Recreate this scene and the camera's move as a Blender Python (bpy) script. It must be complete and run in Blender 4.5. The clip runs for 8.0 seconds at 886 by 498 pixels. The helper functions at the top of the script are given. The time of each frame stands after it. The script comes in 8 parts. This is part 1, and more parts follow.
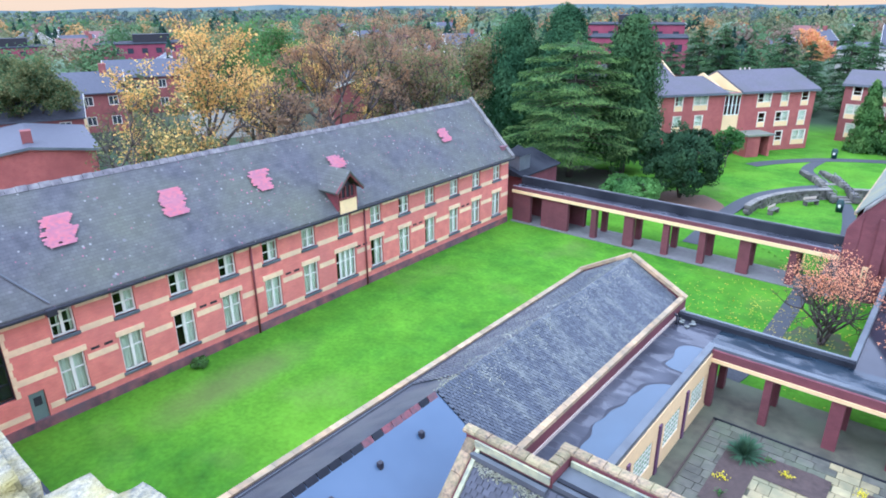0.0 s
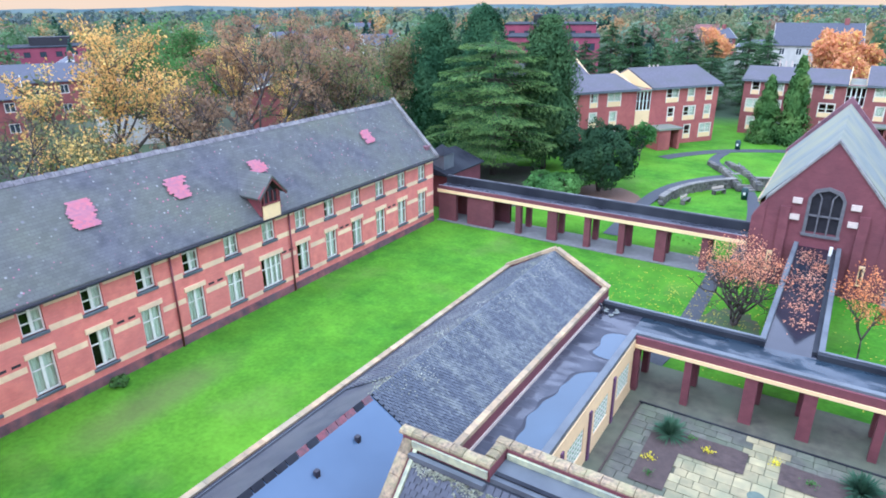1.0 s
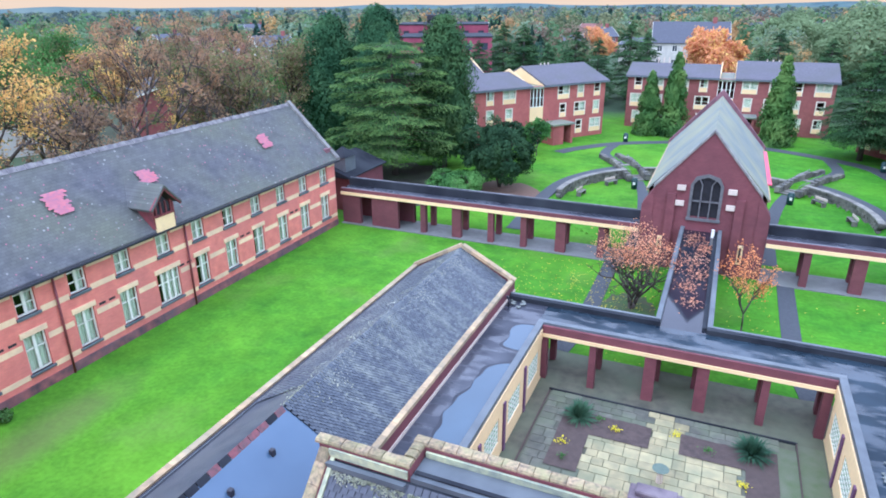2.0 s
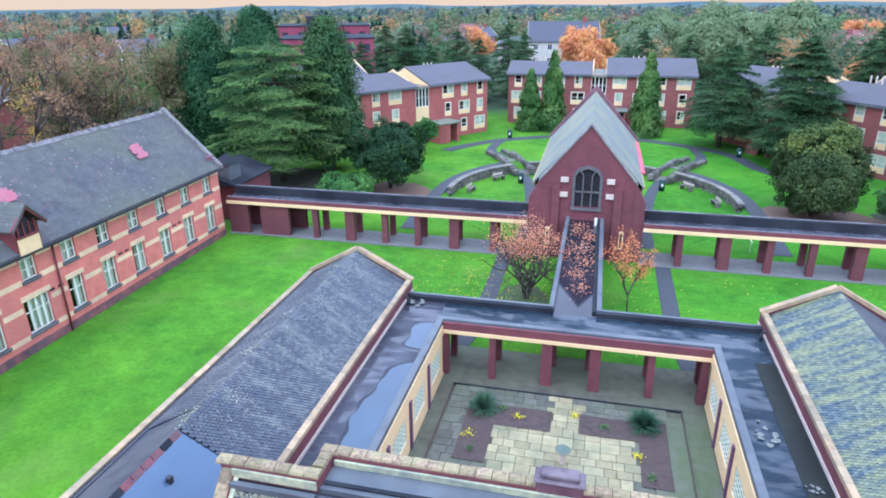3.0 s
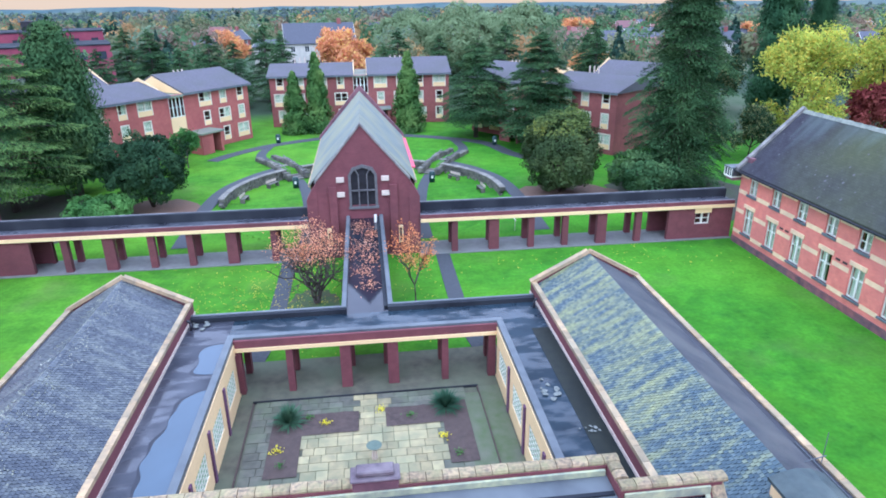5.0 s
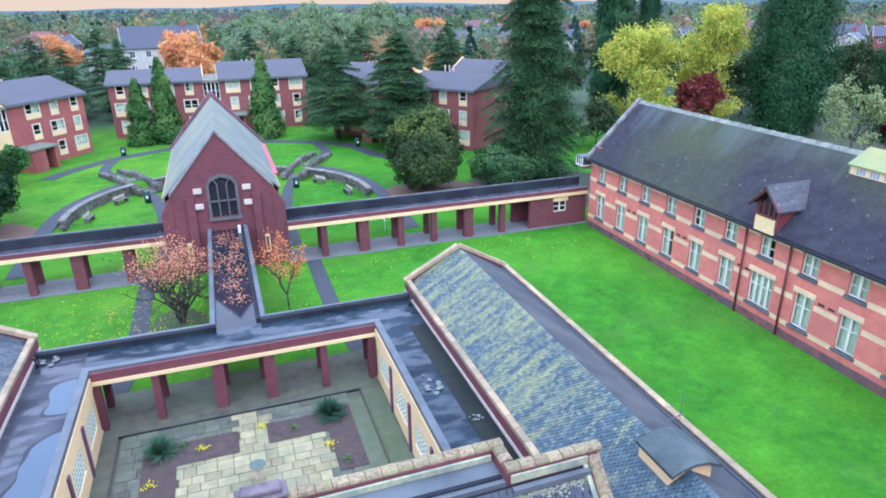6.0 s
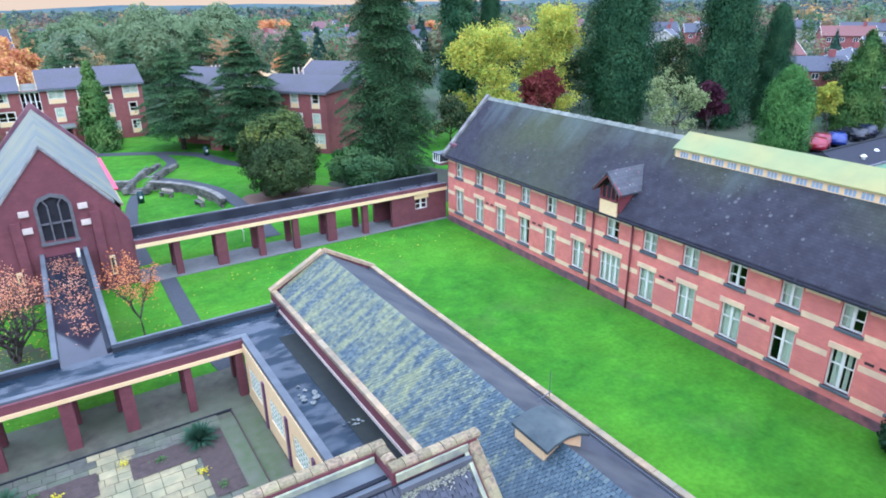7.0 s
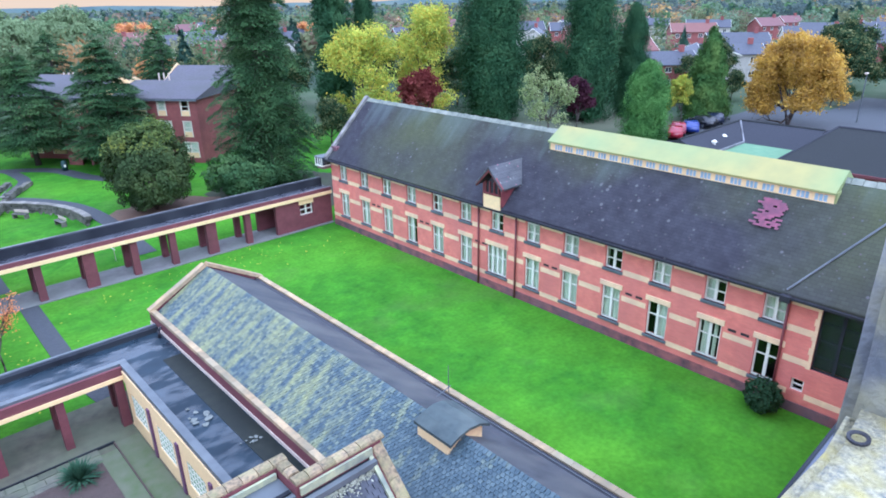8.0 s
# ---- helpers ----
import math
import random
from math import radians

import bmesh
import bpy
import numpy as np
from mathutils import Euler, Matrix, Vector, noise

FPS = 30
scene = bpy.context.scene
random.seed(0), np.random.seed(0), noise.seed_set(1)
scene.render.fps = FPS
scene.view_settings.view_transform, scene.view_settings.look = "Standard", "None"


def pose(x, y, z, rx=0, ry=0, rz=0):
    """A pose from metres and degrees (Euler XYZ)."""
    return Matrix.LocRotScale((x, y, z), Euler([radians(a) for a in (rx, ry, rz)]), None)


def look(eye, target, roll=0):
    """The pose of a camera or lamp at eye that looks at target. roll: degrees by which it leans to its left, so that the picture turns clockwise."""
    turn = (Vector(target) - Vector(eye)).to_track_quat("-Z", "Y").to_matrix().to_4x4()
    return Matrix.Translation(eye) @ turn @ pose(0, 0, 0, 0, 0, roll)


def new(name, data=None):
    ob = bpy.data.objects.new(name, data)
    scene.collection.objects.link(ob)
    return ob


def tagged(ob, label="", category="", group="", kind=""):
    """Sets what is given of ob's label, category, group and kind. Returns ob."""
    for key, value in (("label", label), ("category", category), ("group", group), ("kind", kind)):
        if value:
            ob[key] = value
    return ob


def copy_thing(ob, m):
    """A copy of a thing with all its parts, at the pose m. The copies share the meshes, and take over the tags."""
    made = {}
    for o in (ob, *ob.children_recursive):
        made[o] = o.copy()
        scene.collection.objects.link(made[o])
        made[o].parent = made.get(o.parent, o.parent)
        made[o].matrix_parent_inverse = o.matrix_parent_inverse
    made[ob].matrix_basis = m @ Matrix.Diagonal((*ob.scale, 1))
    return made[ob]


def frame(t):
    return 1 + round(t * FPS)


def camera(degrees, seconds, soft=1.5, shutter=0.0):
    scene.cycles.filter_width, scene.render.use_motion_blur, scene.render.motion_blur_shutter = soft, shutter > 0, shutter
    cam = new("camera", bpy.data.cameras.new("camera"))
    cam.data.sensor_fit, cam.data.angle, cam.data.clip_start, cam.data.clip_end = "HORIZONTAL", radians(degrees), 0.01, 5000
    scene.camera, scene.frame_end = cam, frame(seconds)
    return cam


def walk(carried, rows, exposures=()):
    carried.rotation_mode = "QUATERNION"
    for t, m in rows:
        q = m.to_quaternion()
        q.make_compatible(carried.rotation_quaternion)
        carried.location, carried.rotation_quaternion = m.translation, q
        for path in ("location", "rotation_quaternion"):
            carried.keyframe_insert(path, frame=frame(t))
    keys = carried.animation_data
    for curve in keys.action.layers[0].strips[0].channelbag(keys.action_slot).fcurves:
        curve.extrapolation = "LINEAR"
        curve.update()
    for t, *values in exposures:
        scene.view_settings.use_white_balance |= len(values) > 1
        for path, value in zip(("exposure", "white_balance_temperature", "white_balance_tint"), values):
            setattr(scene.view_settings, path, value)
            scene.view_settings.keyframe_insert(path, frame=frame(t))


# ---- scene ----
# A college quadrangle seen from its tower. x runs across the court, y from the tower to the chapel.
cam = camera(69.45, 8.0, soft=1.8)
EYE = Vector((0.4, 0.0, 16.5))
ROWS = [  # seconds, yaw (left positive), pitch, roll
    (0.0, 39.606, -21.353, -0.347),
    (0.5, 36.570, -21.364, -0.324),
    (1.0, 32.717, -21.361, -0.389),
    (1.5, 28.550, -21.378, -0.395),
    (3.0, 13.759, -21.392, -0.521),
    (3.5, 9.201, -21.414, -0.531),
    (4.0, 4.288, -21.438, -0.592),
    (4.5, -0.950, -21.448, -0.614),
    (6.0, -19.060, -21.542, -0.803),
    (6.5, -25.206, -21.605, -0.792),
    (7.0, -31.943, -21.662, -0.866),
    (7.5, -37.484, -21.729, -0.945),
    (8.0, -42.543, -21.767, -1.029),
]


def view(yaw, pitch, roll):
    y, p = radians(yaw), radians(pitch)
    ahead = Vector((-math.sin(y) * math.cos(p), math.cos(y) * math.cos(p), math.sin(p)))
    return look(EYE, EYE + ahead, roll)


walk(cam, [(t, view(a, b, c)) for t, a, b, c in ROWS], [(0.0, 1.36, 4800, 17), (2.0, 1.28, 4800, 17), (4.0, 1.19, 4720, 17), (8.0, 1.26, 4720, 17)])

# ---- light ----
world = bpy.data.worlds.new("sky")
scene.world = world
world.use_nodes = True
wn = world.node_tree.nodes
sky = wn.new("ShaderNodeTexSky")
sky.sky_type = "NISHITA"
sky.sun_disc = False
sky.sun_elevation = radians(53)
sky.sun_rotation = radians(187)
sky.air_density, sky.dust_density, sky.ozone_density = 1.0, 3.0, 1.0
wn["Background"].inputs["Strength"].default_value = 0.15
cloud = wn.new("ShaderNodeMix")
cloud.data_type = "RGBA"
cloud.inputs["Factor"].default_value = 0.82
# overcast: cream towards the horizon, brighter and neutral overhead
aim = wn.new("ShaderNodeTexCoord")
upz = wn.new("ShaderNodeSeparateXYZ")
ramp = wn.new("ShaderNodeValToRGB")
world.node_tree.links.new(aim.outputs["Generated"], upz.inputs[0])
world.node_tree.links.new(upz.outputs["Z"], ramp.inputs["Fac"])
lows, highs = ramp.color_ramp.elements
lows.position, lows.color = 0.01, (0.40, 0.265, 0.14, 1)
highs.position, highs.color = 0.7, (0.95, 0.94, 0.94, 1)
step = ramp.color_ramp.elements.new(0.14)
step.color = (0.93, 0.89, 0.85, 1)
gain = wn.new("ShaderNodeMix")
gain.data_type, gain.blend_type = "RGBA", "MULTIPLY"
gain.inputs["Factor"].default_value = 1.0
gain.inputs["B"].default_value = (8.4, 8.4, 8.4, 1)
world.node_tree.links.new(ramp.outputs["Color"], gain.inputs["A"])
world.node_tree.links.new(gain.outputs["Result"], cloud.inputs["B"])
world.node_tree.links.new(sky.outputs["Color"], cloud.inputs["A"])
world.node_tree.links.new(cloud.outputs["Result"], wn["Background"].inputs["Color"])
sun_data = bpy.data.lights.new("sun", "SUN")
sun_data.energy, sun_data.angle, sun_data.color = 0.55, radians(60), (1.0, 0.97, 0.93)
sun = new("sun", sun_data)
sun.matrix_world = look((-4, -34, 46), (0, 0, 0))



# ---- materials ----
def mat(name, col, col2=None, scale=3.0, rough=0.8, bump=0.15, fine=40.0, metal=0.0, spec=0.4, col3=None, big=0.25, stretch=None):
    """A surface with two scales of variation: broad patches of col3 and a finer mottling of col2 over col."""
    m = bpy.data.materials.new(name)
    m.use_nodes = True
    n, l = m.node_tree.nodes, m.node_tree.links
    b = n["Principled BSDF"]
    b.inputs["Roughness"].default_value = rough
    b.inputs["Metallic"].default_value = metal
    b.inputs["Specular IOR Level"].default_value = spec
    geo = n.new("ShaderNodeNewGeometry")
    mp = n.new("ShaderNodeMapping")
    if stretch:
        mp.inputs["Scale"].default_value = stretch
    l.new(geo.outputs["Position"], mp.inputs["Vector"])
    col2 = col2 or tuple(c * 0.75 for c in col)
    col3 = col3 or tuple(c * 0.85 for c in col)

    def noise_at(s, detail, lo, hi):
        t = n.new("ShaderNodeTexNoise")
        t.inputs["Scale"].default_value, t.inputs["Detail"].default_value = s, detail
        l.new(mp.outputs["Vector"], t.inputs["Vector"])
        r = n.new("ShaderNodeMapRange")
        r.inputs["From Min"].default_value, r.inputs["From Max"].default_value = lo, hi
        l.new(t.outputs["Fac"], r.inputs["Value"])
        return r.outputs["Result"]

    def mixed(fac, a, c):
        x = n.new("ShaderNodeMix")
        x.data_type = "RGBA"
        l.new(fac, x.inputs["Factor"])
        for v, s in ((a, x.inputs["A"]), (c, x.inputs["B"])):
            if isinstance(v, tuple):
                s.default_value = (*v, 1)
            else:
                l.new(v, s)
        return x.outputs["Result"]

    c1 = mixed(noise_at(scale, 5, 0.35, 0.7), col, col2)
    c2 = mixed(noise_at(big, 3, 0.4, 0.75), c1, col3)
    l.new(c2, b.inputs["Base Color"])
    if bump:
        t = n.new("ShaderNodeTexNoise")
        t.inputs["Scale"].default_value, t.inputs["Detail"].default_value = fine, 3
        l.new(mp.outputs["Vector"], t.inputs["Vector"])
        k = n.new("ShaderNodeBump")
        k.inputs["Strength"].default_value, k.inputs["Distance"].default_value = bump, 0.02
        l.new(t.outputs["Fac"], k.inputs["Height"])
        l.new(k.outputs["Normal"], b.inputs["Normal"])
    return m


def vary(m, amount):
    """Pieces that differ in tone one by one."""
    n, l = m.node_tree.nodes, m.node_tree.links
    b = n["Principled BSDF"]
    info, r, x = n.new("ShaderNodeObjectInfo"), n.new("ShaderNodeMapRange"), n.new("ShaderNodeMix")
    r.inputs["To Min"].default_value, r.inputs["To Max"].default_value = 1 - amount, 1 + amount * 0.6
    l.new(info.outputs["Random"], r.inputs["Value"])
    x.data_type, x.blend_type = "RGBA", "MULTIPLY"
    x.inputs["Factor"].default_value = 1.0
    l.new(b.inputs["Base Color"].links[0].from_socket, x.inputs["A"])
    l.new(r.outputs[0], x.inputs["B"])
    l.new(x.outputs["Result"], b.inputs["Base Color"])
    return m


def damp(m, scale, low, high):
    """Rain lying in blotches: smooth where it stands, rough where the felt has dried."""
    n, l = m.node_tree.nodes, m.node_tree.links
    b = n["Principled BSDF"]
    geo, mp, t, r = n.new("ShaderNodeNewGeometry"), n.new("ShaderNodeMapping"), n.new("ShaderNodeTexNoise"), n.new("ShaderNodeMapRange")
    mp.inputs["Scale"].default_value = (0.7, 1.8, 1.0)
    t.inputs["Scale"].default_value, t.inputs["Detail"].default_value = scale, 5
    r.inputs["From Min"].default_value, r.inputs["From Max"].default_value = 0.47, 0.58
    r.inputs["To Min"].default_value, r.inputs["To Max"].default_value = high, low
    l.new(geo.outputs["Position"], mp.inputs["Vector"])
    l.new(mp.outputs["Vector"], t.inputs["Vector"])
    l.new(t.outputs["Fac"], r.inputs["Value"])
    l.new(r.outputs[0], b.inputs["Roughness"])
    gloss_r = n.new("ShaderNodeMapRange")
    gloss_r.inputs["From Min"].default_value, gloss_r.inputs["From Max"].default_value = 0.47, 0.58
    gloss_r.inputs["To Min"].default_value, gloss_r.inputs["To Max"].default_value = 0.1, 0.48
    l.new(t.outputs["Fac"], gloss_r.inputs["Value"])
    l.new(gloss_r.outputs[0], b.inputs["Specular IOR Level"])
    return m


def brick_mat(name, a, b2, mortar, size=0.225, dirt=(0.2, 0.1, 0.1)):
    """Coursed brickwork on upright walls, in any direction, with broad weathering."""
    m = mat(name, a, b2, scale=2.0, rough=0.85, bump=0, big=0.35, col3=dirt)
    n, l = m.node_tree.nodes, m.node_tree.links
    b = n["Principled BSDF"]
    under = b.inputs["Base Color"].links[0].from_socket
    geo = n.new("ShaderNodeNewGeometry")
    sep = n.new("ShaderNodeSeparateXYZ")
    l.new(geo.outputs["Position"], sep.inputs[0])
    add = n.new("ShaderNodeMath")
    l.new(sep.outputs["X"], add.inputs[0])
    l.new(sep.outputs["Y"], add.inputs[1])
    com = n.new("ShaderNodeCombineXYZ")
    l.new(add.outputs[0], com.inputs["X"])
    l.new(sep.outputs["Z"], com.inputs["Y"])
    t = n.new("ShaderNodeTexBrick")
    t.inputs["Scale"].default_value = 1.0
    t.inputs["Brick Width"].default_value, t.inputs["Row Height"].default_value = size, 0.075
    t.inputs["Mortar Size"].default_value = 0.007
    t.inputs["Color1"].default_value, t.inputs["Color2"].default_value = (0.75, 0.75, 0.75, 1), (1.15, 1.1, 1.1, 1)
    t.inputs["Mortar"].default_value = (*[x / max(y, 0.01) * 0.9 for x, y in zip(mortar, a)], 1)
    l.new(com.outputs[0], t.inputs["Vector"])
    x = n.new("ShaderNodeMix")
    x.data_type, x.blend_type = "RGBA", "MULTIPLY"
    x.inputs["Factor"].default_value = 0.26
    l.new(under, x.inputs["A"])
    l.new(t.outputs["Color"], x.inputs["B"])
    l.new(x.outputs["Result"], b.inputs["Base Color"])
    k = n.new("ShaderNodeBump")
    k.inputs["Strength"].default_value, k.inputs["Distance"].default_value = 0.4, 0.01
    l.new(t.outputs["Fac"], k.inputs["Height"])
    k.invert = True
    l.new(k.outputs["Normal"], b.inputs["Normal"])
    return m


def glass_mat(name, tint, rough=0.03):
    m = bpy.data.materials.new(name)
    m.use_nodes = True
    b = m.node_tree.nodes["Principled BSDF"]
    b.inputs["Base Color"].default_value = (*tint, 1)
    b.inputs["Roughness"].default_value = rough
    b.inputs["Transmission Weight"].default_value = 1.0
    b.inputs["IOR"].default_value = 1.3
    return m


BRICK = brick_mat("pink_red_brick", (0.73, 0.235, 0.17), (0.60, 0.175, 0.135), (0.58, 0.31, 0.24), dirt=(0.56, 0.185, 0.15))
BRICK_DARK = brick_mat("plum_brick", (0.175, 0.056, 0.062), (0.14, 0.044, 0.05), (0.19, 0.10, 0.10), dirt=(0.115, 0.04, 0.046))
BRICK_FLAT_LIGHT = brick_mat("coral_red_brick", (0.42, 0.125, 0.10), (0.33, 0.095, 0.08), (0.40, 0.22, 0.18), dirt=(0.28, 0.08, 0.07))
BRICK_FLAT = brick_mat("orange_red_brick", (0.30, 0.10, 0.085), (0.24, 0.078, 0.07), (0.30, 0.17, 0.15), dirt=(0.20, 0.065, 0.06))
PLINTH = mat("plinth_brick", (0.15, 0.07, 0.085), (0.09, 0.045, 0.06), scale=2.5, col3=(0.26, 0.13, 0.14), big=0.8)
PLINTH_WORN = mat("stained_plinth_brick", (0.30, 0.115, 0.11), (0.075, 0.05, 0.062), scale=1.8, col3=(0.13, 0.095, 0.11), big=0.6, bump=0.4)
STONE = mat("buff_stone", (0.86, 0.64, 0.37), (0.76, 0.54, 0.32), scale=4, col3=(0.62, 0.44, 0.29), big=0.7)
STONE_PALE = mat("pale_stone", (0.62, 0.52, 0.42), (0.5, 0.42, 0.35), scale=6)
COPING = vary(mat("weathered_coping", (0.40, 0.295, 0.165), (0.13, 0.11, 0.078), scale=10, col3=(0.27, 0.25, 0.115), big=2.2, bump=0.8), 0.3)
LICHEN_STONE = mat("lichened_stone", (0.47, 0.43, 0.28), (0.17, 0.185, 0.17), scale=52, col3=(0.44, 0.38, 0.13), big=13.0, bump=0.9, fine=90)
MERLON = mat("dark_lichened_stone", (0.17, 0.18, 0.195), (0.085, 0.095, 0.11), scale=7, col3=(0.42, 0.39, 0.20), big=3.0, bump=0.5, fine=35)
COPING_GREY = mat("grey_coping", (0.20, 0.19, 0.175), (0.11, 0.105, 0.10), scale=5, col3=(0.30, 0.29, 0.25), big=1.6, bump=0.5)
PAINT = mat("cream_paint", (0.87, 0.64, 0.32), (0.78, 0.57, 0.30), scale=5, rough=0.5, bump=0.05)
WHITE = mat("white_paint", (0.82, 0.80, 0.68), (0.68, 0.67, 0.58), scale=6, rough=0.45, bump=0.04)
CURTAIN = mat("pale_green_curtain", (0.78, 0.82, 0.60), (0.62, 0.70, 0.52), scale=4, stretch=(6, 6, 0.5), rough=0.9, bump=0.1)
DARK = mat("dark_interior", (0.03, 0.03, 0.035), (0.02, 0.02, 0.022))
IRON = mat("black_iron", (0.03, 0.03, 0.04), (0.02, 0.02, 0.025), rough=0.5)
PIPE = mat("red_brown_pipe", (0.20, 0.045, 0.05), (0.12, 0.04, 0.04), rough=0.5)
LEAD = mat("grey_lead", (0.115, 0.13, 0.14), (0.08, 0.09, 0.10), scale=1.5, rough=0.5, spec=0.25, col3=(0.15, 0.165, 0.17), big=0.6)
WET = damp(mat("wet_felt_roof", (0.022, 0.034, 0.046), (0.012, 0.02, 0.03), scale=0.9, rough=0.32, bump=0.05, fine=6, spec=0.2, col3=(0.034, 0.053, 0.072), big=0.5), 0.9, 0.05, 0.5)
FELT = mat("dark_felt", (0.026, 0.029, 0.036), (0.016, 0.018, 0.023), scale=2, rough=0.85, spec=0.12, col3=(0.045, 0.05, 0.056), big=0.5)
SLATE = mat("grey_slate", (0.125, 0.12, 0.135), (0.095, 0.09, 0.105), scale=5, rough=0.8, col3=(0.10, 0.10, 0.10), big=0.4, bump=0.3, spec=0.15)
COPPER = mat("pale_lead_roof", (0.19, 0.21, 0.18), (0.14, 0.165, 0.155), scale=1.6, rough=0.65, col3=(0.26, 0.26, 0.15), big=0.5, stretch=(0.6, 0.9, 0.6), spec=0.2)
PAVING = mat("grey_paving", (0.118, 0.112, 0.075), (0.07, 0.07, 0.05), scale=2.2, rough=0.85, col3=(0.12, 0.14, 0.085), big=0.35)
ASPHALT = mat("path_asphalt", (0.065, 0.072, 0.08), (0.045, 0.05, 0.058), scale=6, rough=0.8)
SOIL = mat("dark_soil", (0.09, 0.065, 0.055), (0.055, 0.04, 0.035), scale=5, bump=0.6)
BARK = mat("grey_brown_bark", (0.09, 0.07, 0.06), (0.05, 0.04, 0.035), scale=6, bump=0.5)
PINK = mat("new_pink_slates", (0.50, 0.14, 0.16), (0.38, 0.12, 0.135), scale=5, col3=(0.40, 0.16, 0.18), big=1.5, bump=0.1)
_n, _l = PINK.node_tree.nodes, PINK.node_tree.links
_g, _x = _n.new("ShaderNodeNewGeometry"), _n.new("ShaderNodeMix")
_x.data_type = "RGBA"
_l.new(_g.outputs["Random Per Island"], _x.inputs["Factor"])
_l.new(_n["Principled BSDF"].inputs["Base Color"].links[0].from_socket, _x.inputs["A"])
_x.inputs["B"].default_value = (0.30, 0.13, 0.17, 1)
_l.new(_x.outputs["Result"], _n["Principled BSDF"].inputs["Base Color"])
PINK_FADED = mat("faded_pink_slates", (0.25, 0.075, 0.12), (0.12, 0.055, 0.075), scale=3, col3=(0.15, 0.06, 0.09), big=1.5, bump=0.1)
# blue base strengthens the sky's reflection in the pools
WATER = mat("sky_tinted_water", (0.046, 0.082, 0.122), (0.036, 0.066, 0.10), scale=0.5, rough=0.04, bump=0, spec=0.75)
SILT = mat("dark_silt", (0.022, 0.024, 0.036), (0.014, 0.017, 0.026), scale=3, rough=0.35, bump=0.1, spec=0.3)
WET_MIRROR = mat("rain_filmed_felt", (0.02, 0.022, 0.032), (0.012, 0.014, 0.022), scale=1.5, rough=0.06, bump=0.03, fine=5, spec=0.4, col3=(0.03, 0.032, 0.042), big=0.6)
WET_GREY = damp(mat("damp_grey_felt", (0.05, 0.053, 0.066), (0.028, 0.03, 0.04), scale=1.2, rough=0.42, bump=0.15, fine=8, spec=0.35, col3=(0.10, 0.105, 0.12), big=0.5), 0.8, 0.1, 0.55)
CAP_GREY = mat("pale_cap_strip", (0.24, 0.24, 0.25), (0.12, 0.12, 0.13), scale=2.2, rough=0.6, col3=(0.06, 0.06, 0.065), big=0.5)
GREENWOOD = mat("grey_green_door", (0.16, 0.22, 0.19), (0.12, 0.17, 0.15))
PURPLE = mat("purple_paint", (0.13, 0.06, 0.13), (0.1, 0.045, 0.1), rough=0.5)
RED = mat("red_sheet", (0.62, 0.05, 0.10), (0.5, 0.04, 0.08), rough=0.5)
GLASS = glass_mat("window_glass", (0.85, 0.9, 0.9))


# ---- builders ----
def bm_box(bm, x0, x1, y0, y1, z0, z1):
    v = [bm.verts.new(p) for p in ((x0, y0, z0), (x1, y0, z0), (x1, y1, z0), (x0, y1, z0), (x0, y0, z1), (x1, y0, z1), (x1, y1, z1), (x0, y1, z1))]
    for f in ((3, 2, 1, 0), (4, 5, 6, 7), (0, 1, 5, 4), (1, 2, 6, 5), (2, 3, 7, 6), (3, 0, 4, 7)):
        bm.faces.new([v[i] for i in f])
    return v


def bm_prism(bm, outline, axis, a, b):
    """An outline in the other two axes, drawn out along axis from a to b."""
    def at(p, w):
        q = list(p)
        q.insert(axis, w)
        return bm.verts.new(q)
    lo, hi = [at(p, a) for p in outline], [at(p, b) for p in outline]
    n = len(outline)
    bm.faces.new(lo)
    bm.faces.new(hi[::-1])
    for i in range(n):
        bm.faces.new((lo[i], hi[i], hi[(i + 1) % n], lo[(i + 1) % n]))


def bm_cyl(bm, x, y, z0, z1, r, n=10, r2=None):
    r2 = r if r2 is None else r2
    lo = [bm.verts.new((x + r * math.cos(i * math.tau / n), y + r * math.sin(i * math.tau / n), z0)) for i in range(n)]
    hi = [bm.verts.new((x + r2 * math.cos(i * math.tau / n), y + r2 * math.sin(i * math.tau / n), z1)) for i in range(n)]
    bm.faces.new(lo[::-1])
    bm.faces.new(hi)
    for i in range(n):
        bm.faces.new((lo[i], lo[(i + 1) % n], hi[(i + 1) % n], hi[i]))


def bm_rod(bm, a, b, r, r2=None, n=7):
    """A tapered round bar from a to b."""
    a, b = Vector(a), Vector(b)
    r2 = r if r2 is None else r2
    q = (b - a).to_track_quat("Z", "Y")
    lo = [bm.verts.new(a + q @ Vector((r * math.cos(i * math.tau / n), r * math.sin(i * math.tau / n), 0))) for i in range(n)]
    hi = [bm.verts.new(b + q @ Vector((r2 * math.cos(i * math.tau / n), r2 * math.sin(i * math.tau / n), 0))) for i in range(n)]
    bm.faces.new(lo[::-1])
    bm.faces.new(hi)
    for i in range(n):
        bm.faces.new((lo[i], lo[(i + 1) % n], hi[(i + 1) % n], hi[i]))


def mesh_of(name, bm, material, smooth=False):
    bmesh.ops.recalc_face_normals(bm, faces=bm.faces)
    me = bpy.data.meshes.new(name)
    bm.to_mesh(me)
    bm.free()
    for m in material if isinstance(material, (list, tuple)) else [material]:
        me.materials.append(m)
    if smooth:
        me.polygons.foreach_set("use_smooth", [True] * len(me.polygons))
    return me


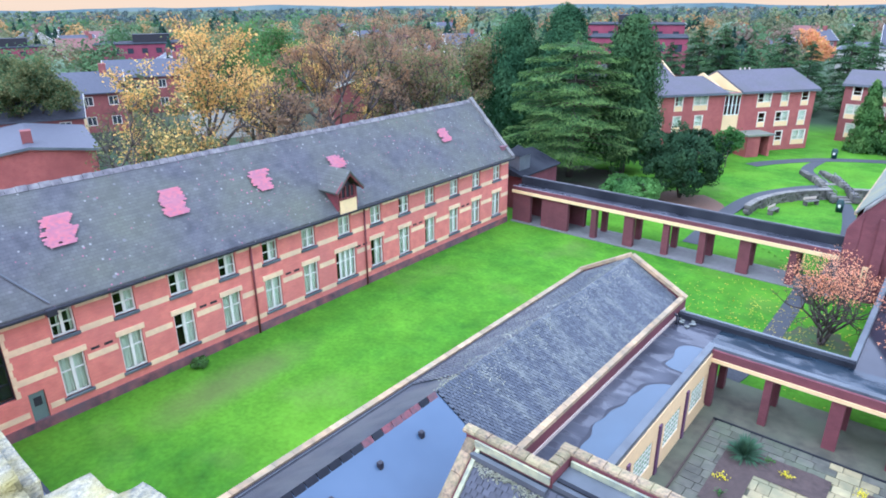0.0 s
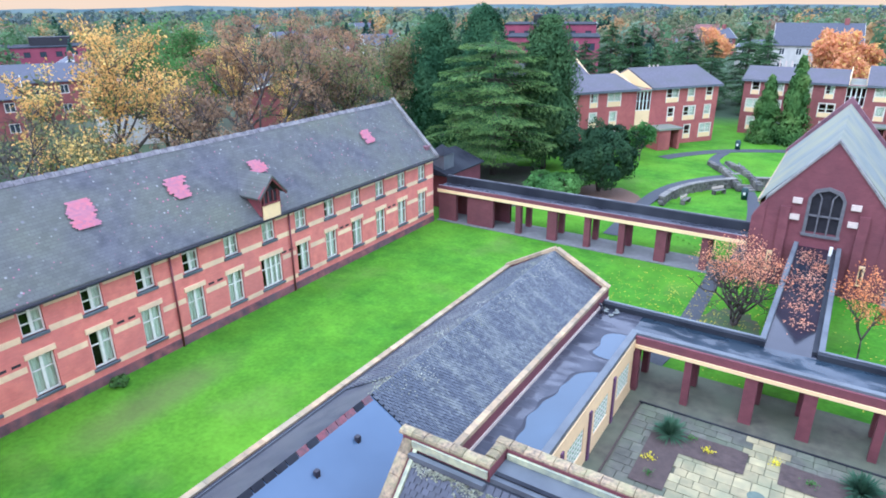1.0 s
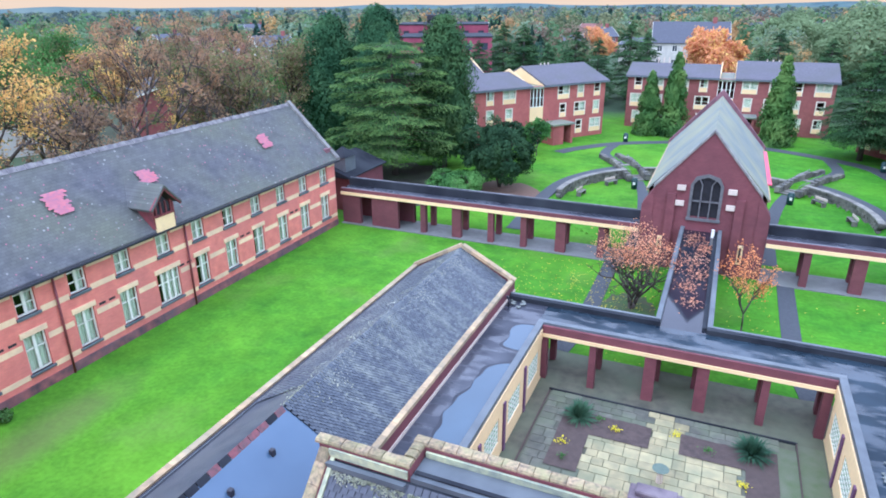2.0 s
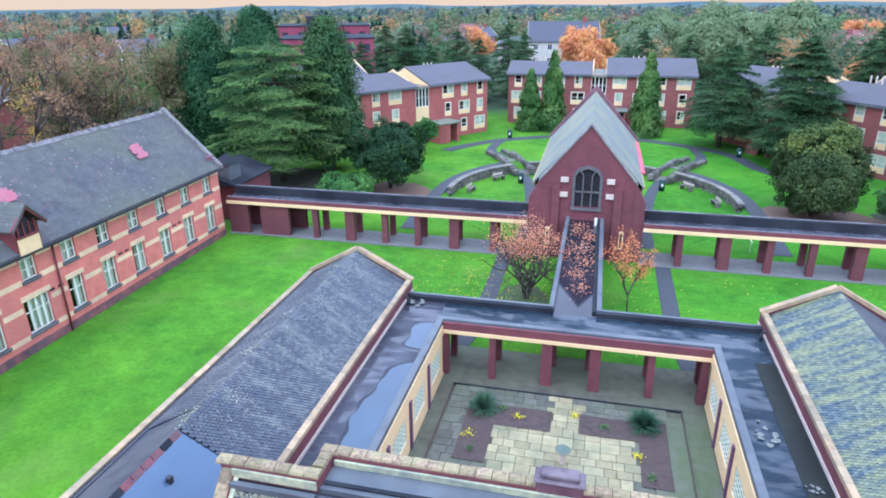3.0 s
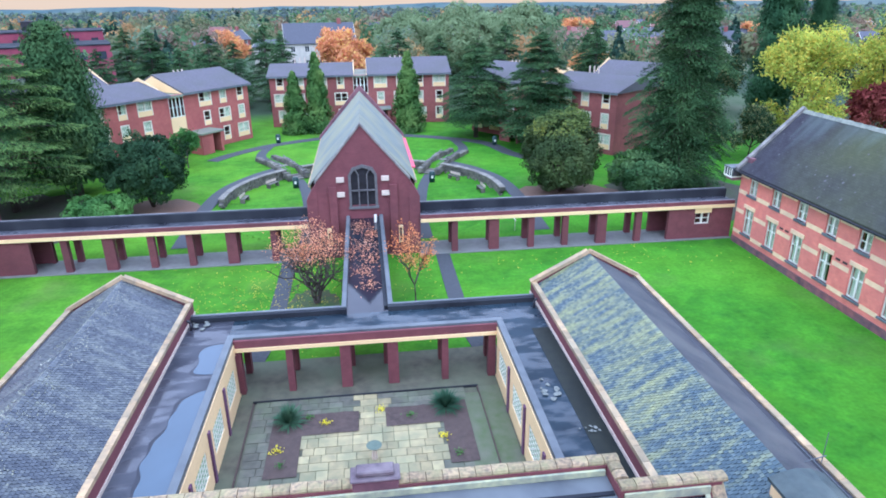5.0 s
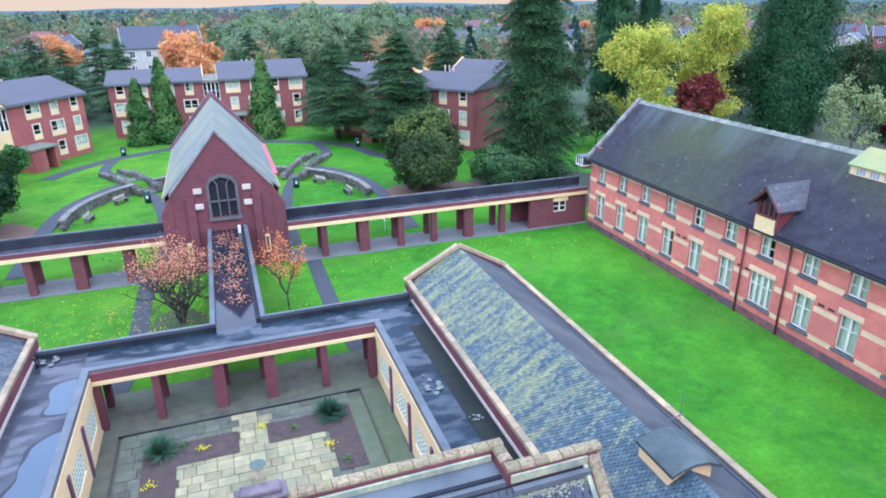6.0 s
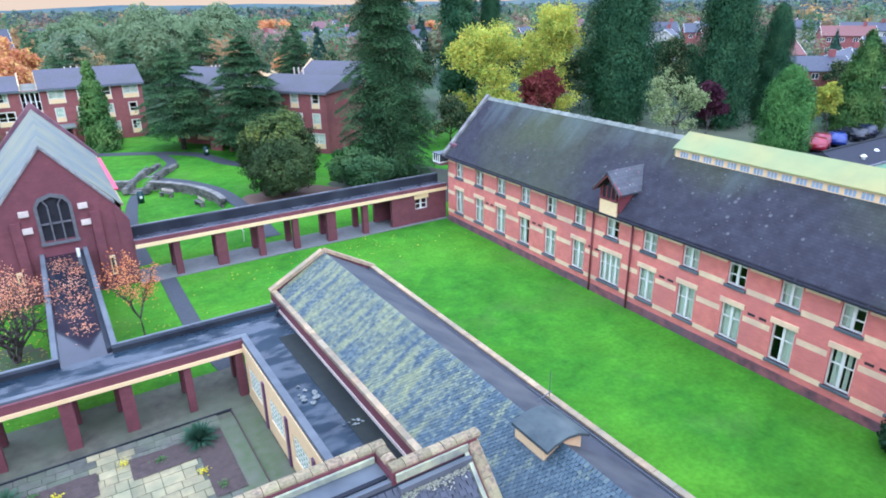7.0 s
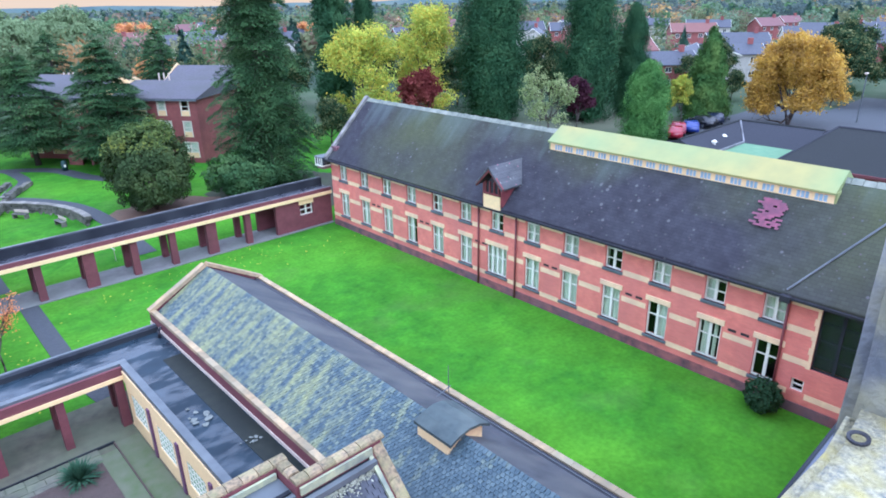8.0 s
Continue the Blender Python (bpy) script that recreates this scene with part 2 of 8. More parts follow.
def part(name, bm, material, parent, label="", smooth=False):
    ob = new(name, mesh_of(name, bm, material, smooth))
    ob.parent = parent
    return tagged(ob, label) if label else ob


def boxes(name, dims, material, parent, label="", bevel=0.0):
    bm = bmesh.new()
    for d in dims:
        bm_box(bm, *d)
    if bevel:
        bmesh.ops.bevel(bm, geom=bm.edges[:], offset=bevel, segments=1, affect="EDGES")
    return part(name, bm, material, parent, label)


def thing(name, m, label, category, group="", kind=""):
    ob = new(name)
    ob.empty_display_size = 0.3
    ob.matrix_basis = m
    return tagged(ob, label, category, group, kind)


def setting(name, bm, material, label, category):
    ob = new(name, mesh_of(name, bm, material))
    return tagged(ob, label, category, kind="structure")


def bm_cells(bm, us, zs, solid, y0, y1):
    """One welded slab of grid cells; cell i, j is filled where solid(i, j)."""
    verts = {}
    nu, nz = len(us) - 1, len(zs) - 1

    def v(i, j, k):
        if (i, j, k) not in verts:
            verts[i, j, k] = bm.verts.new((us[i], y1 if k else y0, zs[j]))
        return verts[i, j, k]

    fill = [[0 <= i < nu and 0 <= j < nz and solid(i, j) for j in range(-1, nz + 1)] for i in range(-1, nu + 1)]
    for i in range(nu):
        for j in range(nz):
            if not fill[i + 1][j + 1]:
                continue
            bm.faces.new((v(i, j, 0), v(i + 1, j, 0), v(i + 1, j + 1, 0), v(i, j + 1, 0)))
            bm.faces.new((v(i, j, 1), v(i, j + 1, 1), v(i + 1, j + 1, 1), v(i + 1, j, 1)))
            if not fill[i][j + 1]:
                bm.faces.new((v(i, j, 0), v(i, j + 1, 0), v(i, j + 1, 1), v(i, j, 1)))
            if not fill[i + 2][j + 1]:
                bm.faces.new((v(i + 1, j, 0), v(i + 1, j, 1), v(i + 1, j + 1, 1), v(i + 1, j + 1, 0)))
            if not fill[i + 1][j]:
                bm.faces.new((v(i, j, 0), v(i, j, 1), v(i + 1, j, 1), v(i + 1, j, 0)))
            if not fill[i + 1][j + 2]:
                bm.faces.new((v(i, j + 1, 0), v(i + 1, j + 1, 0), v(i + 1, j + 1, 1), v(i, j + 1, 1)))


def wall_cells(bm, u0, u1, z0, z1, y0, y1, openings):
    """A wall along x from u0 to u1, between the planes y0 and y1, with openings (a, b, low, high) right through it."""
    us = sorted({c for c in (u0, u1, *[o[0] for o in openings], *[o[1] for o in openings]) if u0 <= c <= u1})
    zs = sorted({c for c in (z0, z1, *[o[2] for o in openings], *[o[3] for o in openings]) if z0 <= c <= z1})

    def solid(i, j):
        u, z = (us[i] + us[i + 1]) / 2, (zs[j] + zs[j + 1]) / 2
        return not any(o[0] < u < o[1] and o[2] < z < o[3] for o in openings)

    bm_cells(bm, us, zs, solid, y0, y1)


def bm_bars(bm, a, b, low, high, w, uprights, rails, y0, y1):
    """A welded frame with a border w wide, upright bars and rails (centre, width)."""
    us, zs = {a, a + w, b - w, b}, {low, low + w, high - w, high}
    for c, t in uprights:
        us |= {c - t / 2, c + t / 2}
    for c, t in rails:
        zs |= {c - t / 2, c + t / 2}
    us, zs = sorted(us), sorted(zs)

    def solid(i, j):
        u, z = (us[i] + us[i + 1]) / 2, (zs[j] + zs[j + 1]) / 2
        return u < a + w or u > b - w or z < low + w or z > high - w or any(abs(u - c) < t / 2 for c, t in uprights) or any(abs(z - c) < t / 2 for c, t in rails)

    bm_cells(bm, us, zs, solid, y0, y1)


def sash_window(parent, a, b, low, high, lights=2, curtain=(0, 1), y=0.10, bars=(0.5,), frame_mat=None, cloth=None):
    """A window with mullions, transoms, panes and curtains, set y behind the wall's face."""
    fm = frame_mat or WHITE
    bm = bmesh.new()
    step = (b - a) / lights
    bm_bars(bm, a, b, low, high, 0.07, [(a + i * step, 0.13) for i in range(1, lights)], [(low + (high - low) * f, 0.05) for f in bars], y, y + 0.08)
    win = part("window", bm, fm, parent)
    bm = bmesh.new()
    bm_box(bm, a + 0.02, b - 0.02, y + 0.035, y + 0.045, low + 0.02, high - 0.02)
    p = part("pane", bm, GLASS, win)
    p.visible_shadow = False
    for c0, c1 in ([curtain] if curtain and not isinstance(curtain[0], tuple) else curtain or []):
        bm = bmesh.new()
        x0, x1 = a + (b - a) * c0 + 0.04, a + (b - a) * c1 - 0.04
        n = max(4, int((x1 - x0) / 0.07))
        front, back = [], []
        for i in range(n + 1):
            x = x0 + (x1 - x0) * i / n
            d = y + 0.16 + 0.03 * math.sin(i * 2.1) + 0.012 * math.sin(i * 5.3)
            front.append((bm.verts.new((x, d, low + 0.03)), bm.verts.new((x, d, high - 0.03))))
            back.append((bm.verts.new((x, d + 0.02, low + 0.03)), bm.verts.new((x, d + 0.02, high - 0.03))))
        for i in range(n):
            bm.faces.new((front[i][0], front[i + 1][0], front[i + 1][1], front[i][1]))
            bm.faces.new((back[i][0], back[i][1], back[i + 1][1], back[i + 1][0]))
        part("curtain", bm, cloth or CURTAIN, win, "pale curtain hanging behind the glass")
    return win


# ---- ground ----
CX, CY, CR = 0.0, 56.0, 12.5  # the sunken round lawn


def ground_z(x, y):
    r = math.hypot(x, y - 40)
    z = 0.0
    if y > 44.2:
        k = (CR + 0.25 - math.hypot(x - CX, y - CY)) / 0.3
        z -= 0.7 * min(max(k, 0.0), 1.0)
    if r > 120:
        z -= 0.02 * (min(r, 1500) - 120) * min(1.0, (r - 120) / 300)
        z -= 0.002 * max(0.0, r - 1500)
    if r > 60:
        z += 0.25 * math.sin(x * 0.05) * math.cos(y * 0.045) * min(1, (r - 60) / 60)
    return z


def spread(fine0, fine1, step, mid, far):
    """Grid lines: close between fine0 and fine1, wider out to mid, then ever wider."""
    c = list(np.arange(fine0, fine1 + step / 2, step))
    for sign, edge, lim in ((-1, fine0, -mid), (1, fine1, mid)):
        v, s = edge, 2.0
        while abs(v) < far:
            v += sign * s
            if (sign > 0 and v > lim) or (sign < 0 and v < lim):
                s *= 1.25
            c.append(v)
    return sorted(c)


gx, gy = spread(-13, 13, 0.5, 90, 3500), spread(43, 69, 0.5, 120, 3500)
gverts = [(x, y, ground_z(x, y)) for y in gy for x in gx]
nx = len(gx)
gfaces = [(j * nx + i, j * nx + i + 1, (j + 1) * nx + i + 1, (j + 1) * nx + i) for j in range(len(gy) - 1) for i in range(nx - 1)]
gme = bpy.data.meshes.new("ground")
gme.from_pydata(gverts, [], gfaces)


def grass_material():
    m = mat("mown_grass", (0.080, 0.222, 0.013), (0.052, 0.155, 0.013), scale=1.3, rough=0.95, bump=0.7, fine=12, col3=(0.125, 0.285, 0.015), big=0.13, spec=0.1)
    n, l = m.node_tree.nodes, m.node_tree.links
    b = n["Principled BSDF"]
    near = b.inputs["Base Color"].links[0].from_socket
    geo = n.new("ShaderNodeNewGeometry")
    for size, lo, hi in ((4.5, 0.84, 1.13), (0.5, 0.82, 1.17)):
        tuft, span, mul = n.new("ShaderNodeTexNoise"), n.new("ShaderNodeMapRange"), n.new("ShaderNodeMix")
        tuft.inputs["Scale"].default_value, tuft.inputs["Detail"].default_value = size, 5
        l.new(geo.outputs["Position"], tuft.inputs["Vector"])
        span.inputs["From Min"].default_value, span.inputs["From Max"].default_value = 0.3, 0.7
        span.inputs["To Min"].default_value, span.inputs["To Max"].default_value = lo, hi
        l.new(tuft.outputs["Fac"], span.inputs["Value"])
        mul.data_type, mul.blend_type = "RGBA", "MULTIPLY"
        mul.inputs["Factor"].default_value = 1.0
        l.new(near, mul.inputs["A"])
        l.new(span.outputs[0], mul.inputs["B"])
        near = mul.outputs["Result"]
    # worn brown patches in the turf
    t = n.new("ShaderNodeTexNoise")
    t.inputs["Scale"].default_value, t.inputs["Detail"].default_value = 0.22, 6
    l.new(geo.outputs["Position"], t.inputs["Vector"])
    r = n.new("ShaderNodeMapRange")
    r.inputs["From Min"].default_value, r.inputs["From Max"].default_value = 0.56, 0.74
    r.inputs["To Max"].default_value = 0.38
    l.new(t.outputs["Fac"], r.inputs["Value"])
    w = n.new("ShaderNodeMix")
    w.data_type = "RGBA"
    l.new(r.outputs[0], w.inputs["Factor"])
    l.new(near, w.inputs["A"])
    w.inputs["B"].default_value = (0.13, 0.165, 0.05, 1)
    # the eastern lawn is a deeper green
    sx = n.new("ShaderNodeSeparateXYZ")
    l.new(geo.outputs["Position"], sx.inputs[0])
    east = n.new("ShaderNodeMapRange")
    east.inputs["From Min"].default_value, east.inputs["From Max"].default_value = -8, 14
    l.new(sx.outputs["X"], east.inputs["Value"])
    deep = n.new("ShaderNodeMix")
    deep.data_type, deep.blend_type = "RGBA", "MULTIPLY"
    l.new(east.outputs[0], deep.inputs["Factor"])
    l.new(w.outputs["Result"], deep.inputs["A"])
    deep.inputs["B"].default_value = (0.80, 0.95, 0.9, 1)
    w = deep
    # trodden earth by the side door
    off = n.new("ShaderNodeVectorMath")
    off.operation = "SUBTRACT"
    off.inputs[1].default_value = (-23.3, 13.5, 0)
    l.new(geo.outputs["Position"], off.inputs[0])
    scl = n.new("ShaderNodeVectorMath")
    scl.operation = "MULTIPLY"
    scl.inputs[1].default_value = (0.5, 0.16, 0)
    l.new(off.outputs[0], scl.inputs[0])
    far_off = n.new("ShaderNodeVectorMath")
    far_off.operation = "LENGTH"
    l.new(scl.outputs[0], far_off.inputs[0])
    ragged = n.new("ShaderNodeMath")
    l.new(far_off.outputs["Value"], ragged.inputs[0])
    l.new(t.outputs["Fac"], ragged.inputs[1])
    trod = n.new("ShaderNodeMapRange")
    trod.inputs["From Min"].default_value, trod.inputs["From Max"].default_value = 1.35, 0.7
    trod.inputs["To Max"].default_value = 0.5
    l.new(ragged.outputs[0], trod.inputs["Value"])
    worn = n.new("ShaderNodeMix")
    worn.data_type = "RGBA"
    l.new(trod.outputs[0], worn.inputs["Factor"])
    l.new(w.outputs["Result"], worn.inputs["A"])
    worn.inputs["B"].default_value = (0.14, 0.125, 0.06, 1)
    w = worn
    # beyond the grounds: fields, gardens and streets
    d = n.new("ShaderNodeVectorMath")
    d.operation = "DISTANCE"
    d.inputs[1].default_value = (0, 45, 0)
    l.new(geo.outputs["Position"], d.inputs[0])
    f = n.new("ShaderNodeMapRange")
    f.inputs["From Min"].default_value, f.inputs["From Max"].default_value = 51, 60
    l.new(d.outputs["Value"], f.inputs["Value"])
    v = n.new("ShaderNodeTexNoise")
    v.inputs["Scale"].default_value, v.inputs["Detail"].default_value = 0.03, 8
    l.new(geo.outputs["Position"], v.inputs["Vector"])
    ramp = n.new("ShaderNodeValToRGB")
    e = ramp.color_ramp.elements
    e[0].position, e[0].color = 0.35, (0.03, 0.05, 0.03, 1)
    e[1].position, e[1].color = 0.65, (0.12, 0.13, 0.085, 1)
    mid = e.new(0.5)
    mid.color = (0.06, 0.09, 0.045, 1)
    l.new(v.outputs["Fac"], ramp.inputs["Fac"])
    x = n.new("ShaderNodeMix")
    x.data_type = "RGBA"
    l.new(f.outputs[0], x.inputs["Factor"])
    l.new(w.outputs["Result"], x.inputs["A"])
    l.new(ramp.outputs["Color"], x.inputs["B"])
    l.new(x.outputs["Result"], b.inputs["Base Color"])
    return m


GRASS = grass_material()
gme.materials.append(GRASS)
tagged(new("ground", gme), "bright green mown lawn running out to fields and town", "ground", kind="structure")


def ribbon(name, pts, width, z, material, label, category, thick=0.06, lift=0.03):
    """A path along the points, smoothed, laid just proud of the ground."""
    line = []
    for i in range(len(pts) - 1):
        p = [Vector((*pts[max(0, min(len(pts) - 1, i + k))], 0)) for k in (-1, 0, 1, 2)]
        for s in range(8):
            t = s / 8
            line.append(0.5 * (2 * p[1] + (p[2] - p[0]) * t + (2 * p[0] - 5 * p[1] + 4 * p[2] - p[3]) * t * t + (3 * p[1] - p[0] - 3 * p[2] + p[3]) * t ** 3))
    line.append(Vector((*pts[-1], 0)))
    bm = bmesh.new()
    rows = []
    for i, p in enumerate(line):
        d = (line[min(i + 1, len(line) - 1)] - line[max(i - 1, 0)]).normalized()
        s = Vector((d.y, -d.x, 0)) * width / 2
        a, b = p + s, p - s
        za, zb = ground_z(a.x, a.y) if z is None else z, ground_z(b.x, b.y) if z is None else z
        rows.append([bm.verts.new((a.x, a.y, za + lift)), bm.verts.new((b.x, b.y, zb + lift)), bm.verts.new((a.x, a.y, za - thick)), bm.verts.new((b.x, b.y, zb - thick))])
    for p, q in zip(rows, rows[1:]):
        bm.faces.new((p[0], q[0], q[1], p[1]))
        bm.faces.new((p[0], p[2], q[2], q[0]))
        bm.faces.new((p[1], q[1], q[3], p[3]))
    return setting(name, bm, material, label, category)


# ---- the two dormitory wings ----
ALL = (0, 1)
# how far the curtains are drawn, window by window from the tower outwards
CURTAINS = {
    (-1, "upper"): [((0.28, 0.5), (0.78, 1)), (0.5, 1), (0.45, 1), (0.55, 1), ((0, 0.2), (0.62, 1)), ALL, ALL, ALL, (0.4, 1), ALL, ALL, ALL, ALL],
    (-1, "ground"): [ALL, ALL, (0.42, 1), ALL, ALL, ALL, (0.27, 1), (0.42, 1), ALL, (0.35, 1), ALL, ALL, ALL],
    (1, "upper"): [ALL, (0, 0.5), ALL, ((0, 0.12), (0.88, 1)), ALL, ALL, (0, 0.5), ALL, (0.35, 1), ALL, ALL, (0, 0.6), ALL],
    (1, "ground"): [None, ((0.1, 0.42), (0.58, 0.8)), (0.35, 1), ALL, ALL, ALL, ALL, ALL, ALL, (0, 0.55), ALL, ALL, ALL],
}
WIN_Y = [8.0, 10.52, 13.08, 15.65, 18.2, 20.75, 23.4, 25.97, 28.5, 31.05, 33.65, 36.22, 38.8]


def wing(side, x_wall):
    """A two-storey banded brick range. Its own x runs along the wall, its front faces its own -y."""
    s = -side  # own x is world y on the left range and its reverse on the right
    far, near = 40.35, -9.0
    w = thing("dormitory_wing", pose(x_wall, 0, 0, 0, 0, 90 if side < 0 else -90), "long two-storey red brick range with cream stone bands and slate roof", "building", "dormitory wings")
    lo, hi = sorted((s * near, s * far))
    ground, upper = [], []
    for k, y in enumerate(WIN_Y):
        wide = 0.78 if k == 6 else 0.52
        ground.append((s * y - wide, s * y + wide, 0.95, 2.75))
        upper.append((s * y - 0.47, s * y + 0.47, 3.72, 5.22))
    ye, zb = (5.75, 1.75) if side < 0 else (6.3, 2.15)
    bay = [(min(s * 3.1, s * ye), max(s * 3.1, s * ye), zb, 5.05)]
    small = [(s * 6.45 - 0.3, s * 6.45 + 0.3, 0.1, 1.75)] if side < 0 else [(s * 6.64 - 0.25, s * 6.64 + 0.25, 0.98, 1.55)]
    bm = bmesh.new()
    wall_cells(bm, lo, hi, 0.45, 5.35, 0, 0.35, ground + upper + bay + small)
    part("front_wall", bm, BRICK, w)
    end = s * far
    e0, e1 = sorted((end, end - s * 0.35))
    bm = bmesh.new()
    bm_box(bm, e0, e1, 0.35, 7.1, 0, 5.35)
    bm_prism(bm, [(-0.25, 5.35), (7.45, 5.35), (3.6, 9.05)], 0, e0, e1)
    part("gable_wall", bm, BRICK, w)
    bm = bmesh.new()
    bm_box(bm, lo, hi, 7.1, 7.45, 0, 5.35)
    n0, n1 = sorted((s * near, s * (near + 0.35)))
    bm_box(bm, n0, n1, 0.35, 7.1, 0, 5.35)
    part("back_wall", bm, BRICK, w)
    # floors coloured near black to stand for the shade indoors
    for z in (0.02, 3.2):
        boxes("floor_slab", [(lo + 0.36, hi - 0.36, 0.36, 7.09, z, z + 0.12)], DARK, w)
    bm = bmesh.new()
    bm_box(bm, lo, hi, -0.06, 0.0, 0, 0.45)
    bm_box(bm, lo, hi, 0.0, 0.35, 0, 0.45)
    part("plinth", bm, PLINTH_WORN, w, "brick plinth stained dark and pale by damp")
    for z0, z1, cut in ((0.74, 1.0, ground), (2.22, 2.5, ground), (3.58, 3.86, upper), (4.74, 5.0, upper)):
        edges = [lo]
        for o in sorted(cut + (bay + small if z0 < 5 else [])):
            if o[2] < z1 + 0.2 and o[3] > z0 - 0.05 or o in cut:
                edges += [o[0] - 0.1, o[1] + 0.1]
        edges.append(hi)
        for a, b in zip(edges[::2], edges[1::2]):
            if b > a + 0.05:
                boxes("string_course", [(a, b, -0.012, 0.05, z0, z1)], STONE, w)
    for k, o in enumerate(ground):
        boxes("lintel", [(o[0] - 0.12, o[1] + 0.12, -0.05, 0.1, 2.75, 3.02)], STONE, w, "", 0.01)
        boxes("sill", [(o[0] - 0.1, o[1] + 0.1, -0.09, 0.2, 0.82, 0.95)], LEAD, w, "", 0.015)
        cur = CURTAINS[side, "ground"][k]
        sash_window(w, *o, lights=4 if k == 6 else 2, curtain=cur, bars=(0.62,))
    for k, o in enumerate(upper):
        boxes("sill", [(o[0] - 0.1, o[1] + 0.1, -0.09, 0.2, 3.57, 3.72)], LEAD, w, "", 0.015)
        cur = CURTAINS[side, "upper"][k]
        sash_window(w, *o, lights=2, curtain=cur, bars=(0.35, 0.68))
    # stair bay with a tall dark window
    o = bay[0]
    sash_window(w, *o, lights=4, curtain=None, bars=(0.22, 0.48, 0.74), frame_mat=FELT)
    # near-black sheet added behind the glass in place of stairwell shade
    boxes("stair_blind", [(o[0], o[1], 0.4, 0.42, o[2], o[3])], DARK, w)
    for j in range(9):
        e = s * (ye + (0.06 if j % 2 else 0.12))
        boxes("quoin", [(*sorted((s * ye, e + s * 0.06)), -0.014, 0.05, zb + j * 0.325, zb + j * 0.325 + 0.31)], STONE, w)
    o = small[0]
    if side < 0:
        boxes("side_door", [(o[0] + 0.02, o[1] - 0.02, 0.06, 0.11, 0.1, 1.73)], GREENWOOD, w, "grey-green door with a small dark pane")
        boxes("door_pane", [(o[0] + 0.15, o[1] - 0.15, 0.045, 0.062, 1.1, 1.5)], DARK, w)
    else:
        sash_window(w, *o, lights=1, curtain=None)
    # pairs of dark air bricks
    for k in range(0, 12, 2):
        c = s * (WIN_Y[k] + WIN_Y[k + 1]) / 2
        for d in (-0.28, 0.28):
            boxes("air_brick", [(c + d - 0.18, c + d + 0.18, -0.01, 0.03, 2.62, 2.74)], DARK, w)
    # roof
    th = 0.12
    bm = bmesh.new()
    bm_prism(bm, [(-0.42, 5.18), (-0.42, 5.30), (3.6, 9.18), (7.87, 5.30), (7.87, 5.18), (3.6, 9.04)], 0, lo + (0.2 if s < 0 else 0), hi - (0.2 if s > 0 else 0))
    part("roof", bm, SLATE_ROOF if side < 0 else SLATE_MOSSY, w, "old mottled grey slate roof" if side < 0 else "dark slate roof greened with moss")
    bm = bmesh.new()
    a, b = sorted((end - s * 0.28, end + s * 0.06))
    bm_prism(bm, [(-0.5, 5.12), (-0.5, 5.42), (3.6, 9.42), (7.95, 5.42), (7.95, 5.12), (3.6, 9.1)], 0, a, b)
    part("gable_coping", bm, COPING_GREY, w, "weathered stone gable coping")
    bm = bmesh.new()
    y0, y1 = sorted((s * near, s * (far - 0.3)))
    n = int((y1 - y0) / 0.45)
    for i in range(n):
        u = y0 + i * (y1 - y0) / n
        bm_prism(bm, [(3.42, 9.04), (3.6, 9.25 + 0.02 * (i % 2)), (3.78, 9.04)], 0, u + 0.01, u + (y1 - y0) / n - 0.01)
    part("ridge_tiles", bm, RIDGE_GREY if side < 0 else RIDGE_MOSS, w)
    bm = bmesh.new()
    bm_box(bm, lo, hi - 0.0, -0.55, -0.43, 5.1, 5.2)
    part("gutter", bm, IRON, w, "black iron gutter")
    for y in ((17.0, 24.95) if side < 0 else (24.8, 21.9, 7.5)):
        bm = bmesh.new()
        bm_cyl(bm, s * y, -0.09, 0.0, 4.95, 0.055, 8)
        bm_rod(bm, (s * y, -0.09, 4.93), (s * y, -0.48, 5.12), 0.05)
        part("downpipe", bm, PIPE, w, "", True)
    # dormer over the wide window
    c = s * 23.4
    bm = bmesh.new()
    bm_box(bm, c - 0.62, c + 0.62, -0.5, 0.9, 5.12, 6.02)
    part("dormer_face", bm, PAINT, w, "cream plastered dormer base")
    bm = bmesh.new()
    bm_prism(bm, [(c - 0.55, 6.0), (c + 0.55, 6.0), (c + 0.55, 6.5), (c, 7.1), (c - 0.55, 6.5)], 1, -0.42, -0.34)
    part("dormer_back", bm, DARK, w)
    for d in (-0.5, -0.17, 0.17, 0.5):
        boxes("dormer_post", [(c + d - 0.04, c + d + 0.04, -0.5, -0.42, 6.1, 6.75)], PIPE, w)
    for q in (-1, 1):
        bm = bmesh.new()
        bm_prism(bm, [(c, 7.62), (c, 7.38), (c + q * 0.98, 6.38), (c + q * 1.05, 6.58)], 1, -0.74, -0.64)
        part("bargeboard", bm, PIPE, w, "dark red timber bargeboard")
    boxes("dormer_rail", [(c - 0.62, c + 0.62, -0.54, -0.42, 6.0, 6.1)], PIPE, w)
    bm = bmesh.new()
    bm_prism(bm, [(c - 1.0, 6.45), (c - 1.02, 6.55), (c, 7.68), (c + 1.02, 6.55), (c + 1.0, 6.45), (c, 7.54)], 1, -0.79, 2.2)
    part("dormer_roof", bm, SLATE_ROOF, w)
    for q in (-1, 1):
        a, b = sorted((c + q * 0.62, c + q * 0.72))
        boxes("dormer_cheek", [(a, b, -0.45, 1.6, 5.4, 6.6)], PIPE, w)
    return w


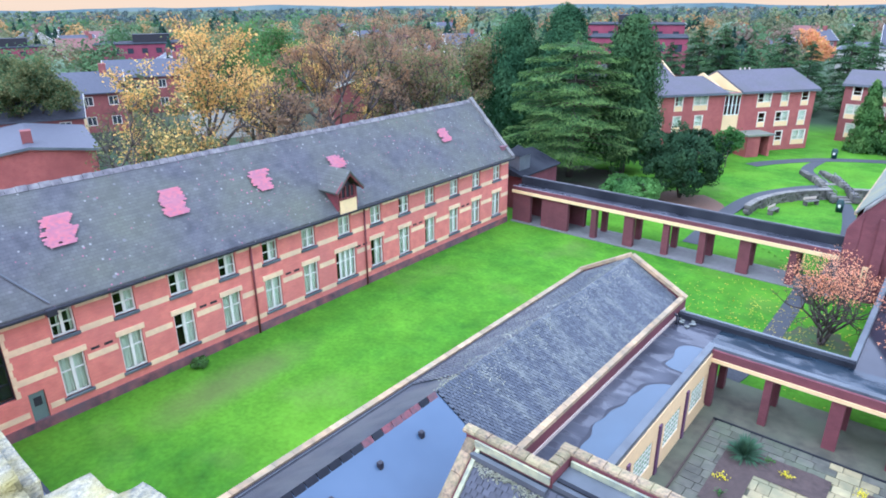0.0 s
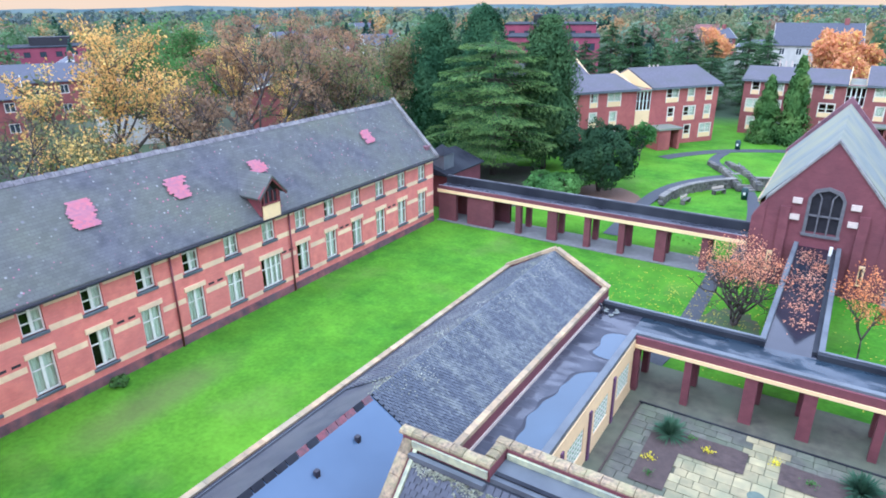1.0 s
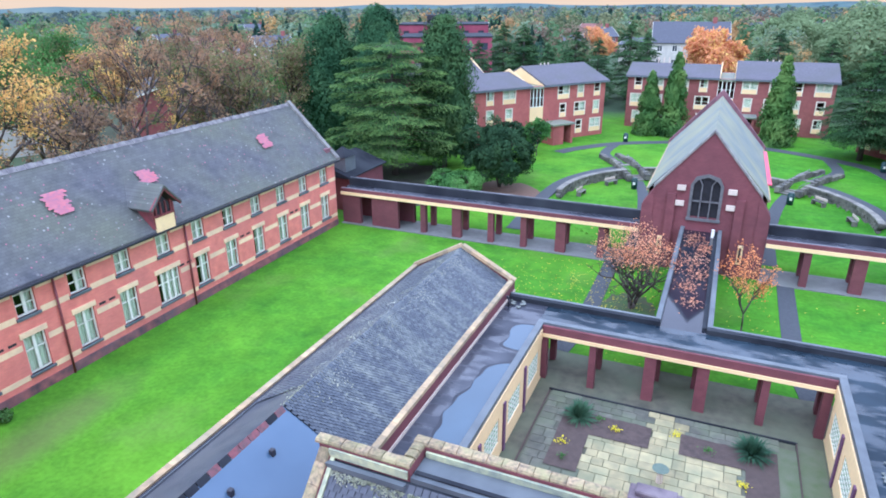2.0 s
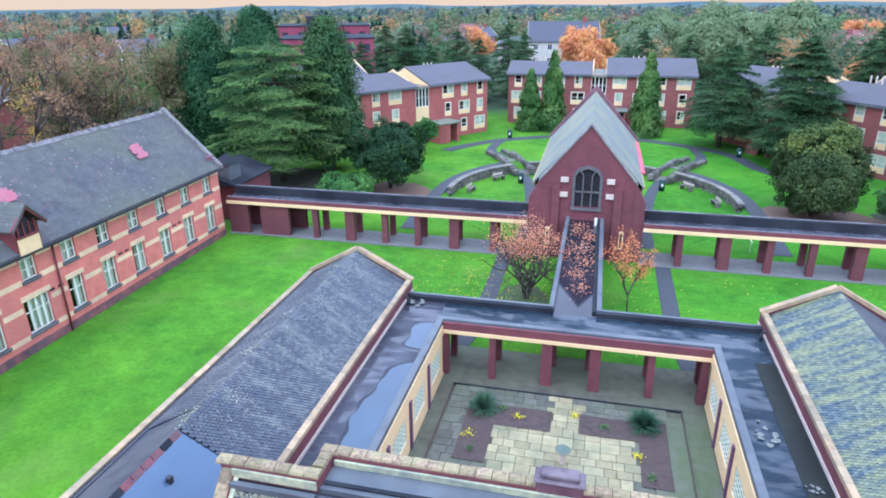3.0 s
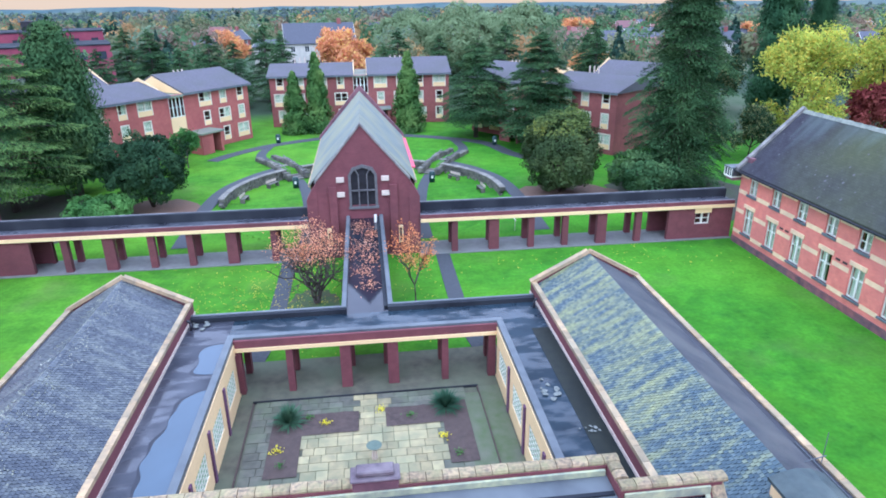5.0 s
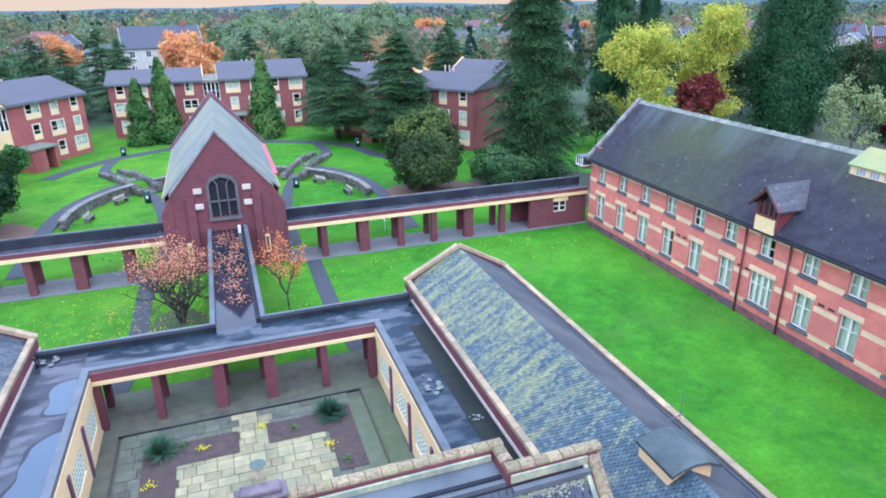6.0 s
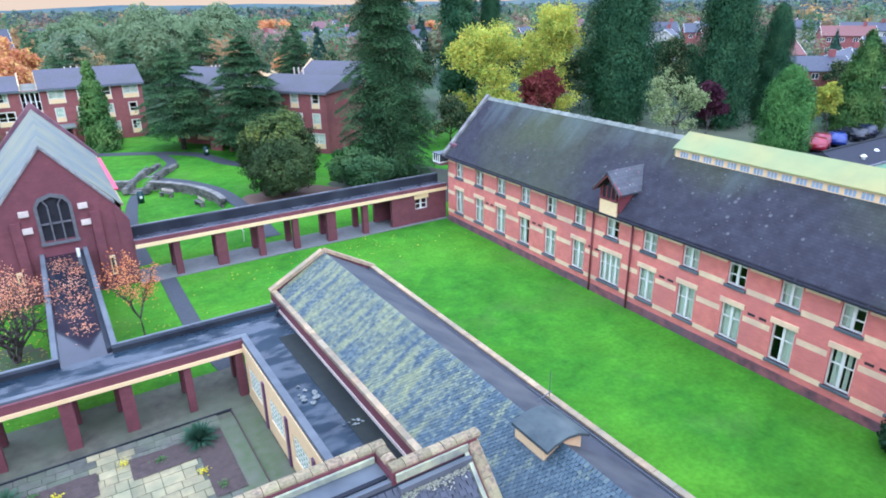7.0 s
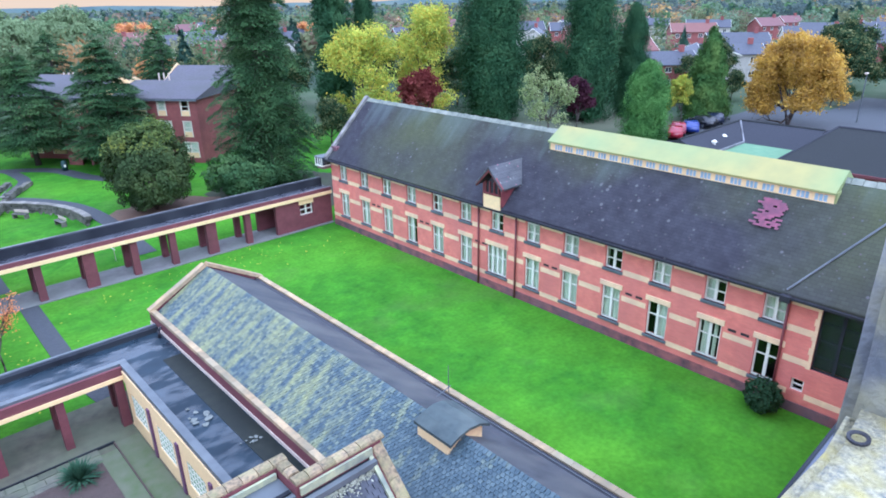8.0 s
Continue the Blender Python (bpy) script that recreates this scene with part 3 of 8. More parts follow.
def slate_roof_mat(name, base, dark, moss, patch_scale=0.22, course=0.16, show=0.75, spec=0.3, fleck=(0.24, 0.10, 0.13), pale=(0.25, 0.25, 0.235), bloom=None, speck=(0.15, 0.148, 0.148)):
    """Slates in courses up a slope, with mossy blooms and odd pale slates."""
    m = mat(name, base, dark, scale=1.6, rough=0.7, bump=0, col3=moss, big=patch_scale, spec=spec)
    n, l = m.node_tree.nodes, m.node_tree.links
    b = n["Principled BSDF"]
    under = b.inputs["Base Color"].links[0].from_socket
    geo = n.new("ShaderNodeNewGeometry")
    sep = n.new("ShaderNodeSeparateXYZ")
    l.new(geo.outputs["Position"], sep.inputs[0])
    com = n.new("ShaderNodeCombineXYZ")
    l.new(sep.outputs["Y"], com.inputs["X"])
    mul = n.new("ShaderNodeMath")
    mul.operation = "MULTIPLY"
    mul.inputs[1].default_value = 1.414
    l.new(sep.outputs["Z"], mul.inputs[0])
    l.new(mul.outputs[0], com.inputs["Y"])
    t = n.new("ShaderNodeTexBrick")
    t.inputs["Scale"].default_value = 1.0
    t.inputs["Brick Width"].default_value, t.inputs["Row Height"].default_value = 0.28, course
    t.inputs["Mortar Size"].default_value = 0.012
    t.inputs["Color1"].default_value, t.inputs["Color2"].default_value = (0.72, 0.72, 0.74, 1), (1.2, 1.2, 1.2, 1)
    t.inputs["Mortar"].default_value = (0.4, 0.4, 0.42, 1)
    l.new(com.outputs[0], t.inputs["Vector"])
    x = n.new("ShaderNodeMix")
    x.data_type, x.blend_type = "RGBA", "MULTIPLY"
    x.inputs["Factor"].default_value = show
    l.new(under, x.inputs["A"])
    l.new(t.outputs["Color"], x.inputs["B"])
    # scattered pale lichen spots and a few pinkish replacement slates, gathered in places
    out = x.outputs["Result"]
    gather = n.new("ShaderNodeTexNoise")
    gather.inputs["Scale"].default_value = 0.35
    l.new(geo.outputs["Position"], gather.inputs["Vector"])
    for size, thin, col in ((1.3, 0.10, speck), (2.9, 0.21, fleck), (2.1, 0.13, pale)):
        v = n.new("ShaderNodeTexVoronoi")
        v.inputs["Scale"].default_value = size
        l.new(geo.outputs["Position"], v.inputs["Vector"])
        lim = n.new("ShaderNodeMath")
        lim.operation = "MULTIPLY_ADD"
        lim.inputs[1].default_value, lim.inputs[2].default_value = -thin, thin * 0.55
        l.new(gather.outputs["Fac"], lim.inputs[0])
        tot = n.new("ShaderNodeMath")
        l.new(v.outputs["Distance"], tot.inputs[0])
        l.new(lim.outputs[0], tot.inputs[1])
        r = n.new("ShaderNodeMapRange")
        r.inputs["From Min"].default_value, r.inputs["From Max"].default_value = 0.13, 0.07
        l.new(tot.outputs[0], r.inputs["Value"])
        y = n.new("ShaderNodeMix")
        y.data_type = "RGBA"
        l.new(r.outputs[0], y.inputs["Factor"])
        l.new(out, y.inputs["A"])
        y.inputs["B"].default_value = (*col, 1)
        out = y.outputs["Result"]
    if bloom:
        # pale lichen running down in streaks from the ridge
        high = n.new("ShaderNodeMapRange")
        high.inputs["From Min"].default_value, high.inputs["From Max"].default_value = 6.6, 9.2
        high.inputs["To Min"].default_value, high.inputs["To Max"].default_value = -0.25, 0.12
        l.new(sep.outputs["Z"], high.inputs["Value"])
        mp = n.new("ShaderNodeMapping")
        mp.inputs["Scale"].default_value = (0.12, 0.75, 0.12)
        l.new(geo.outputs["Position"], mp.inputs["Vector"])
        streak = n.new("ShaderNodeTexNoise")
        streak.inputs["Detail"].default_value, streak.inputs["Scale"].default_value = 6, 1.0
        l.new(mp.outputs["Vector"], streak.inputs["Vector"])
        add = n.new("ShaderNodeMath")
        l.new(streak.outputs["Fac"], add.inputs[0])
        l.new(high.outputs[0], add.inputs[1])
        r = n.new("ShaderNodeMapRange")
        r.inputs["From Min"].default_value, r.inputs["From Max"].default_value = 0.45, 0.72
        r.inputs["To Max"].default_value = 0.42
        l.new(add.outputs[0], r.inputs["Value"])
        y = n.new("ShaderNodeMix")
        y.data_type = "RGBA"
        l.new(r.outputs[0], y.inputs["Factor"])
        l.new(out, y.inputs["A"])
        y.inputs["B"].default_value = (*bloom, 1)
        out = y.outputs["Result"]
    l.new(out, b.inputs["Base Color"])
    k = n.new("ShaderNodeBump")
    k.inputs["Strength"].default_value, k.inputs["Distance"].default_value = 0.5, 0.02
    l.new(t.outputs["Fac"], k.inputs["Height"])
    k.invert = True
    l.new(k.outputs["Normal"], b.inputs["Normal"])
    return m


SLATE_ROOF = slate_roof_mat("mottled_slate", (0.105, 0.107, 0.114), (0.066, 0.068, 0.076), (0.118, 0.126, 0.088), show=0.38, fleck=(0.34, 0.12, 0.17))
SLATE_MOSSY = slate_roof_mat("mossy_slate", (0.050, 0.050, 0.060), (0.034, 0.033, 0.041), (0.078, 0.090, 0.040), patch_scale=0.11, show=0.35, spec=0.12, fleck=(0.10, 0.085, 0.095), pale=(0.082, 0.086, 0.082), bloom=(0.125, 0.16, 0.145), speck=(0.105, 0.105, 0.108))
RIDGE_GREY = mat("grey_ridge_tile", (0.15, 0.14, 0.145), (0.09, 0.085, 0.09), scale=6, col3=(0.27, 0.26, 0.24), big=2.5, bump=0.4)
RIDGE_MOSS = mat("mossed_ridge_tile", (0.22, 0.24, 0.19), (0.12, 0.14, 0.12), scale=5, col3=(0.30, 0.31, 0.25), big=1.5, bump=0.5)
left_wing = wing(-1, -26.4)
right_wing = wing(1, 26.13)


def slate_tone(name, base, dark, light, bloom, bloom_scale, bloom_from, rough, slant=0.35):
    """Slates that differ one by one, with blooms of lichen across them."""
    m = mat(name, base, dark, scale=5, rough=rough, bump=0.3, fine=25, spec=0.32)
    n, l = m.node_tree.nodes, m.node_tree.links
    b = n["Principled BSDF"]
    under = b.inputs["Base Color"].links[0].from_socket
    geo, info = n.new("ShaderNodeNewGeometry"), n.new("ShaderNodeObjectInfo")
    add, fr = n.new("ShaderNodeMath"), n.new("ShaderNodeMath")
    fr.operation = "FRACT"
    l.new(geo.outputs["Random Per Island"], add.inputs[0])
    l.new(info.outputs["Random"], add.inputs[1])
    l.new(add.outputs[0], fr.inputs[0])
    r = n.new("ShaderNodeMapRange")
    r.inputs["From Min"].default_value = 0.35
    r.inputs["To Max"].default_value = 0.38
    l.new(fr.outputs[0], r.inputs["Value"])
    x = n.new("ShaderNodeMix")
    x.data_type = "RGBA"
    l.new(r.outputs[0], x.inputs["Factor"])
    l.new(under, x.inputs["A"])
    x.inputs["B"].default_value = (*light, 1)
    t = n.new("ShaderNodeTexNoise")
    t.inputs["Scale"].default_value, t.inputs["Detail"].default_value = bloom_scale, 6
    mp = n.new("ShaderNodeMapping")
    mp.inputs["Scale"].default_value = (0.3, 1.0, 0.3)
    mp.inputs["Rotation"].default_value = (0, 0, slant)
    l.new(geo.outputs["Position"], mp.inputs["Vector"])
    l.new(mp.outputs["Vector"], t.inputs["Vector"])
    k = n.new("ShaderNodeMapRange")
    k.inputs["From Min"].default_value, k.inputs["From Max"].default_value = bloom_from, bloom_from + 0.36
    k.inputs["To Max"].default_value = 0.62
    # lichen thrives towards the far end
    ends = n.new("ShaderNodeSeparateXYZ")
    l.new(geo.outputs["Position"], ends.inputs[0])
    far_end = n.new("ShaderNodeMapRange")
    far_end.inputs["From Min"].default_value, far_end.inputs["From Max"].default_value = 11.5, 16.5
    far_end.inputs["To Min"].default_value, far_end.inputs["To Max"].default_value = -0.2, 0.03
    l.new(ends.outputs["Y"], far_end.inputs["Value"])
    more = n.new("ShaderNodeMath")
    l.new(t.outputs["Fac"], more.inputs[0])
    l.new(far_end.outputs[0], more.inputs[1])
    each = n.new("ShaderNodeMath")
    each.operation = "MULTIPLY_ADD"
    each.inputs[1].default_value = 0.15
    l.new(fr.outputs[0], each.inputs[0])
    l.new(more.outputs[0], each.inputs[2])
    l.new(each.outputs[0], k.inputs["Value"])
    z = n.new("ShaderNodeMix")
    z.data_type = "RGBA"
    l.new(k.outputs[0], z.inputs["Factor"])
    l.new(x.outputs["Result"], z.inputs["A"])
    z.inputs["B"].default_value = (*bloom, 1)
    l.new(z.outputs["Result"], b.inputs["Base Color"])
    return m


def slate_field(parent, origin, along, up, w, h, nu, nv, material, near):
    """Overlapping slates on a slope: those between the two y values are parts of their own, the rest one part."""
    out = along.cross(up).normalized()
    if out.z < 0:
        out = -out
    shared = []
    for k in range(6):
        bm = bmesh.new()
        a, b, t = 0.004 + 0.002 * k, 0.012 + 0.003 * (k % 3), 0.012 + 0.003 * (k % 2)
        p = [along * a, along * (w - a), along * (w - a) + up * (h + 0.05), along * a + up * (h + 0.05)]
        lo = [bm.verts.new(v + out * (0.02 + (b if i < 2 else -0.01))) for i, v in enumerate(p)]
        hi = [bm.verts.new(v + out * (0.02 + t + (b if i < 2 else -0.01))) for i, v in enumerate(p)]
        bm.faces.new(lo[::-1])
        bm.faces.new(hi)
        for i in range(4):
            bm.faces.new((lo[i], lo[(i + 1) % 4], hi[(i + 1) % 4], hi[i]))
        shared.append(mesh_of("slate", bm, material))
    verts, faces, made = [], [], 0
    for j in range(nv):
        for i in range(nu):
            p = origin + along * ((i + (0.5 if j % 2 else 0)) * w) + up * (j * h)
            me = shared[(i * 7 + j * 3) % 6]
            if near[0] <= p.y <= near[1] and made < 300:
                ob = new("slate", me)
                ob.parent = parent
                ob.matrix_basis = Matrix.Translation(p)
                made += 1
            else:
                k = len(verts)
                verts += [p + v.co for v in me.vertices]
                faces += [[k + n for n in f.vertices] for f in me.polygons]
    me = bpy.data.meshes.new("slate_rest")
    me.from_pydata([tuple(v) for v in verts], [], faces)
    me.materials.append(material)
    ob = new("slate_rest", me)
    ob.parent = parent
    tagged(ob, kind="stuff")


LICHEN_SLATE = slate_tone("lichened_slates", (0.066, 0.10, 0.118), (0.038, 0.062, 0.080), (0.16, 0.21, 0.215), (0.35, 0.36, 0.12), 2.4, 0.46, 0.5)
WET_SLATE = slate_tone("wet_slates", (0.066, 0.077, 0.095), (0.04, 0.048, 0.062), (0.125, 0.14, 0.155), (0.22, 0.235, 0.195), 2.0, 0.54, 0.36, -0.2)
DARK_SLATE = slate_tone("dark_slates", (0.065, 0.07, 0.085), (0.045, 0.05, 0.06), (0.12, 0.13, 0.16), (0.20, 0.21, 0.16), 0.9, 0.62, 0.45)
SHEET = mat("wet_blue_sheet", (0.065, 0.105, 0.165), (0.055, 0.09, 0.145), scale=0.5, rough=0.2, bump=0.02, fine=3, spec=0.5, col3=(0.09, 0.135, 0.20), big=0.3)
RIDGE_RED = mat("red_ridge_tile", (0.23, 0.075, 0.085), (0.10, 0.05, 0.055), scale=9, col3=(0.09, 0.075, 0.08), big=2.0)
COPING_BUFF = vary(mat("buff_coping", (0.50, 0.35, 0.185), (0.29, 0.225, 0.14), scale=3.5, col3=(0.26, 0.235, 0.155), big=0.7, bump=0.4), 0.25)
OUTER_SLOPE = mat("grey_sheet", (0.07, 0.077, 0.088), (0.042, 0.048, 0.058), scale=2.5, rough=0.55, spec=0.25, col3=(0.115, 0.12, 0.115), big=0.6, stretch=(0.6, 1, 0.6), bump=0.3)
# ---- halls on both sides of the court ----
def hall(side):
    """A narrow gabled hall behind stone parapets. Built in world axes; inner wall at x = 8.1, outer at 13.6."""
    q = side
    h = thing("court_hall", pose(0, 0, 0), "narrow brick hall with slate roof behind buff stone copings", "building", "court halls")
    xi, xo, xr, far, near = 8.1, 13.6, 10.93, 28.2, 2.7
    def X(a, b):
        return sorted((q * a, q * b))
    bm = bmesh.new()
    bm_box(bm, *X(xi, xi + 0.3), near, far, 0, 3.28)
    part("inner_wall", bm, BRICK_DARK, h)
    bm = bmesh.new()
    bm_box(bm, *X(xo - 0.3, xo), near, far, 0, 3.3)
    part("outer_wall", bm, BRICK_DARK, h)
    bm = bmesh.new()
    bm_prism(bm, [(q * (xi + 0.3), 0), (q * (xo - 0.3), 0), (q * (xo - 0.3), 3.455), (q * xr, 4.785), (q * (xi + 0.3), 3.45)], 1, far - 0.22, far)
    part("gable_wall", bm, BRICK_DARK, h)
    # stone copings: rows of blocks along the walls and up the gable
    def blocks(name, pts, n, wide, thick):
        for i in range(n):
            a, b = Vector(pts[0]).lerp(Vector(pts[1]), i / n), Vector(pts[0]).lerp(Vector(pts[1]), (i + 1) / n)
            d = (b - a).normalized()
            a, b = a + d * 0.006, b - d * 0.006
            side_v = Vector((-d.y, d.x, 0)).normalized() * wide / 2
            up = side_v.cross(d).normalized() * (thick if side_v.cross(d).z > 0 else -thick)
            bm = bmesh.new()
            v = [bm.verts.new(p) for p in (a - side_v, b - side_v, b + side_v, a + side_v, a - side_v * 0.94 + up, b - side_v * 0.94 + up, b + side_v * 0.94 + up, a + side_v * 0.94 + up)]
            for f in ((3, 2, 1, 0), (4, 5, 6, 7), (0, 1, 5, 4), (1, 2, 6, 5), (2, 3, 7, 6), (3, 0, 4, 7)):
                bm.faces.new([v[j] for j in f])
            part(name, bm, COPING_BUFF, h)
    blocks("coping_stone", [(q * (xi + 0.12), near, 3.29), (q * (xi + 0.12), far + 0.05, 3.29)], 34, 0.25, 0.14)
    blocks("coping_stone", [(q * (xo - 0.12), near, 3.31), (q * (xo - 0.12), far + 0.05, 3.31)], 34, 0.26, 0.15)
    blocks("coping_stone", [(q * xi, far - 0.1, 3.3), (q * xr, far - 0.1, 4.79)], 4, 0.34, 0.16)
    blocks("coping_stone", [(q * xo, far - 0.1, 3.3), (q * xr, far - 0.1, 4.79)], 4, 0.34, 0.16)
    # slopes and gutters
    split = near if q > 0 else 13.3
    bm = bmesh.new()
    bm_prism(bm, [(q * (xi + 0.3), 3.16), (q * (xi + 0.3), 3.24), (q * xr, 4.7), (q * xr, 4.54)], 1, split, far - 0.2)
    part("roof_deck", bm, FELT, h)
    slate_field(h, Vector((q * (xi + 0.33), 6.5 if q > 0 else 13.3, 3.28)), Vector((0, 1, 0)), Vector((q * (xr - xi - 0.33), 0, 1.46)).normalized(), 0.145, 0.12, 148 if q > 0 else 101, 24, LICHEN_SLATE if q > 0 else WET_SLATE, (11.0, 12.9) if q > 0 else (13.3, 15.2))
    if q < 0:
        slate_field(h, Vector((q * (xo - 0.45), 14.6, 3.42)), Vector((0, 1, 0)), Vector((-q * (xo - 0.45 - xr), 0, 1.32)).normalized(), 0.145, 0.12, 92, 21, WET_SLATE, (99, 100))
        bm = bmesh.new()
        bm_prism(bm, [(q * (xi + 0.34), 3.22), (q * (xi + 0.34), 3.30), (q * xr, 4.72), (q * xr, 4.6)], 1, near, 13.3)
        part("sheet_slope", bm, SHEET, h, "smooth wet blue-grey sheeted slope")
        for y in (6.4, 8.2, 10.0, 11.75):
            boxes("roof_vent", [(q * 10.2 - 0.08, q * 10.2 + 0.08, y - 0.08, y + 0.08, 4.2, 4.48)], IRON, h, "small black roof vent", 0.02)
        for i in range(26):
            bm = bmesh.new()
            y = 2.6 + i * 0.41
            bm_prism(bm, [(q * (xr - 0.16), 4.62), (q * xr, 4.8), (q * (xr + 0.16), 4.62)], 1, y + 0.01, y + 0.39)
            part("ridge_tile", bm, RIDGE_RED if i > 17 and i % 5 < 4 else FELT, h)
    bm = bmesh.new()
    bm_prism(bm, [(q * (xo - 0.47), 3.28), (q * (xo - 0.47), 3.40), (q * xr, 4.74), (q * xr, 4.6)], 1, near, far - 0.2)
    part("outer_slope", bm, OUTER_SLOPE, h, "smooth grey sheeted slope")
    bm = bmesh.new()
    bm_box(bm, *X(xi + 0.3, xi + 0.36), near, far - 0.3, 3.05, 3.30)
    part("gutter", bm, FELT, h, "black lined gutter")
    boxes("gutter", [(*X(xo - 0.47, xo - 0.255), near, far - 0.3, 3.05, 3.40)], IRON, h, "black lined gutter")
    boxes("gutter_edge", [(*X(xo - 0.40, xo - 0.375), near, 15.0, 3.40, 3.43)], LEAD, h, "pale worn gutter lip")
    bm = bmesh.new()
    bm_box(bm, *X(xi - 0.04, xi - 0.002), near, far, 2.72, 2.86)
    part("flashing", bm, STONE_PALE, h, "pale flashing strip")
    return h


left_hall, right_hall = hall(-1), hall(1)


# ---- cloister round the court ----
GREEN_PANE = mat("green_pane", (0.30, 0.46, 0.22), (0.18, 0.32, 0.17), scale=3, rough=0.5, bump=0, spec=0.2)
cl = thing("court_cloister", pose(0, 0, 0), "flat-roofed brick cloister with cream fascia round a paved court", "cloister")
bm = bmesh.new()
bm_box(bm, -5.6, 5.6, 25.35, 27.2, 2.55, 2.72)
boxes("flat_roof", [(-8.06, -6.1, 4.0, 27.2, 2.55, 2.72)], WET_GREY, cl, "damp grey felt roof half covered by standing water")
bm_box(bm, 6.1, 8.06, 4.0, 27.2, 2.55, 2.72)
bm_box(bm, -6.1, -5.6, 25.65, 27.2, 2.55, 2.72)
bm_box(bm, 5.6, 6.1, 25.65, 27.2, 2.55, 2.72)
part("flat_roof", bm, WET, cl, "wet dark felt roof holding shallow puddles")
for q in (-1, 1):
    boxes("coping", [(*sorted((q * 5.82, q * 6.1)), 4.0, 25.355, 2.62, 2.84)], LEAD, cl, "grey lead capped kerb")
boxes("coping", [(-6.1, 6.1, 25.36, 25.64, 2.6, 2.841)], LEAD, cl, "grey lead capped kerb")
bm = bmesh.new()
bm_box(bm, -5.82, 5.82, 25.17, 25.3, 2.32, 2.76)
part("fascia", bm, BRICK_DARK, cl, "plum brick fascia")
bm = bmesh.new()
bm_box(bm, -5.8, 5.8, 25.1, 25.18, 2.24, 2.4)
part("fascia_board", bm, PAINT, cl, "cream painted board")
for x, wd in ((-5.74, 0.34), (-3.51, 0.3), (-1.06, 0.48), (1.06, 0.48), (3.43, 0.3), (5.6, 0.34)):
    boxes("pier", [(x - wd / 2, x + wd / 2, 25.2, 25.55, 0, 2.55)], BRICK_DARK, cl, "plum brick pier")
for x in (-5.7, -3.49, -0.85, 0.8, 3.45, 5.72):
    boxes("pier", [(x - 0.14, x + 0.14, 26.95, 27.3, 0, 2.55)], BRICK_DARK, cl)
bm = bmesh.new()
for a, b in ((-8.06, -0.98), (0.98, 8.06)):
    bm_box(bm, a, b, 27.2, 27.5, 2.45, 2.95)
part("parapet", bm, FELT, cl, "black felted parapet")
bm = bmesh.new()
for a, b in ((-8.06, -0.98), (0.98, 8.06)):
    bm_box(bm, a, b, 27.42, 27.56, 2.95, 3.0)
part("parapet_trim", bm, LEAD, cl)
# side walls of the court: cream panels with lattice windows between purple posts
for q in (-1, 1):
    xs = 5.78
    bm = bmesh.new()
    bm_box(bm, *sorted((q * xs, q * (xs + 0.25))), 4.0, 25.17, 2.1, 2.6)
    bm_box(bm, *sorted((q * xs, q * (xs + 0.25))), 4.0, 25.17, 0.0, 0.12)
    part("side_wall", bm, PAINT, cl)
    for k in range(7):
        y1 = 25.0 - 2.72 * k
        y0 = y1 - 2.5
        boxes("post", [(*sorted((q * (xs - 0.07), q * (xs + 0.2))), y0 - 0.22, y0, 0, 2.2)], PURPLE, cl, "purple painted post")
        w = tagged(new("panel"), "cream panel with a green latticed window")
        w.parent = cl
        w.matrix_basis = pose(q * xs, (y0 + y1) / 2, 0, 0, 0, 90 if q < 0 else -90)
        bm = bmesh.new()
        wall_cells(bm, -1.25, 1.25, 0.12, 2.1, 0, 0.12, [(-0.8, 0.8, 0.75, 1.85)])
        part("panel_frame", bm, PAINT, w)
        bm = bmesh.new()
        bm_bars(bm, -0.8, 0.8, 0.75, 1.85, 0.05, [(-0.8 + i * 1.6 / 6, 0.05) for i in range(1, 6)], [(0.75 + i * 0.22, 0.045) for i in range(1, 5)], 0.03, 0.05)
        part("lattice", bm, WHITE, w, "white glazing bars")
        bm = bmesh.new()
        bm_box(bm, -0.8, 0.8, 0.054, 0.08, 0.75, 1.85)
        part("pane", bm, GREEN_PANE, w, "green tinted panes")
bm = bmesh.new()
bm_box(bm, -8.08, 8.08, 4.0, 27.95, -0.2, 0.03)
setting("court_paving", bm, PAVING, "worn grey stone court paving with green moss", "pavement")
# walkway from the cloister to the chapel
link = thing("covered_link", pose(0, 0, 0), "covered link with leaf-strewn flat roof and grey kerbs", "cloister")
bm = bmesh.new()
bm_box(bm, -0.98, 0.98, 27.2, 41.3, 2.5, 2.7)
part("flat_roof", bm, WET_MIRROR, link, "dark wet roof strewn with fallen coral leaves")
for q in (-1, 1):
    boxes("kerb", [(*sorted((q * 0.98, q * 1.22)), 27.56, 41.25, 2.4, 2.95)], LEAD, link, "grey lead kerb", 0.02)
    for k in range(6):
        y = 28.2 + k * 2.5
        boxes("pier", [(*sorted((q * 0.9, q * 1.2)), y - 0.17, y + 0.17, 0, 2.5)], BRICK_DARK, link)
boxes("upstand", [(0.78, 0.975, 27.6, 41.2, 2.7, 2.83)], FELT, link, "black felted upstand")
# a vent pipe standing on the link roof, not a light
boxes("roof_lamp", [(0.62, 0.8, 40.3, 40.48, 2.7, 3.2)], WHITE, link, "white vent pipe")


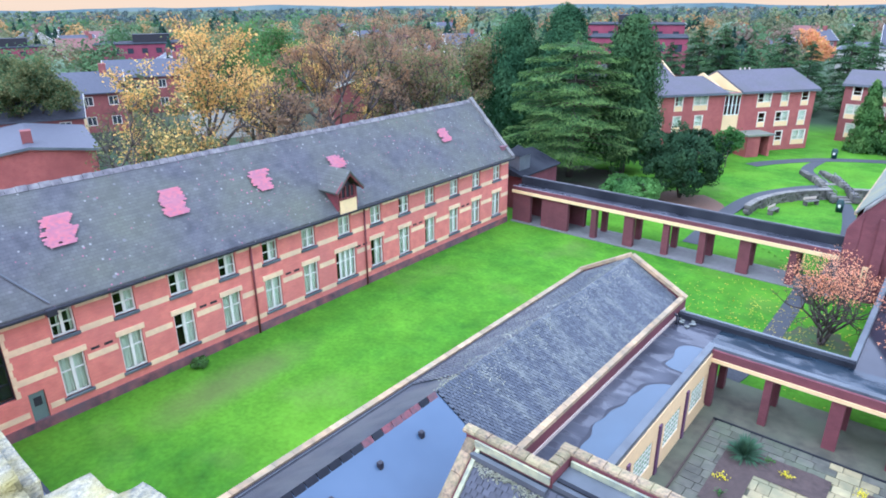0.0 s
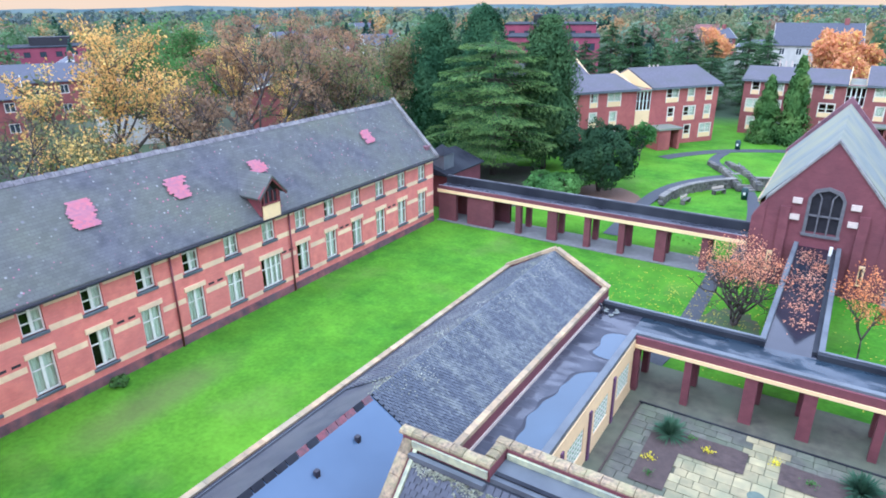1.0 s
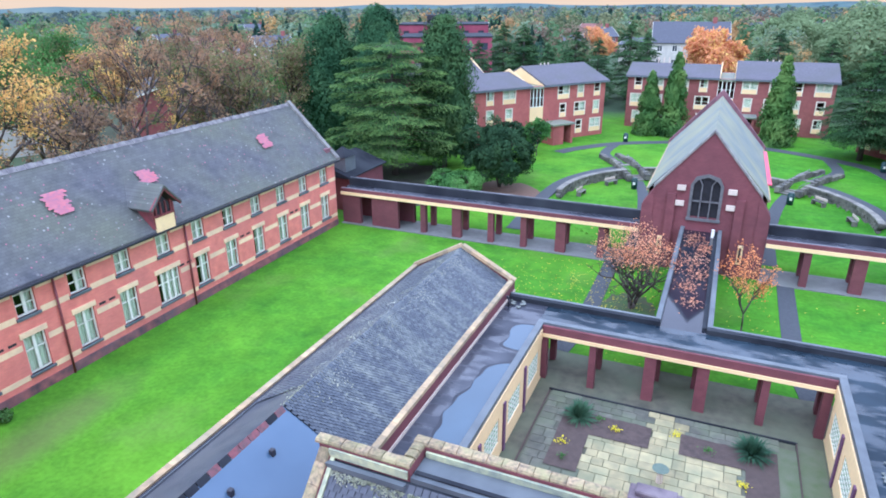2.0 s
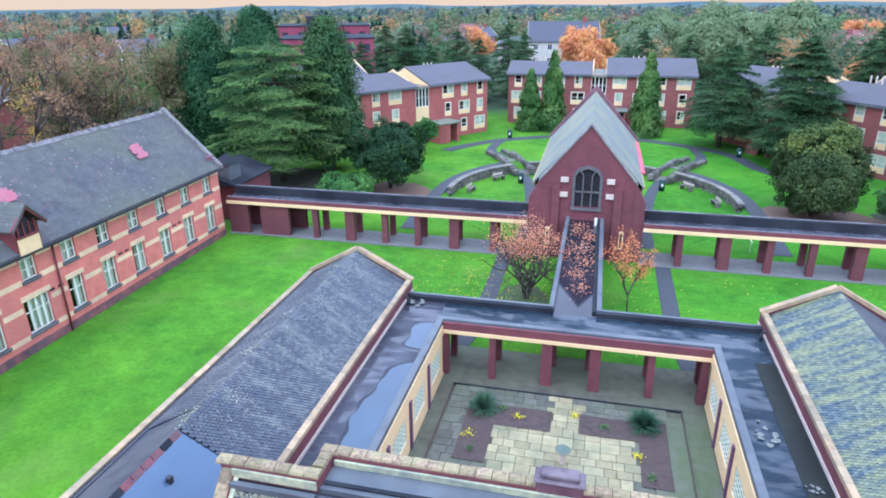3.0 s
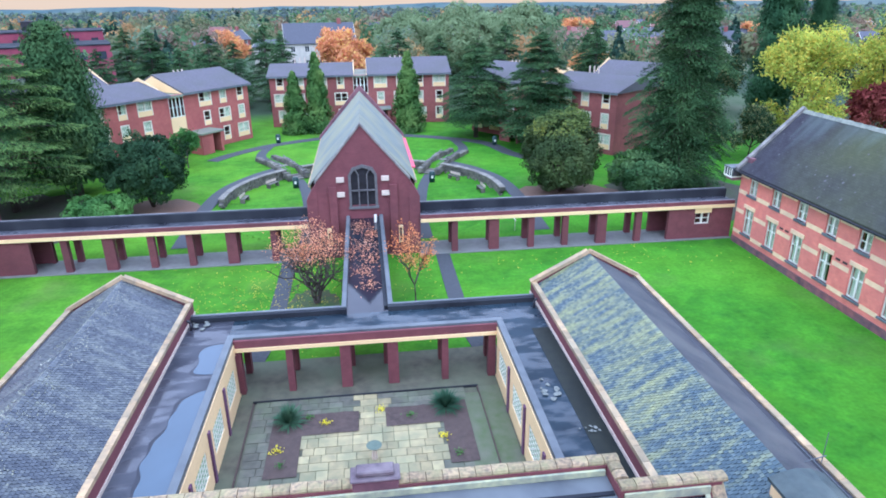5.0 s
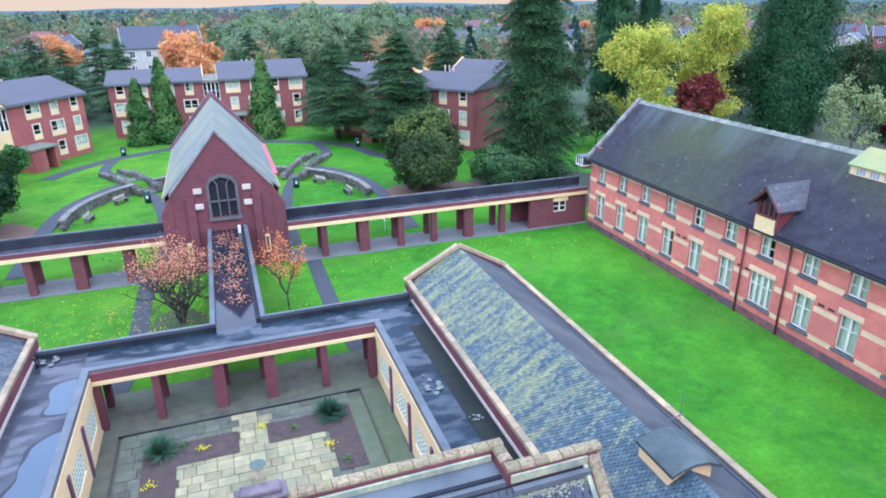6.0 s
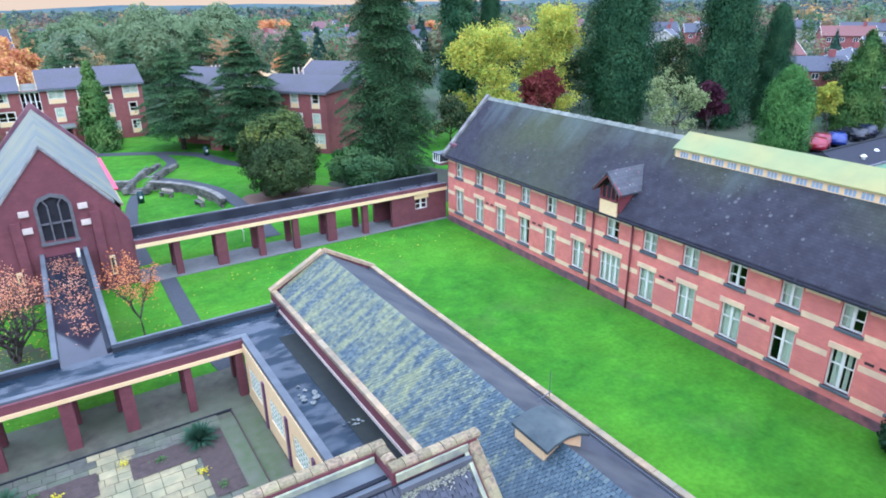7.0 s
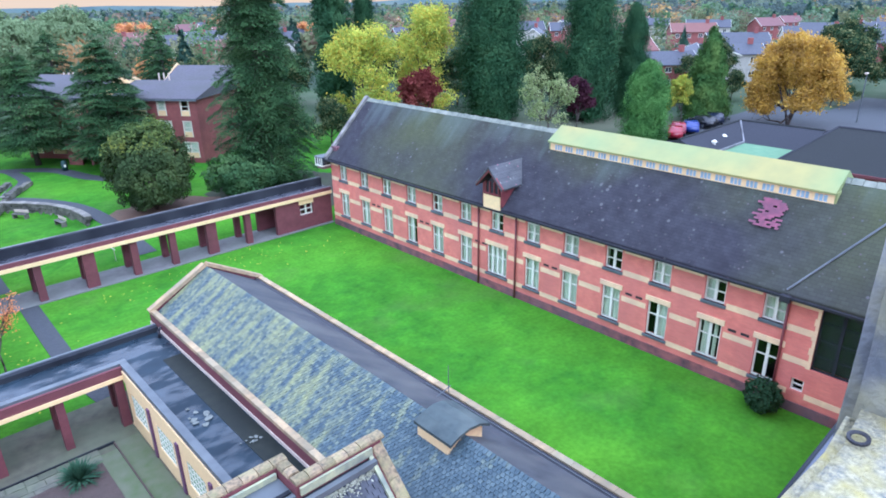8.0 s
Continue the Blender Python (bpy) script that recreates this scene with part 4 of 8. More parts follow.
# ---- the long colonnade ----
def colonnade(side):
    q = side
    c = thing("colonnade", pose(0, 0, 0), "low brick colonnade with cream fascia and flat felt roof", "colonnade", "colonnades")
    def X(a, b):
        return sorted((q * a, q * b))
    a, b = 3.75, 26.3
    boxes("flat_roof", [(*X(a, b), 41.0, 42.2, 2.55, 2.72), (*X(a, b), 42.5, 43.3, 2.55, 2.7)], WET_GREY, c, "wet grey felt roof with puddles")
    boxes("back_kerb", [(*X(a, b), 42.2, 42.5, 2.5, 3.30)], FELT, c, "black felted upstand")
    boxes("kerb_cap", [(*X(a, b), 42.4, 42.52, 3.30, 3.335)], CAP_GREY, c, "pale worn cap strip")
    boxes("fascia", [(*X(a, b), 40.9, 41.0, 2.52, 2.82)], BRICK_DARK, c, "plum brick fascia")
    boxes("fascia_board", [(*X(a, b), 40.82, 40.9, 2.33, 2.56)], PAINT, c, "cream painted board")
    boxes("front_kerb", [(*X(a, b), 41.0, 41.12, 2.72, 2.84)], CAP_GREY, c)
    for k, x in enumerate((6.1, 8.85, 11.5, 13.95, 16.6, 19.3)):
        wd = 0.7 if k in (1, 4) else 0.42
        boxes("pier", [(*X(x - wd / 2, x + wd / 2), 41.0, 41.4, 0, 2.55)], BRICK_DARK, c, "plum brick pier")
        boxes("pier", [(*X(x - 0.2, x + 0.2), 42.8, 43.15, 0, 2.55)], BRICK_DARK, c)
    bm = bmesh.new()
    if q < 0:
        bm_box(bm, *X(21.4, 23.67), 41.0, 41.3, 0, 2.55)
        bm_box(bm, *X(24.69, b), 41.0, 41.3, 0, 2.55)
        bm_box(bm, *X(20.9, 21.1), 42.8, 43.1, 0, 2.55)
        bm_box(bm, *X(20.9, b), 42.9, 43.15, 0, 2.5)
    else:
        bm_box(bm, *X(21.5, 23.5), 41.0, 41.3, 0, 2.55)
        bm_box(bm, *X(24.6, b), 41.0, 41.3, 0, 2.55)
        bm_box(bm, *X(23.5, 24.6), 41.0, 41.3, 0, 1.1)
        bm_box(bm, *X(20.9, b), 42.9, 43.15, 0, 2.5)
    part("end_wall", bm, BRICK_DARK, c, "plum brick end room")
    if q > 0:
        w = new("window_bay")
        w.parent = c
        w.matrix_basis = pose(24.05, 41.0, 0)
        sash_window(w, -0.55, 0.55, 1.1, 1.95, lights=2, curtain=None)
        boxes("lintel", [(-0.62, 0.62, -0.06, 0.12, 1.95, 2.33)], PAINT, w, "cream board over the window")
    return c


WALK = mat("pale_grey_paving", (0.19, 0.19, 0.18), (0.14, 0.14, 0.135), scale=2.5, rough=0.8, col3=(0.15, 0.16, 0.14), big=0.5)
for q in (-1, 1):
    colonnade(q)
    bm = bmesh.new()
    bm_box(bm, *sorted((q * 3.7, q * 26.3)), 40.7, 43.3, -0.2, 0.05)
    setting("walk_paving", bm, WALK, "grey paved floor of the colonnade", "pavement")


# ---- chapel ----
TRACERY = mat("dark_grey_stone", (0.14, 0.135, 0.135), (0.09, 0.088, 0.09), scale=4)
ch = thing("chapel", pose(0, 0, 0), "gabled plum brick chapel with pale lead roof and traceried window", "chapel")
for q in (-1, 1):
    bm = bmesh.new()
    bm_prism(bm, [(0, 0), (q * 3.05, 0), (q * 3.05, 5.4), (0, 8.95), (0, 6.32), (q * 0.6, 6.1), (q * 0.82, 5.75), (q * 0.82, 3.6), (0, 3.6)], 1, 41.3, 41.75)
    part("west_wall", bm, BRICK_DARK, ch)
for q in (-1, 1):
    bm = bmesh.new()
    X = lambda a, b: sorted((q * a, q * b))
    bm_box(bm, *X(3.05, 3.75), 41.25, 42.2, 0, 4.1)
    bm_prism(bm, [(q * 3.05, 4.1), (q * 3.75, 4.1), (q * 3.4, 4.7), (q * 3.05, 5.3)], 1, 41.25, 42.2)
    part("corner_buttress", bm, BRICK_DARK, ch)
    bm = bmesh.new()
    bm_box(bm, *X(1.75, 2.25), 41.1, 41.3, 0, 5.0)
    part("pilaster", bm, BRICK_DARK, ch)
    bm = bmesh.new()
    bm_box(bm, *X(3.05, 3.5), 42.2, 57.8, 0, 4.75)
    part("side_wall", bm, BRICK_DARK, ch)
    bm = bmesh.new()
    bm_prism(bm, [(q * 3.55, 4.95), (q * 3.55, 5.07), (0, 9.02), (0, 8.9)], 1, 41.76, 57.5)
    part("roof_slope", bm, COPPER, ch, "pale streaked lead roof")
    bm = bmesh.new()
    bm_box(bm, *X(3.5, 3.66), 42.2, 57.4, 4.76, 4.96)
    part("eaves_kerb", bm, COPING_BUFF, ch)
    bm = bmesh.new()
    bm_prism(bm, [(q * 3.15, 5.22), (q * 3.15, 5.38), (0, 9.12), (0, 8.97)], 1, 41.22, 41.8)
    part("gable_coping", bm, COPING_GREY, ch, "thin weathered coping")
    bm = bmesh.new()
    bm_prism(bm, [(q * 3.75, 4.75), (q * 3.75, 5.1), (0, 9.5), (0, 9.0)], 1, 57.4, 57.9)
    part("gable_coping", bm, PLINTH, ch)
    for z in (4.3, 5.3):
        boxes("stone_block", [(*X(1.22, 1.72), 41.08, 41.3, z, z + 0.3)], STONE_PALE, ch, "pale stone block")
bm = bmesh.new()
bm_prism(bm, [(-3.5, 0), (3.5, 0), (3.5, 4.9), (0, 8.8), (-3.5, 4.9)], 1, 57.5, 57.85)
part("east_wall", bm, BRICK_DARK, ch)
for x0, x1 in ((-0.95, -0.78), (0.78, 0.95)):
    boxes("window_jamb", [(x0, x1, 41.2, 41.5, 3.56, 5.7)], TRACERY, ch)
for x0, x1 in ((-0.32, -0.24), (0.24, 0.32)):
    boxes("mullion", [(x0, x1, 41.2, 41.5, 3.56, 5.7)], TRACERY, ch)
boxes("window_sill", [(-1.0, 1.0, 41.15, 41.5, 3.4, 3.56)], TRACERY, ch)
for x0, x1 in ((-0.78, -0.32), (-0.24, 0.24), (0.32, 0.78)):
    boxes("transom", [(x0, x1, 41.25, 41.45, 4.6, 4.68)], TRACERY, ch)
for q in (-1, 1):
    bm = bmesh.new()
    bm_prism(bm, [(q * 0.95, 5.7), (q * 0.78, 5.7), (q * 0.57, 6.0), (0, 6.22), (0, 6.42), (q * 0.68, 6.2)], 1, 41.2, 41.5)
    part("arch_stone", bm, TRACERY, ch, "grey stone window arch")
    bm = bmesh.new()
    bm_prism(bm, [(q * 0.30, 5.7), (q * 0.24, 5.7), (q * 0.45, 6.05), (q * 0.52, 6.02)], 1, 41.26, 41.45)
    part("tracery_bar", bm, TRACERY, ch)
bm = bmesh.new()
bm_prism(bm, [(-0.8, 3.56), (0.8, 3.56), (0.8, 5.75), (0.58, 6.08), (0, 6.3), (-0.58, 6.08), (-0.8, 5.75)], 1, 41.52, 41.54)
part("leaded_pane", bm, DARK, ch, "dark leaded glass")
for q in (-1, 1):
    boxes("small_window", [(q * 2.3 - 0.26, q * 2.3 + 0.26, 41.2, 41.29, 0.85, 2.1)], PAINT, ch, "pale stone window surround", 0.02)
    for k in (-1, 1):
        boxes("pane", [(q * 2.3 + k * 0.1 - 0.075, q * 2.3 + k * 0.1 + 0.075, 41.185, 41.2, 0.98, 1.95)], DARK, ch)
boxes("red_sheet", [(3.56, 3.82, 45.5, 56.0, 4.99, 5.06)], RED, ch, "red sheeting on the eaves")


FRAME_CREAM = mat("cream_frames", (0.80, 0.74, 0.58), (0.7, 0.65, 0.52), scale=6, rough=0.5, bump=0.03)
# ---- flats beyond ----
def flat_block(m, length, label, brick, near_end=-1, rear=True):
    f = thing("apartment_block", m, label, "apartment building", "apartment blocks")
    depth, eave, ridge = 8.5, 6.75, 8.1
    half = length / 2
    spots = []
    n = int(length / 2.6)
    for lvl in range(3):
        z = 0.55 + lvl * 2.22
        for i in range(n):
            u = -half + (i + 0.5) * length / n
            if abs(u) < 1.4:
                continue
            wide = 0.85 if (i + lvl) % 3 == 1 else 0.45
            spots.append((u - wide, u + wide, z, z + 1.65))
    stair = (-1.0, 1.0, 2.6, 6.5)
    bm = bmesh.new()
    wall_cells(bm, -half, half, 0, eave, 0, 0.3, spots + [stair])
    bm_box(bm, -half, half, depth - 0.3, depth, 0, eave)
    bm_box(bm, -half, -half + 0.3, 0.3, depth - 0.3, 0, eave)
    bm_box(bm, half - 0.3, half, 0.3, depth - 0.3, 0, eave)
    part("wall", bm, brick, f)
    for o in spots:
        z = o[2] + 0.55
        w = sash_window(f, o[0], o[1], z, o[3], lights=2 if o[1] - o[0] > 1.2 else 1, curtain=(None, (0, 1), (0.45, 1), (0, 1))[int(abs(o[0]) * 10 + o[2] * 3) % 4], y=0.0, bars=(0.4,), frame_mat=FRAME_CREAM)
        boxes("window_surround", [(o[0] - 0.07, o[0], -0.03, 0.05, o[2], o[3]), (o[1], o[1] + 0.07, -0.03, 0.05, o[2], o[3]), (o[0] - 0.07, o[1] + 0.07, -0.03, 0.05, o[3], o[3] + 0.07)], FRAME_CREAM, w)
        boxes("panel", [(o[0], o[1], -0.01, 0.1, o[2], z)], PAINT, w, "cream panel under the window")
    w = sash_window(f, *stair[:2], 4.3, 6.5, lights=4, curtain=None, y=0.02, bars=(0.5,))
    boxes("panel", [(-1.0, 1.0, 0.02, 0.1, 2.6, 4.3)], PAINT, w)
    halves = ((-half - 0.3, -0.9, 0.0), (0.9, half + 0.3, 0.55)) if near_end < 0 else ((0.9, half + 0.3, 0.0), (-half - 0.3, -0.9, 0.55))
    for a, b, dz in halves:
        bm = bmesh.new()
        bm_prism(bm, [(-0.4, eave - 0.05), (-0.4, eave + 0.1), (depth * 0.55, ridge + dz), (depth + 0.4, eave + 0.1), (depth + 0.4, eave - 0.05)], 0, a, b)
        part("roof", bm, SLATE, f, "shallow grey roof")
        boxes("fascia", [(a, b, -0.44, -0.4, eave - 0.16, eave + 0.06)], LEAD, f)
        bm = bmesh.new()
        e = b if a < 0 else a
        bm_prism(bm, [(-0.1, eave), (depth * 0.55, ridge + 0.35), (depth, eave)], 0, e - 0.05, e + 0.05)
        part("gable_infill", bm, PAINT, f, "cream boarded gable")
        for u in (0.3, 0.36, 0.42):
            x = a + (b - a) * u
            bm = bmesh.new()
            bm_cyl(bm, x, depth * 0.55, ridge - 0.2, ridge + 0.75, 0.09, 8)
            part("flue", bm, STONE_PALE, f)
    if rear:
        # a lower wing set behind the half that stands nearer the court
        a, b = sorted((near_end * (half + 0.3), near_end * 1.8))
        boxes("rear_wall", [(a + 0.3, b - 0.3, depth + 0.02, depth + 7.0, 0, eave + 0.5)], brick, f)
        bm = bmesh.new()
        bm_prism(bm, [(depth - 0.2, eave + 0.45), (depth - 0.2, eave + 0.6), (depth + 3.6, ridge + 0.85), (depth + 7.4, eave + 0.6), (depth + 7.4, eave + 0.45)], 0, a, b)
        part("rear_roof", bm, SLATE, f, "shallow grey roof")
        bm = bmesh.new()
        e = near_end * 1.7
        bm_prism(bm, [(depth, eave + 0.5), (depth + 3.6, ridge + 1.1), (depth + 7.2, eave + 0.5)], 0, e - 0.05, e + 0.05)
        part("gable_infill", bm, PAINT, f, "cream boarded gable")
    boxes("stair_roof", [(-1.15, 1.15, -0.3, depth, 6.55, 6.7)], COPPER, f)
    c = -near_end * 2.3
    boxes("porch", [(c - 1.5, c - 1.2, -2.4, 0, 0, 2.3), (c + 1.2, c + 1.5, -2.4, 0, 0, 2.3), (c - 1.2, c + 0.1, -2.4, -2.15, 0, 2.3)], brick, f, "brick entrance porch")
    boxes("porch_roof", [(c - 1.7, c + 1.7, -2.6, 0.0, 2.3, 2.5)], COPPER, f, "pale flat porch roof")
    boxes("door", [(c - 1.0, c + 1.0, -0.08, 0.0, 0.02, 2.1)], DARK, f, "dark entrance door")
    return f


ang = math.degrees(math.atan2(17.4, 13.0))
flat_block(pose(-20.5, 75.6, 0, 0, 0, ang), 21.5, "three-storey red brick flats with cream panels beneath windows", BRICK_FLAT_LIGHT)
flat_block(pose(0, 91.0, 0), 24.5, "three-storey red brick flats behind clipped conifers", BRICK_FLAT, rear=False)
flat_block(pose(20.9, 75.6, 0, 0, 0, -ang), 21.5, "three-storey red brick flats half hidden by pines", BRICK_FLAT, 1)


# ---- entrance range under the tower ----
FLASH = mat("pale_flashing", (0.50, 0.51, 0.29), (0.34, 0.37, 0.25), scale=6, col3=(0.22, 0.25, 0.20), big=1.5)
er = thing("entrance_range", pose(0, 0, 0), "stone-coped brick entrance range with slate lean-to roofs", "building")
for d in ((-5.8, 6.15, 12.05, 12.4, 0, 5.8), (-8.06, -5.8, 11.15, 11.5, 0, 5.8), (6.15, 8.3, 11.15, 11.5, 0, 5.8), (-5.8, -5.45, 11.15, 12.05, 0, 5.8), (5.8, 6.15, 11.15, 12.05, 0, 5.8), (-8.06, 8.06, 2.8, 11.15, 0, 1.7)):
    boxes("wall", [d], BRICK_DARK, er)
bm = bmesh.new()
bm_prism(bm, [(11.15, 5.3), (11.15, 5.42), (7.6, 1.9), (7.6, 1.78)], 0, -7.8, 8.05)
part("roof_deck", bm, FELT, er)
slate_field(er, Vector((-7.75, 7.9, 2.19)), Vector((1, 0, 0)), Vector((0, 1, 1)).normalized(), 0.2, 0.16, 78, 28, DARK_SLATE, (10.0, 10.5))
bm = bmesh.new()
bm_box(bm, -5.44, 5.79, 11.16, 12.04, 5.1, 5.55)
part("lead_gutter", bm, LEAD, er, "blue-grey lead gutter")
def coping_row(a, b, n, wide=0.33, thick=0.125):
    a, b = Vector(a), Vector(b)
    for i in range(n):
        p, r = a.lerp(b, i / n), a.lerp(b, (i + 1) / n)
        d = (r - p).normalized()
        p, r = p + d * 0.008, r - d * 0.008
        sv = Vector((-d.y, d.x, 0)).normalized() * wide / 2
        up = Vector((0, 0, thick))
        bm = bmesh.new()
        tip = random.uniform(0.9, 1.08)
        prof = ((-1, 0), (-1.02, 0.45), (-0.78, 0.85), (-0.3, 1.0), (0.3, 1.0), (0.78, 0.85), (1.02, 0.45), (1, 0))
        lo, hi = [[bm.verts.new(w + sv * a + up * (c * tip)) for a, c in prof] for w in (p, r)]
        bm.faces.new(lo)
        bm.faces.new(hi[::-1])
        for j in range(8):
            bm.faces.new((lo[j], hi[j], hi[(j + 1) % 8], lo[(j + 1) % 8]))
        part("coping_stone", bm, COPING, er)
coping_row((-5.8, 12.24, 5.78), (6.15, 12.24, 5.78), 30)
coping_row((-8.2, 11.32, 5.785), (-5.46, 11.32, 5.785), 7)
coping_row((5.82, 11.32, 5.785), (8.45, 11.32, 5.785), 7)
for q in (-1, 1):
    coping_row((q * 5.8 + 0.175, 11.51, 5.782), (q * 5.8 + 0.175, 12.05, 5.782), 2)
    coping_row((q * 8.05 + 0.15, 11.3, 5.75), (q * 8.05 + 0.15, 8.0, 2.45), 8)
    bm = bmesh.new()
    bm_prism(bm, [(11.15, 0), (11.15, 5.6), (8.0, 2.45), (8.0, 0)], 0, q * 7.95 + 0.05, q * 7.95 + 0.25)
    part("side_wall", bm, BRICK_DARK, er)
boxes("flashing", [(-5.4, 5.75, 11.97, 12.04, 5.56, 5.72)], FLASH, er, "pale green-white flashing")
for x0, x1 in ((-7.73, -7.58), (7.88, 8.03)):
    bm = bmesh.new()
    bm_prism(bm, [(11.09, 5.40), (11.09, 5.52), (8.0, 2.43), (8.0, 2.31)], 0, x0, x1)
    part("flashing", bm, FLASH, er, "pale green-white flashing beside the coping")
boxes("gutter_roll", [(-5.4, 5.75, 11.30, 11.42, 5.55, 5.60)], FELT, er, "black gutter edge")
for a, b in ((-7.75, -5.5), (5.9, 8.0)):
    boxes("flashing", [(a, b, 11.09, 11.148, 5.52, 5.74)], FLASH, er, "pale green-white flashing")
    boxes("lead_strip", [(a, b, 10.9, 11.05, 5.3, 5.46)], LEAD, er)
boxes("pedestal", [(-0.38, 0.72, 12.03, 12.5, 5.5, 5.98)], PLINTH, er, "purple stained brick pedestal", 0.03)
boxes("pedestal_cap", [(-0.42, 0.76, 12.0, 12.54, 5.98, 6.06), (-0.28, 0.62, 12.1, 12.45, 6.06, 6.2)], mat("violet_grey_stone", (0.145, 0.11, 0.125), (0.085, 0.068, 0.08), scale=6, col3=(0.21, 0.175, 0.18), big=2.0, bump=0.5), er, "weathered violet-grey capstone", 0.03)


# ---- trees ----
def leaf_mat(name, a, b, c, rough=0.75, grain=0.22, patch=0.45, through_light=0.35):
    """Foliage whose leaves run from a through b to c, one by one."""
    m = bpy.data.materials.new(name)
    m.use_nodes = True
    n, l = m.node_tree.nodes, m.node_tree.links
    p = n["Principled BSDF"]
    p.inputs["Roughness"].default_value = rough
    p.inputs["Specular IOR Level"].default_value = 0.08
    geo = n.new("ShaderNodeNewGeometry")
    ramp = n.new("ShaderNodeValToRGB")
    e = ramp.color_ramp.elements
    e[0].color, e[1].color = (*a, 1), (*c, 1)
    mid = e.new(0.5)
    mid.color = (*b, 1)
    t = n.new("ShaderNodeTexNoise")
    t.inputs["Scale"].default_value = patch
    l.new(geo.outputs["Position"], t.inputs["Vector"])
    mx = n.new("ShaderNodeMath")
    mx.operation = "MULTIPLY_ADD"
    mx.inputs[1].default_value = grain
    l.new(geo.outputs["Random Per Island"], mx.inputs[0])
    sc = n.new("ShaderNodeMath")
    sc.operation = "MULTIPLY_ADD"
    sc.inputs[1].default_value, sc.inputs[2].default_value = 1.7, -0.45
    l.new(t.outputs["Fac"], sc.inputs[0])
    l.new(sc.outputs[0], mx.inputs[2])
    l.new(mx.outputs[0], ramp.inputs["Fac"])
    l.new(ramp.outputs["Color"], p.inputs["Base Color"])
    tr = n.new("ShaderNodeBsdfTranslucent")
    l.new(ramp.outputs["Color"], tr.inputs["Color"])
    mix = n.new("ShaderNodeMixShader")
    mix.inputs["Fac"].default_value = through_light
    l.new(p.outputs[0], mix.inputs[1])
    l.new(tr.outputs[0], mix.inputs[2])
    l.new(mix.outputs[0], n["Material Output"].inputs["Surface"])
    return m


L_DARK = leaf_mat("dark_conifer", (0.0186, 0.0542, 0.024), (0.0426, 0.105, 0.0449), (0.0852, 0.167, 0.0698), through_light=0.15)
L_CEDAR = leaf_mat("cedar_green", (0.02975, 0.07225, 0.0255), (0.06375, 0.1318, 0.0425), (0.119, 0.1997, 0.06375), through_light=0.15)
L_CEDAR_TIP = leaf_mat("cedar_tip_green", (0.07, 0.14, 0.035), (0.125, 0.215, 0.055), (0.20, 0.30, 0.085), through_light=0.2)
L_PINE_MID = leaf_mat("fir_green", (0.0245, 0.0616, 0.0238), (0.056, 0.1155, 0.042), (0.112, 0.189, 0.063), through_light=0.15)
L_PINE = leaf_mat("pine_green", (0.0144, 0.04032, 0.01584), (0.03456, 0.0756, 0.02736), (0.072, 0.1238, 0.0396), through_light=0.15)
L_CYPRESS = leaf_mat("cypress_green", (0.03825, 0.09775, 0.0289), (0.0935, 0.187, 0.04675), (0.187, 0.289, 0.07225), through_light=0.2)
L_YEW = leaf_mat("yew_green", (0.01275, 0.03723, 0.01912), (0.03188, 0.0691, 0.02975), (0.06375, 0.1173, 0.0425), through_light=0.15)
L_YEW_OLIVE = leaf_mat("olive_yew", (0.0255, 0.04675, 0.0187), (0.0595, 0.0935, 0.034), (0.1105, 0.1487, 0.04675), through_light=0.15)
L_YEW_GOLD = leaf_mat("golden_yew", (0.03375, 0.0675, 0.0225), (0.1008, 0.1467, 0.03942), (0.2925, 0.315, 0.05625), through_light=0.15)
L_GOLD = leaf_mat("gold_leaves", (0.40, 0.22, 0.07), (0.74, 0.44, 0.13), (0.86, 0.66, 0.20))
L_ORANGE = leaf_mat("orange_leaves", (0.44, 0.17, 0.075), (0.70, 0.32, 0.145), (0.78, 0.47, 0.23))
L_AMBER = leaf_mat("amber_leaves", (0.34, 0.20, 0.035), (0.58, 0.37, 0.06), (0.74, 0.52, 0.09))
L_GOLD_OLIVE = leaf_mat("bronze_leaves", (0.28, 0.17, 0.05), (0.46, 0.30, 0.08), (0.62, 0.44, 0.12))
L_BROWN = leaf_mat("brown_leaves", (0.14, 0.095, 0.065), (0.26, 0.175, 0.105), (0.40, 0.27, 0.15))
L_YELLOW = leaf_mat("yellow_leaves", (0.24, 0.26, 0.04), (0.60, 0.50, 0.065), (0.84, 0.70, 0.10))
L_YELLOW_GREEN = leaf_mat("yellow_green_leaves", (0.19, 0.26, 0.05), (0.42, 0.49, 0.07), (0.64, 0.67, 0.11))
L_ORANGE_DULL = leaf_mat("dull_orange_leaves", (0.22, 0.12, 0.07), (0.37, 0.21, 0.11), (0.50, 0.31, 0.15))
L_MOSS = leaf_mat("moss_clumps", (0.24, 0.26, 0.17), (0.45, 0.46, 0.33), (0.66, 0.66, 0.54))
L_CORAL = leaf_mat("coral_leaves", (0.55, 0.20, 0.10), (0.82, 0.37, 0.19), (0.88, 0.54, 0.32))
L_FLAME = leaf_mat("flame_orange_leaves", (0.52, 0.16, 0.05), (0.82, 0.30, 0.10), (0.88, 0.46, 0.20))
L_PRIMROSE = leaf_mat("primrose_petals", (0.70, 0.60, 0.02), (0.84, 0.74, 0.03), (0.88, 0.80, 0.06))
L_SPIKY = leaf_mat("blue_green_blades", (0.03, 0.075, 0.045), (0.06, 0.13, 0.075), (0.11, 0.20, 0.11), through_light=0.2)
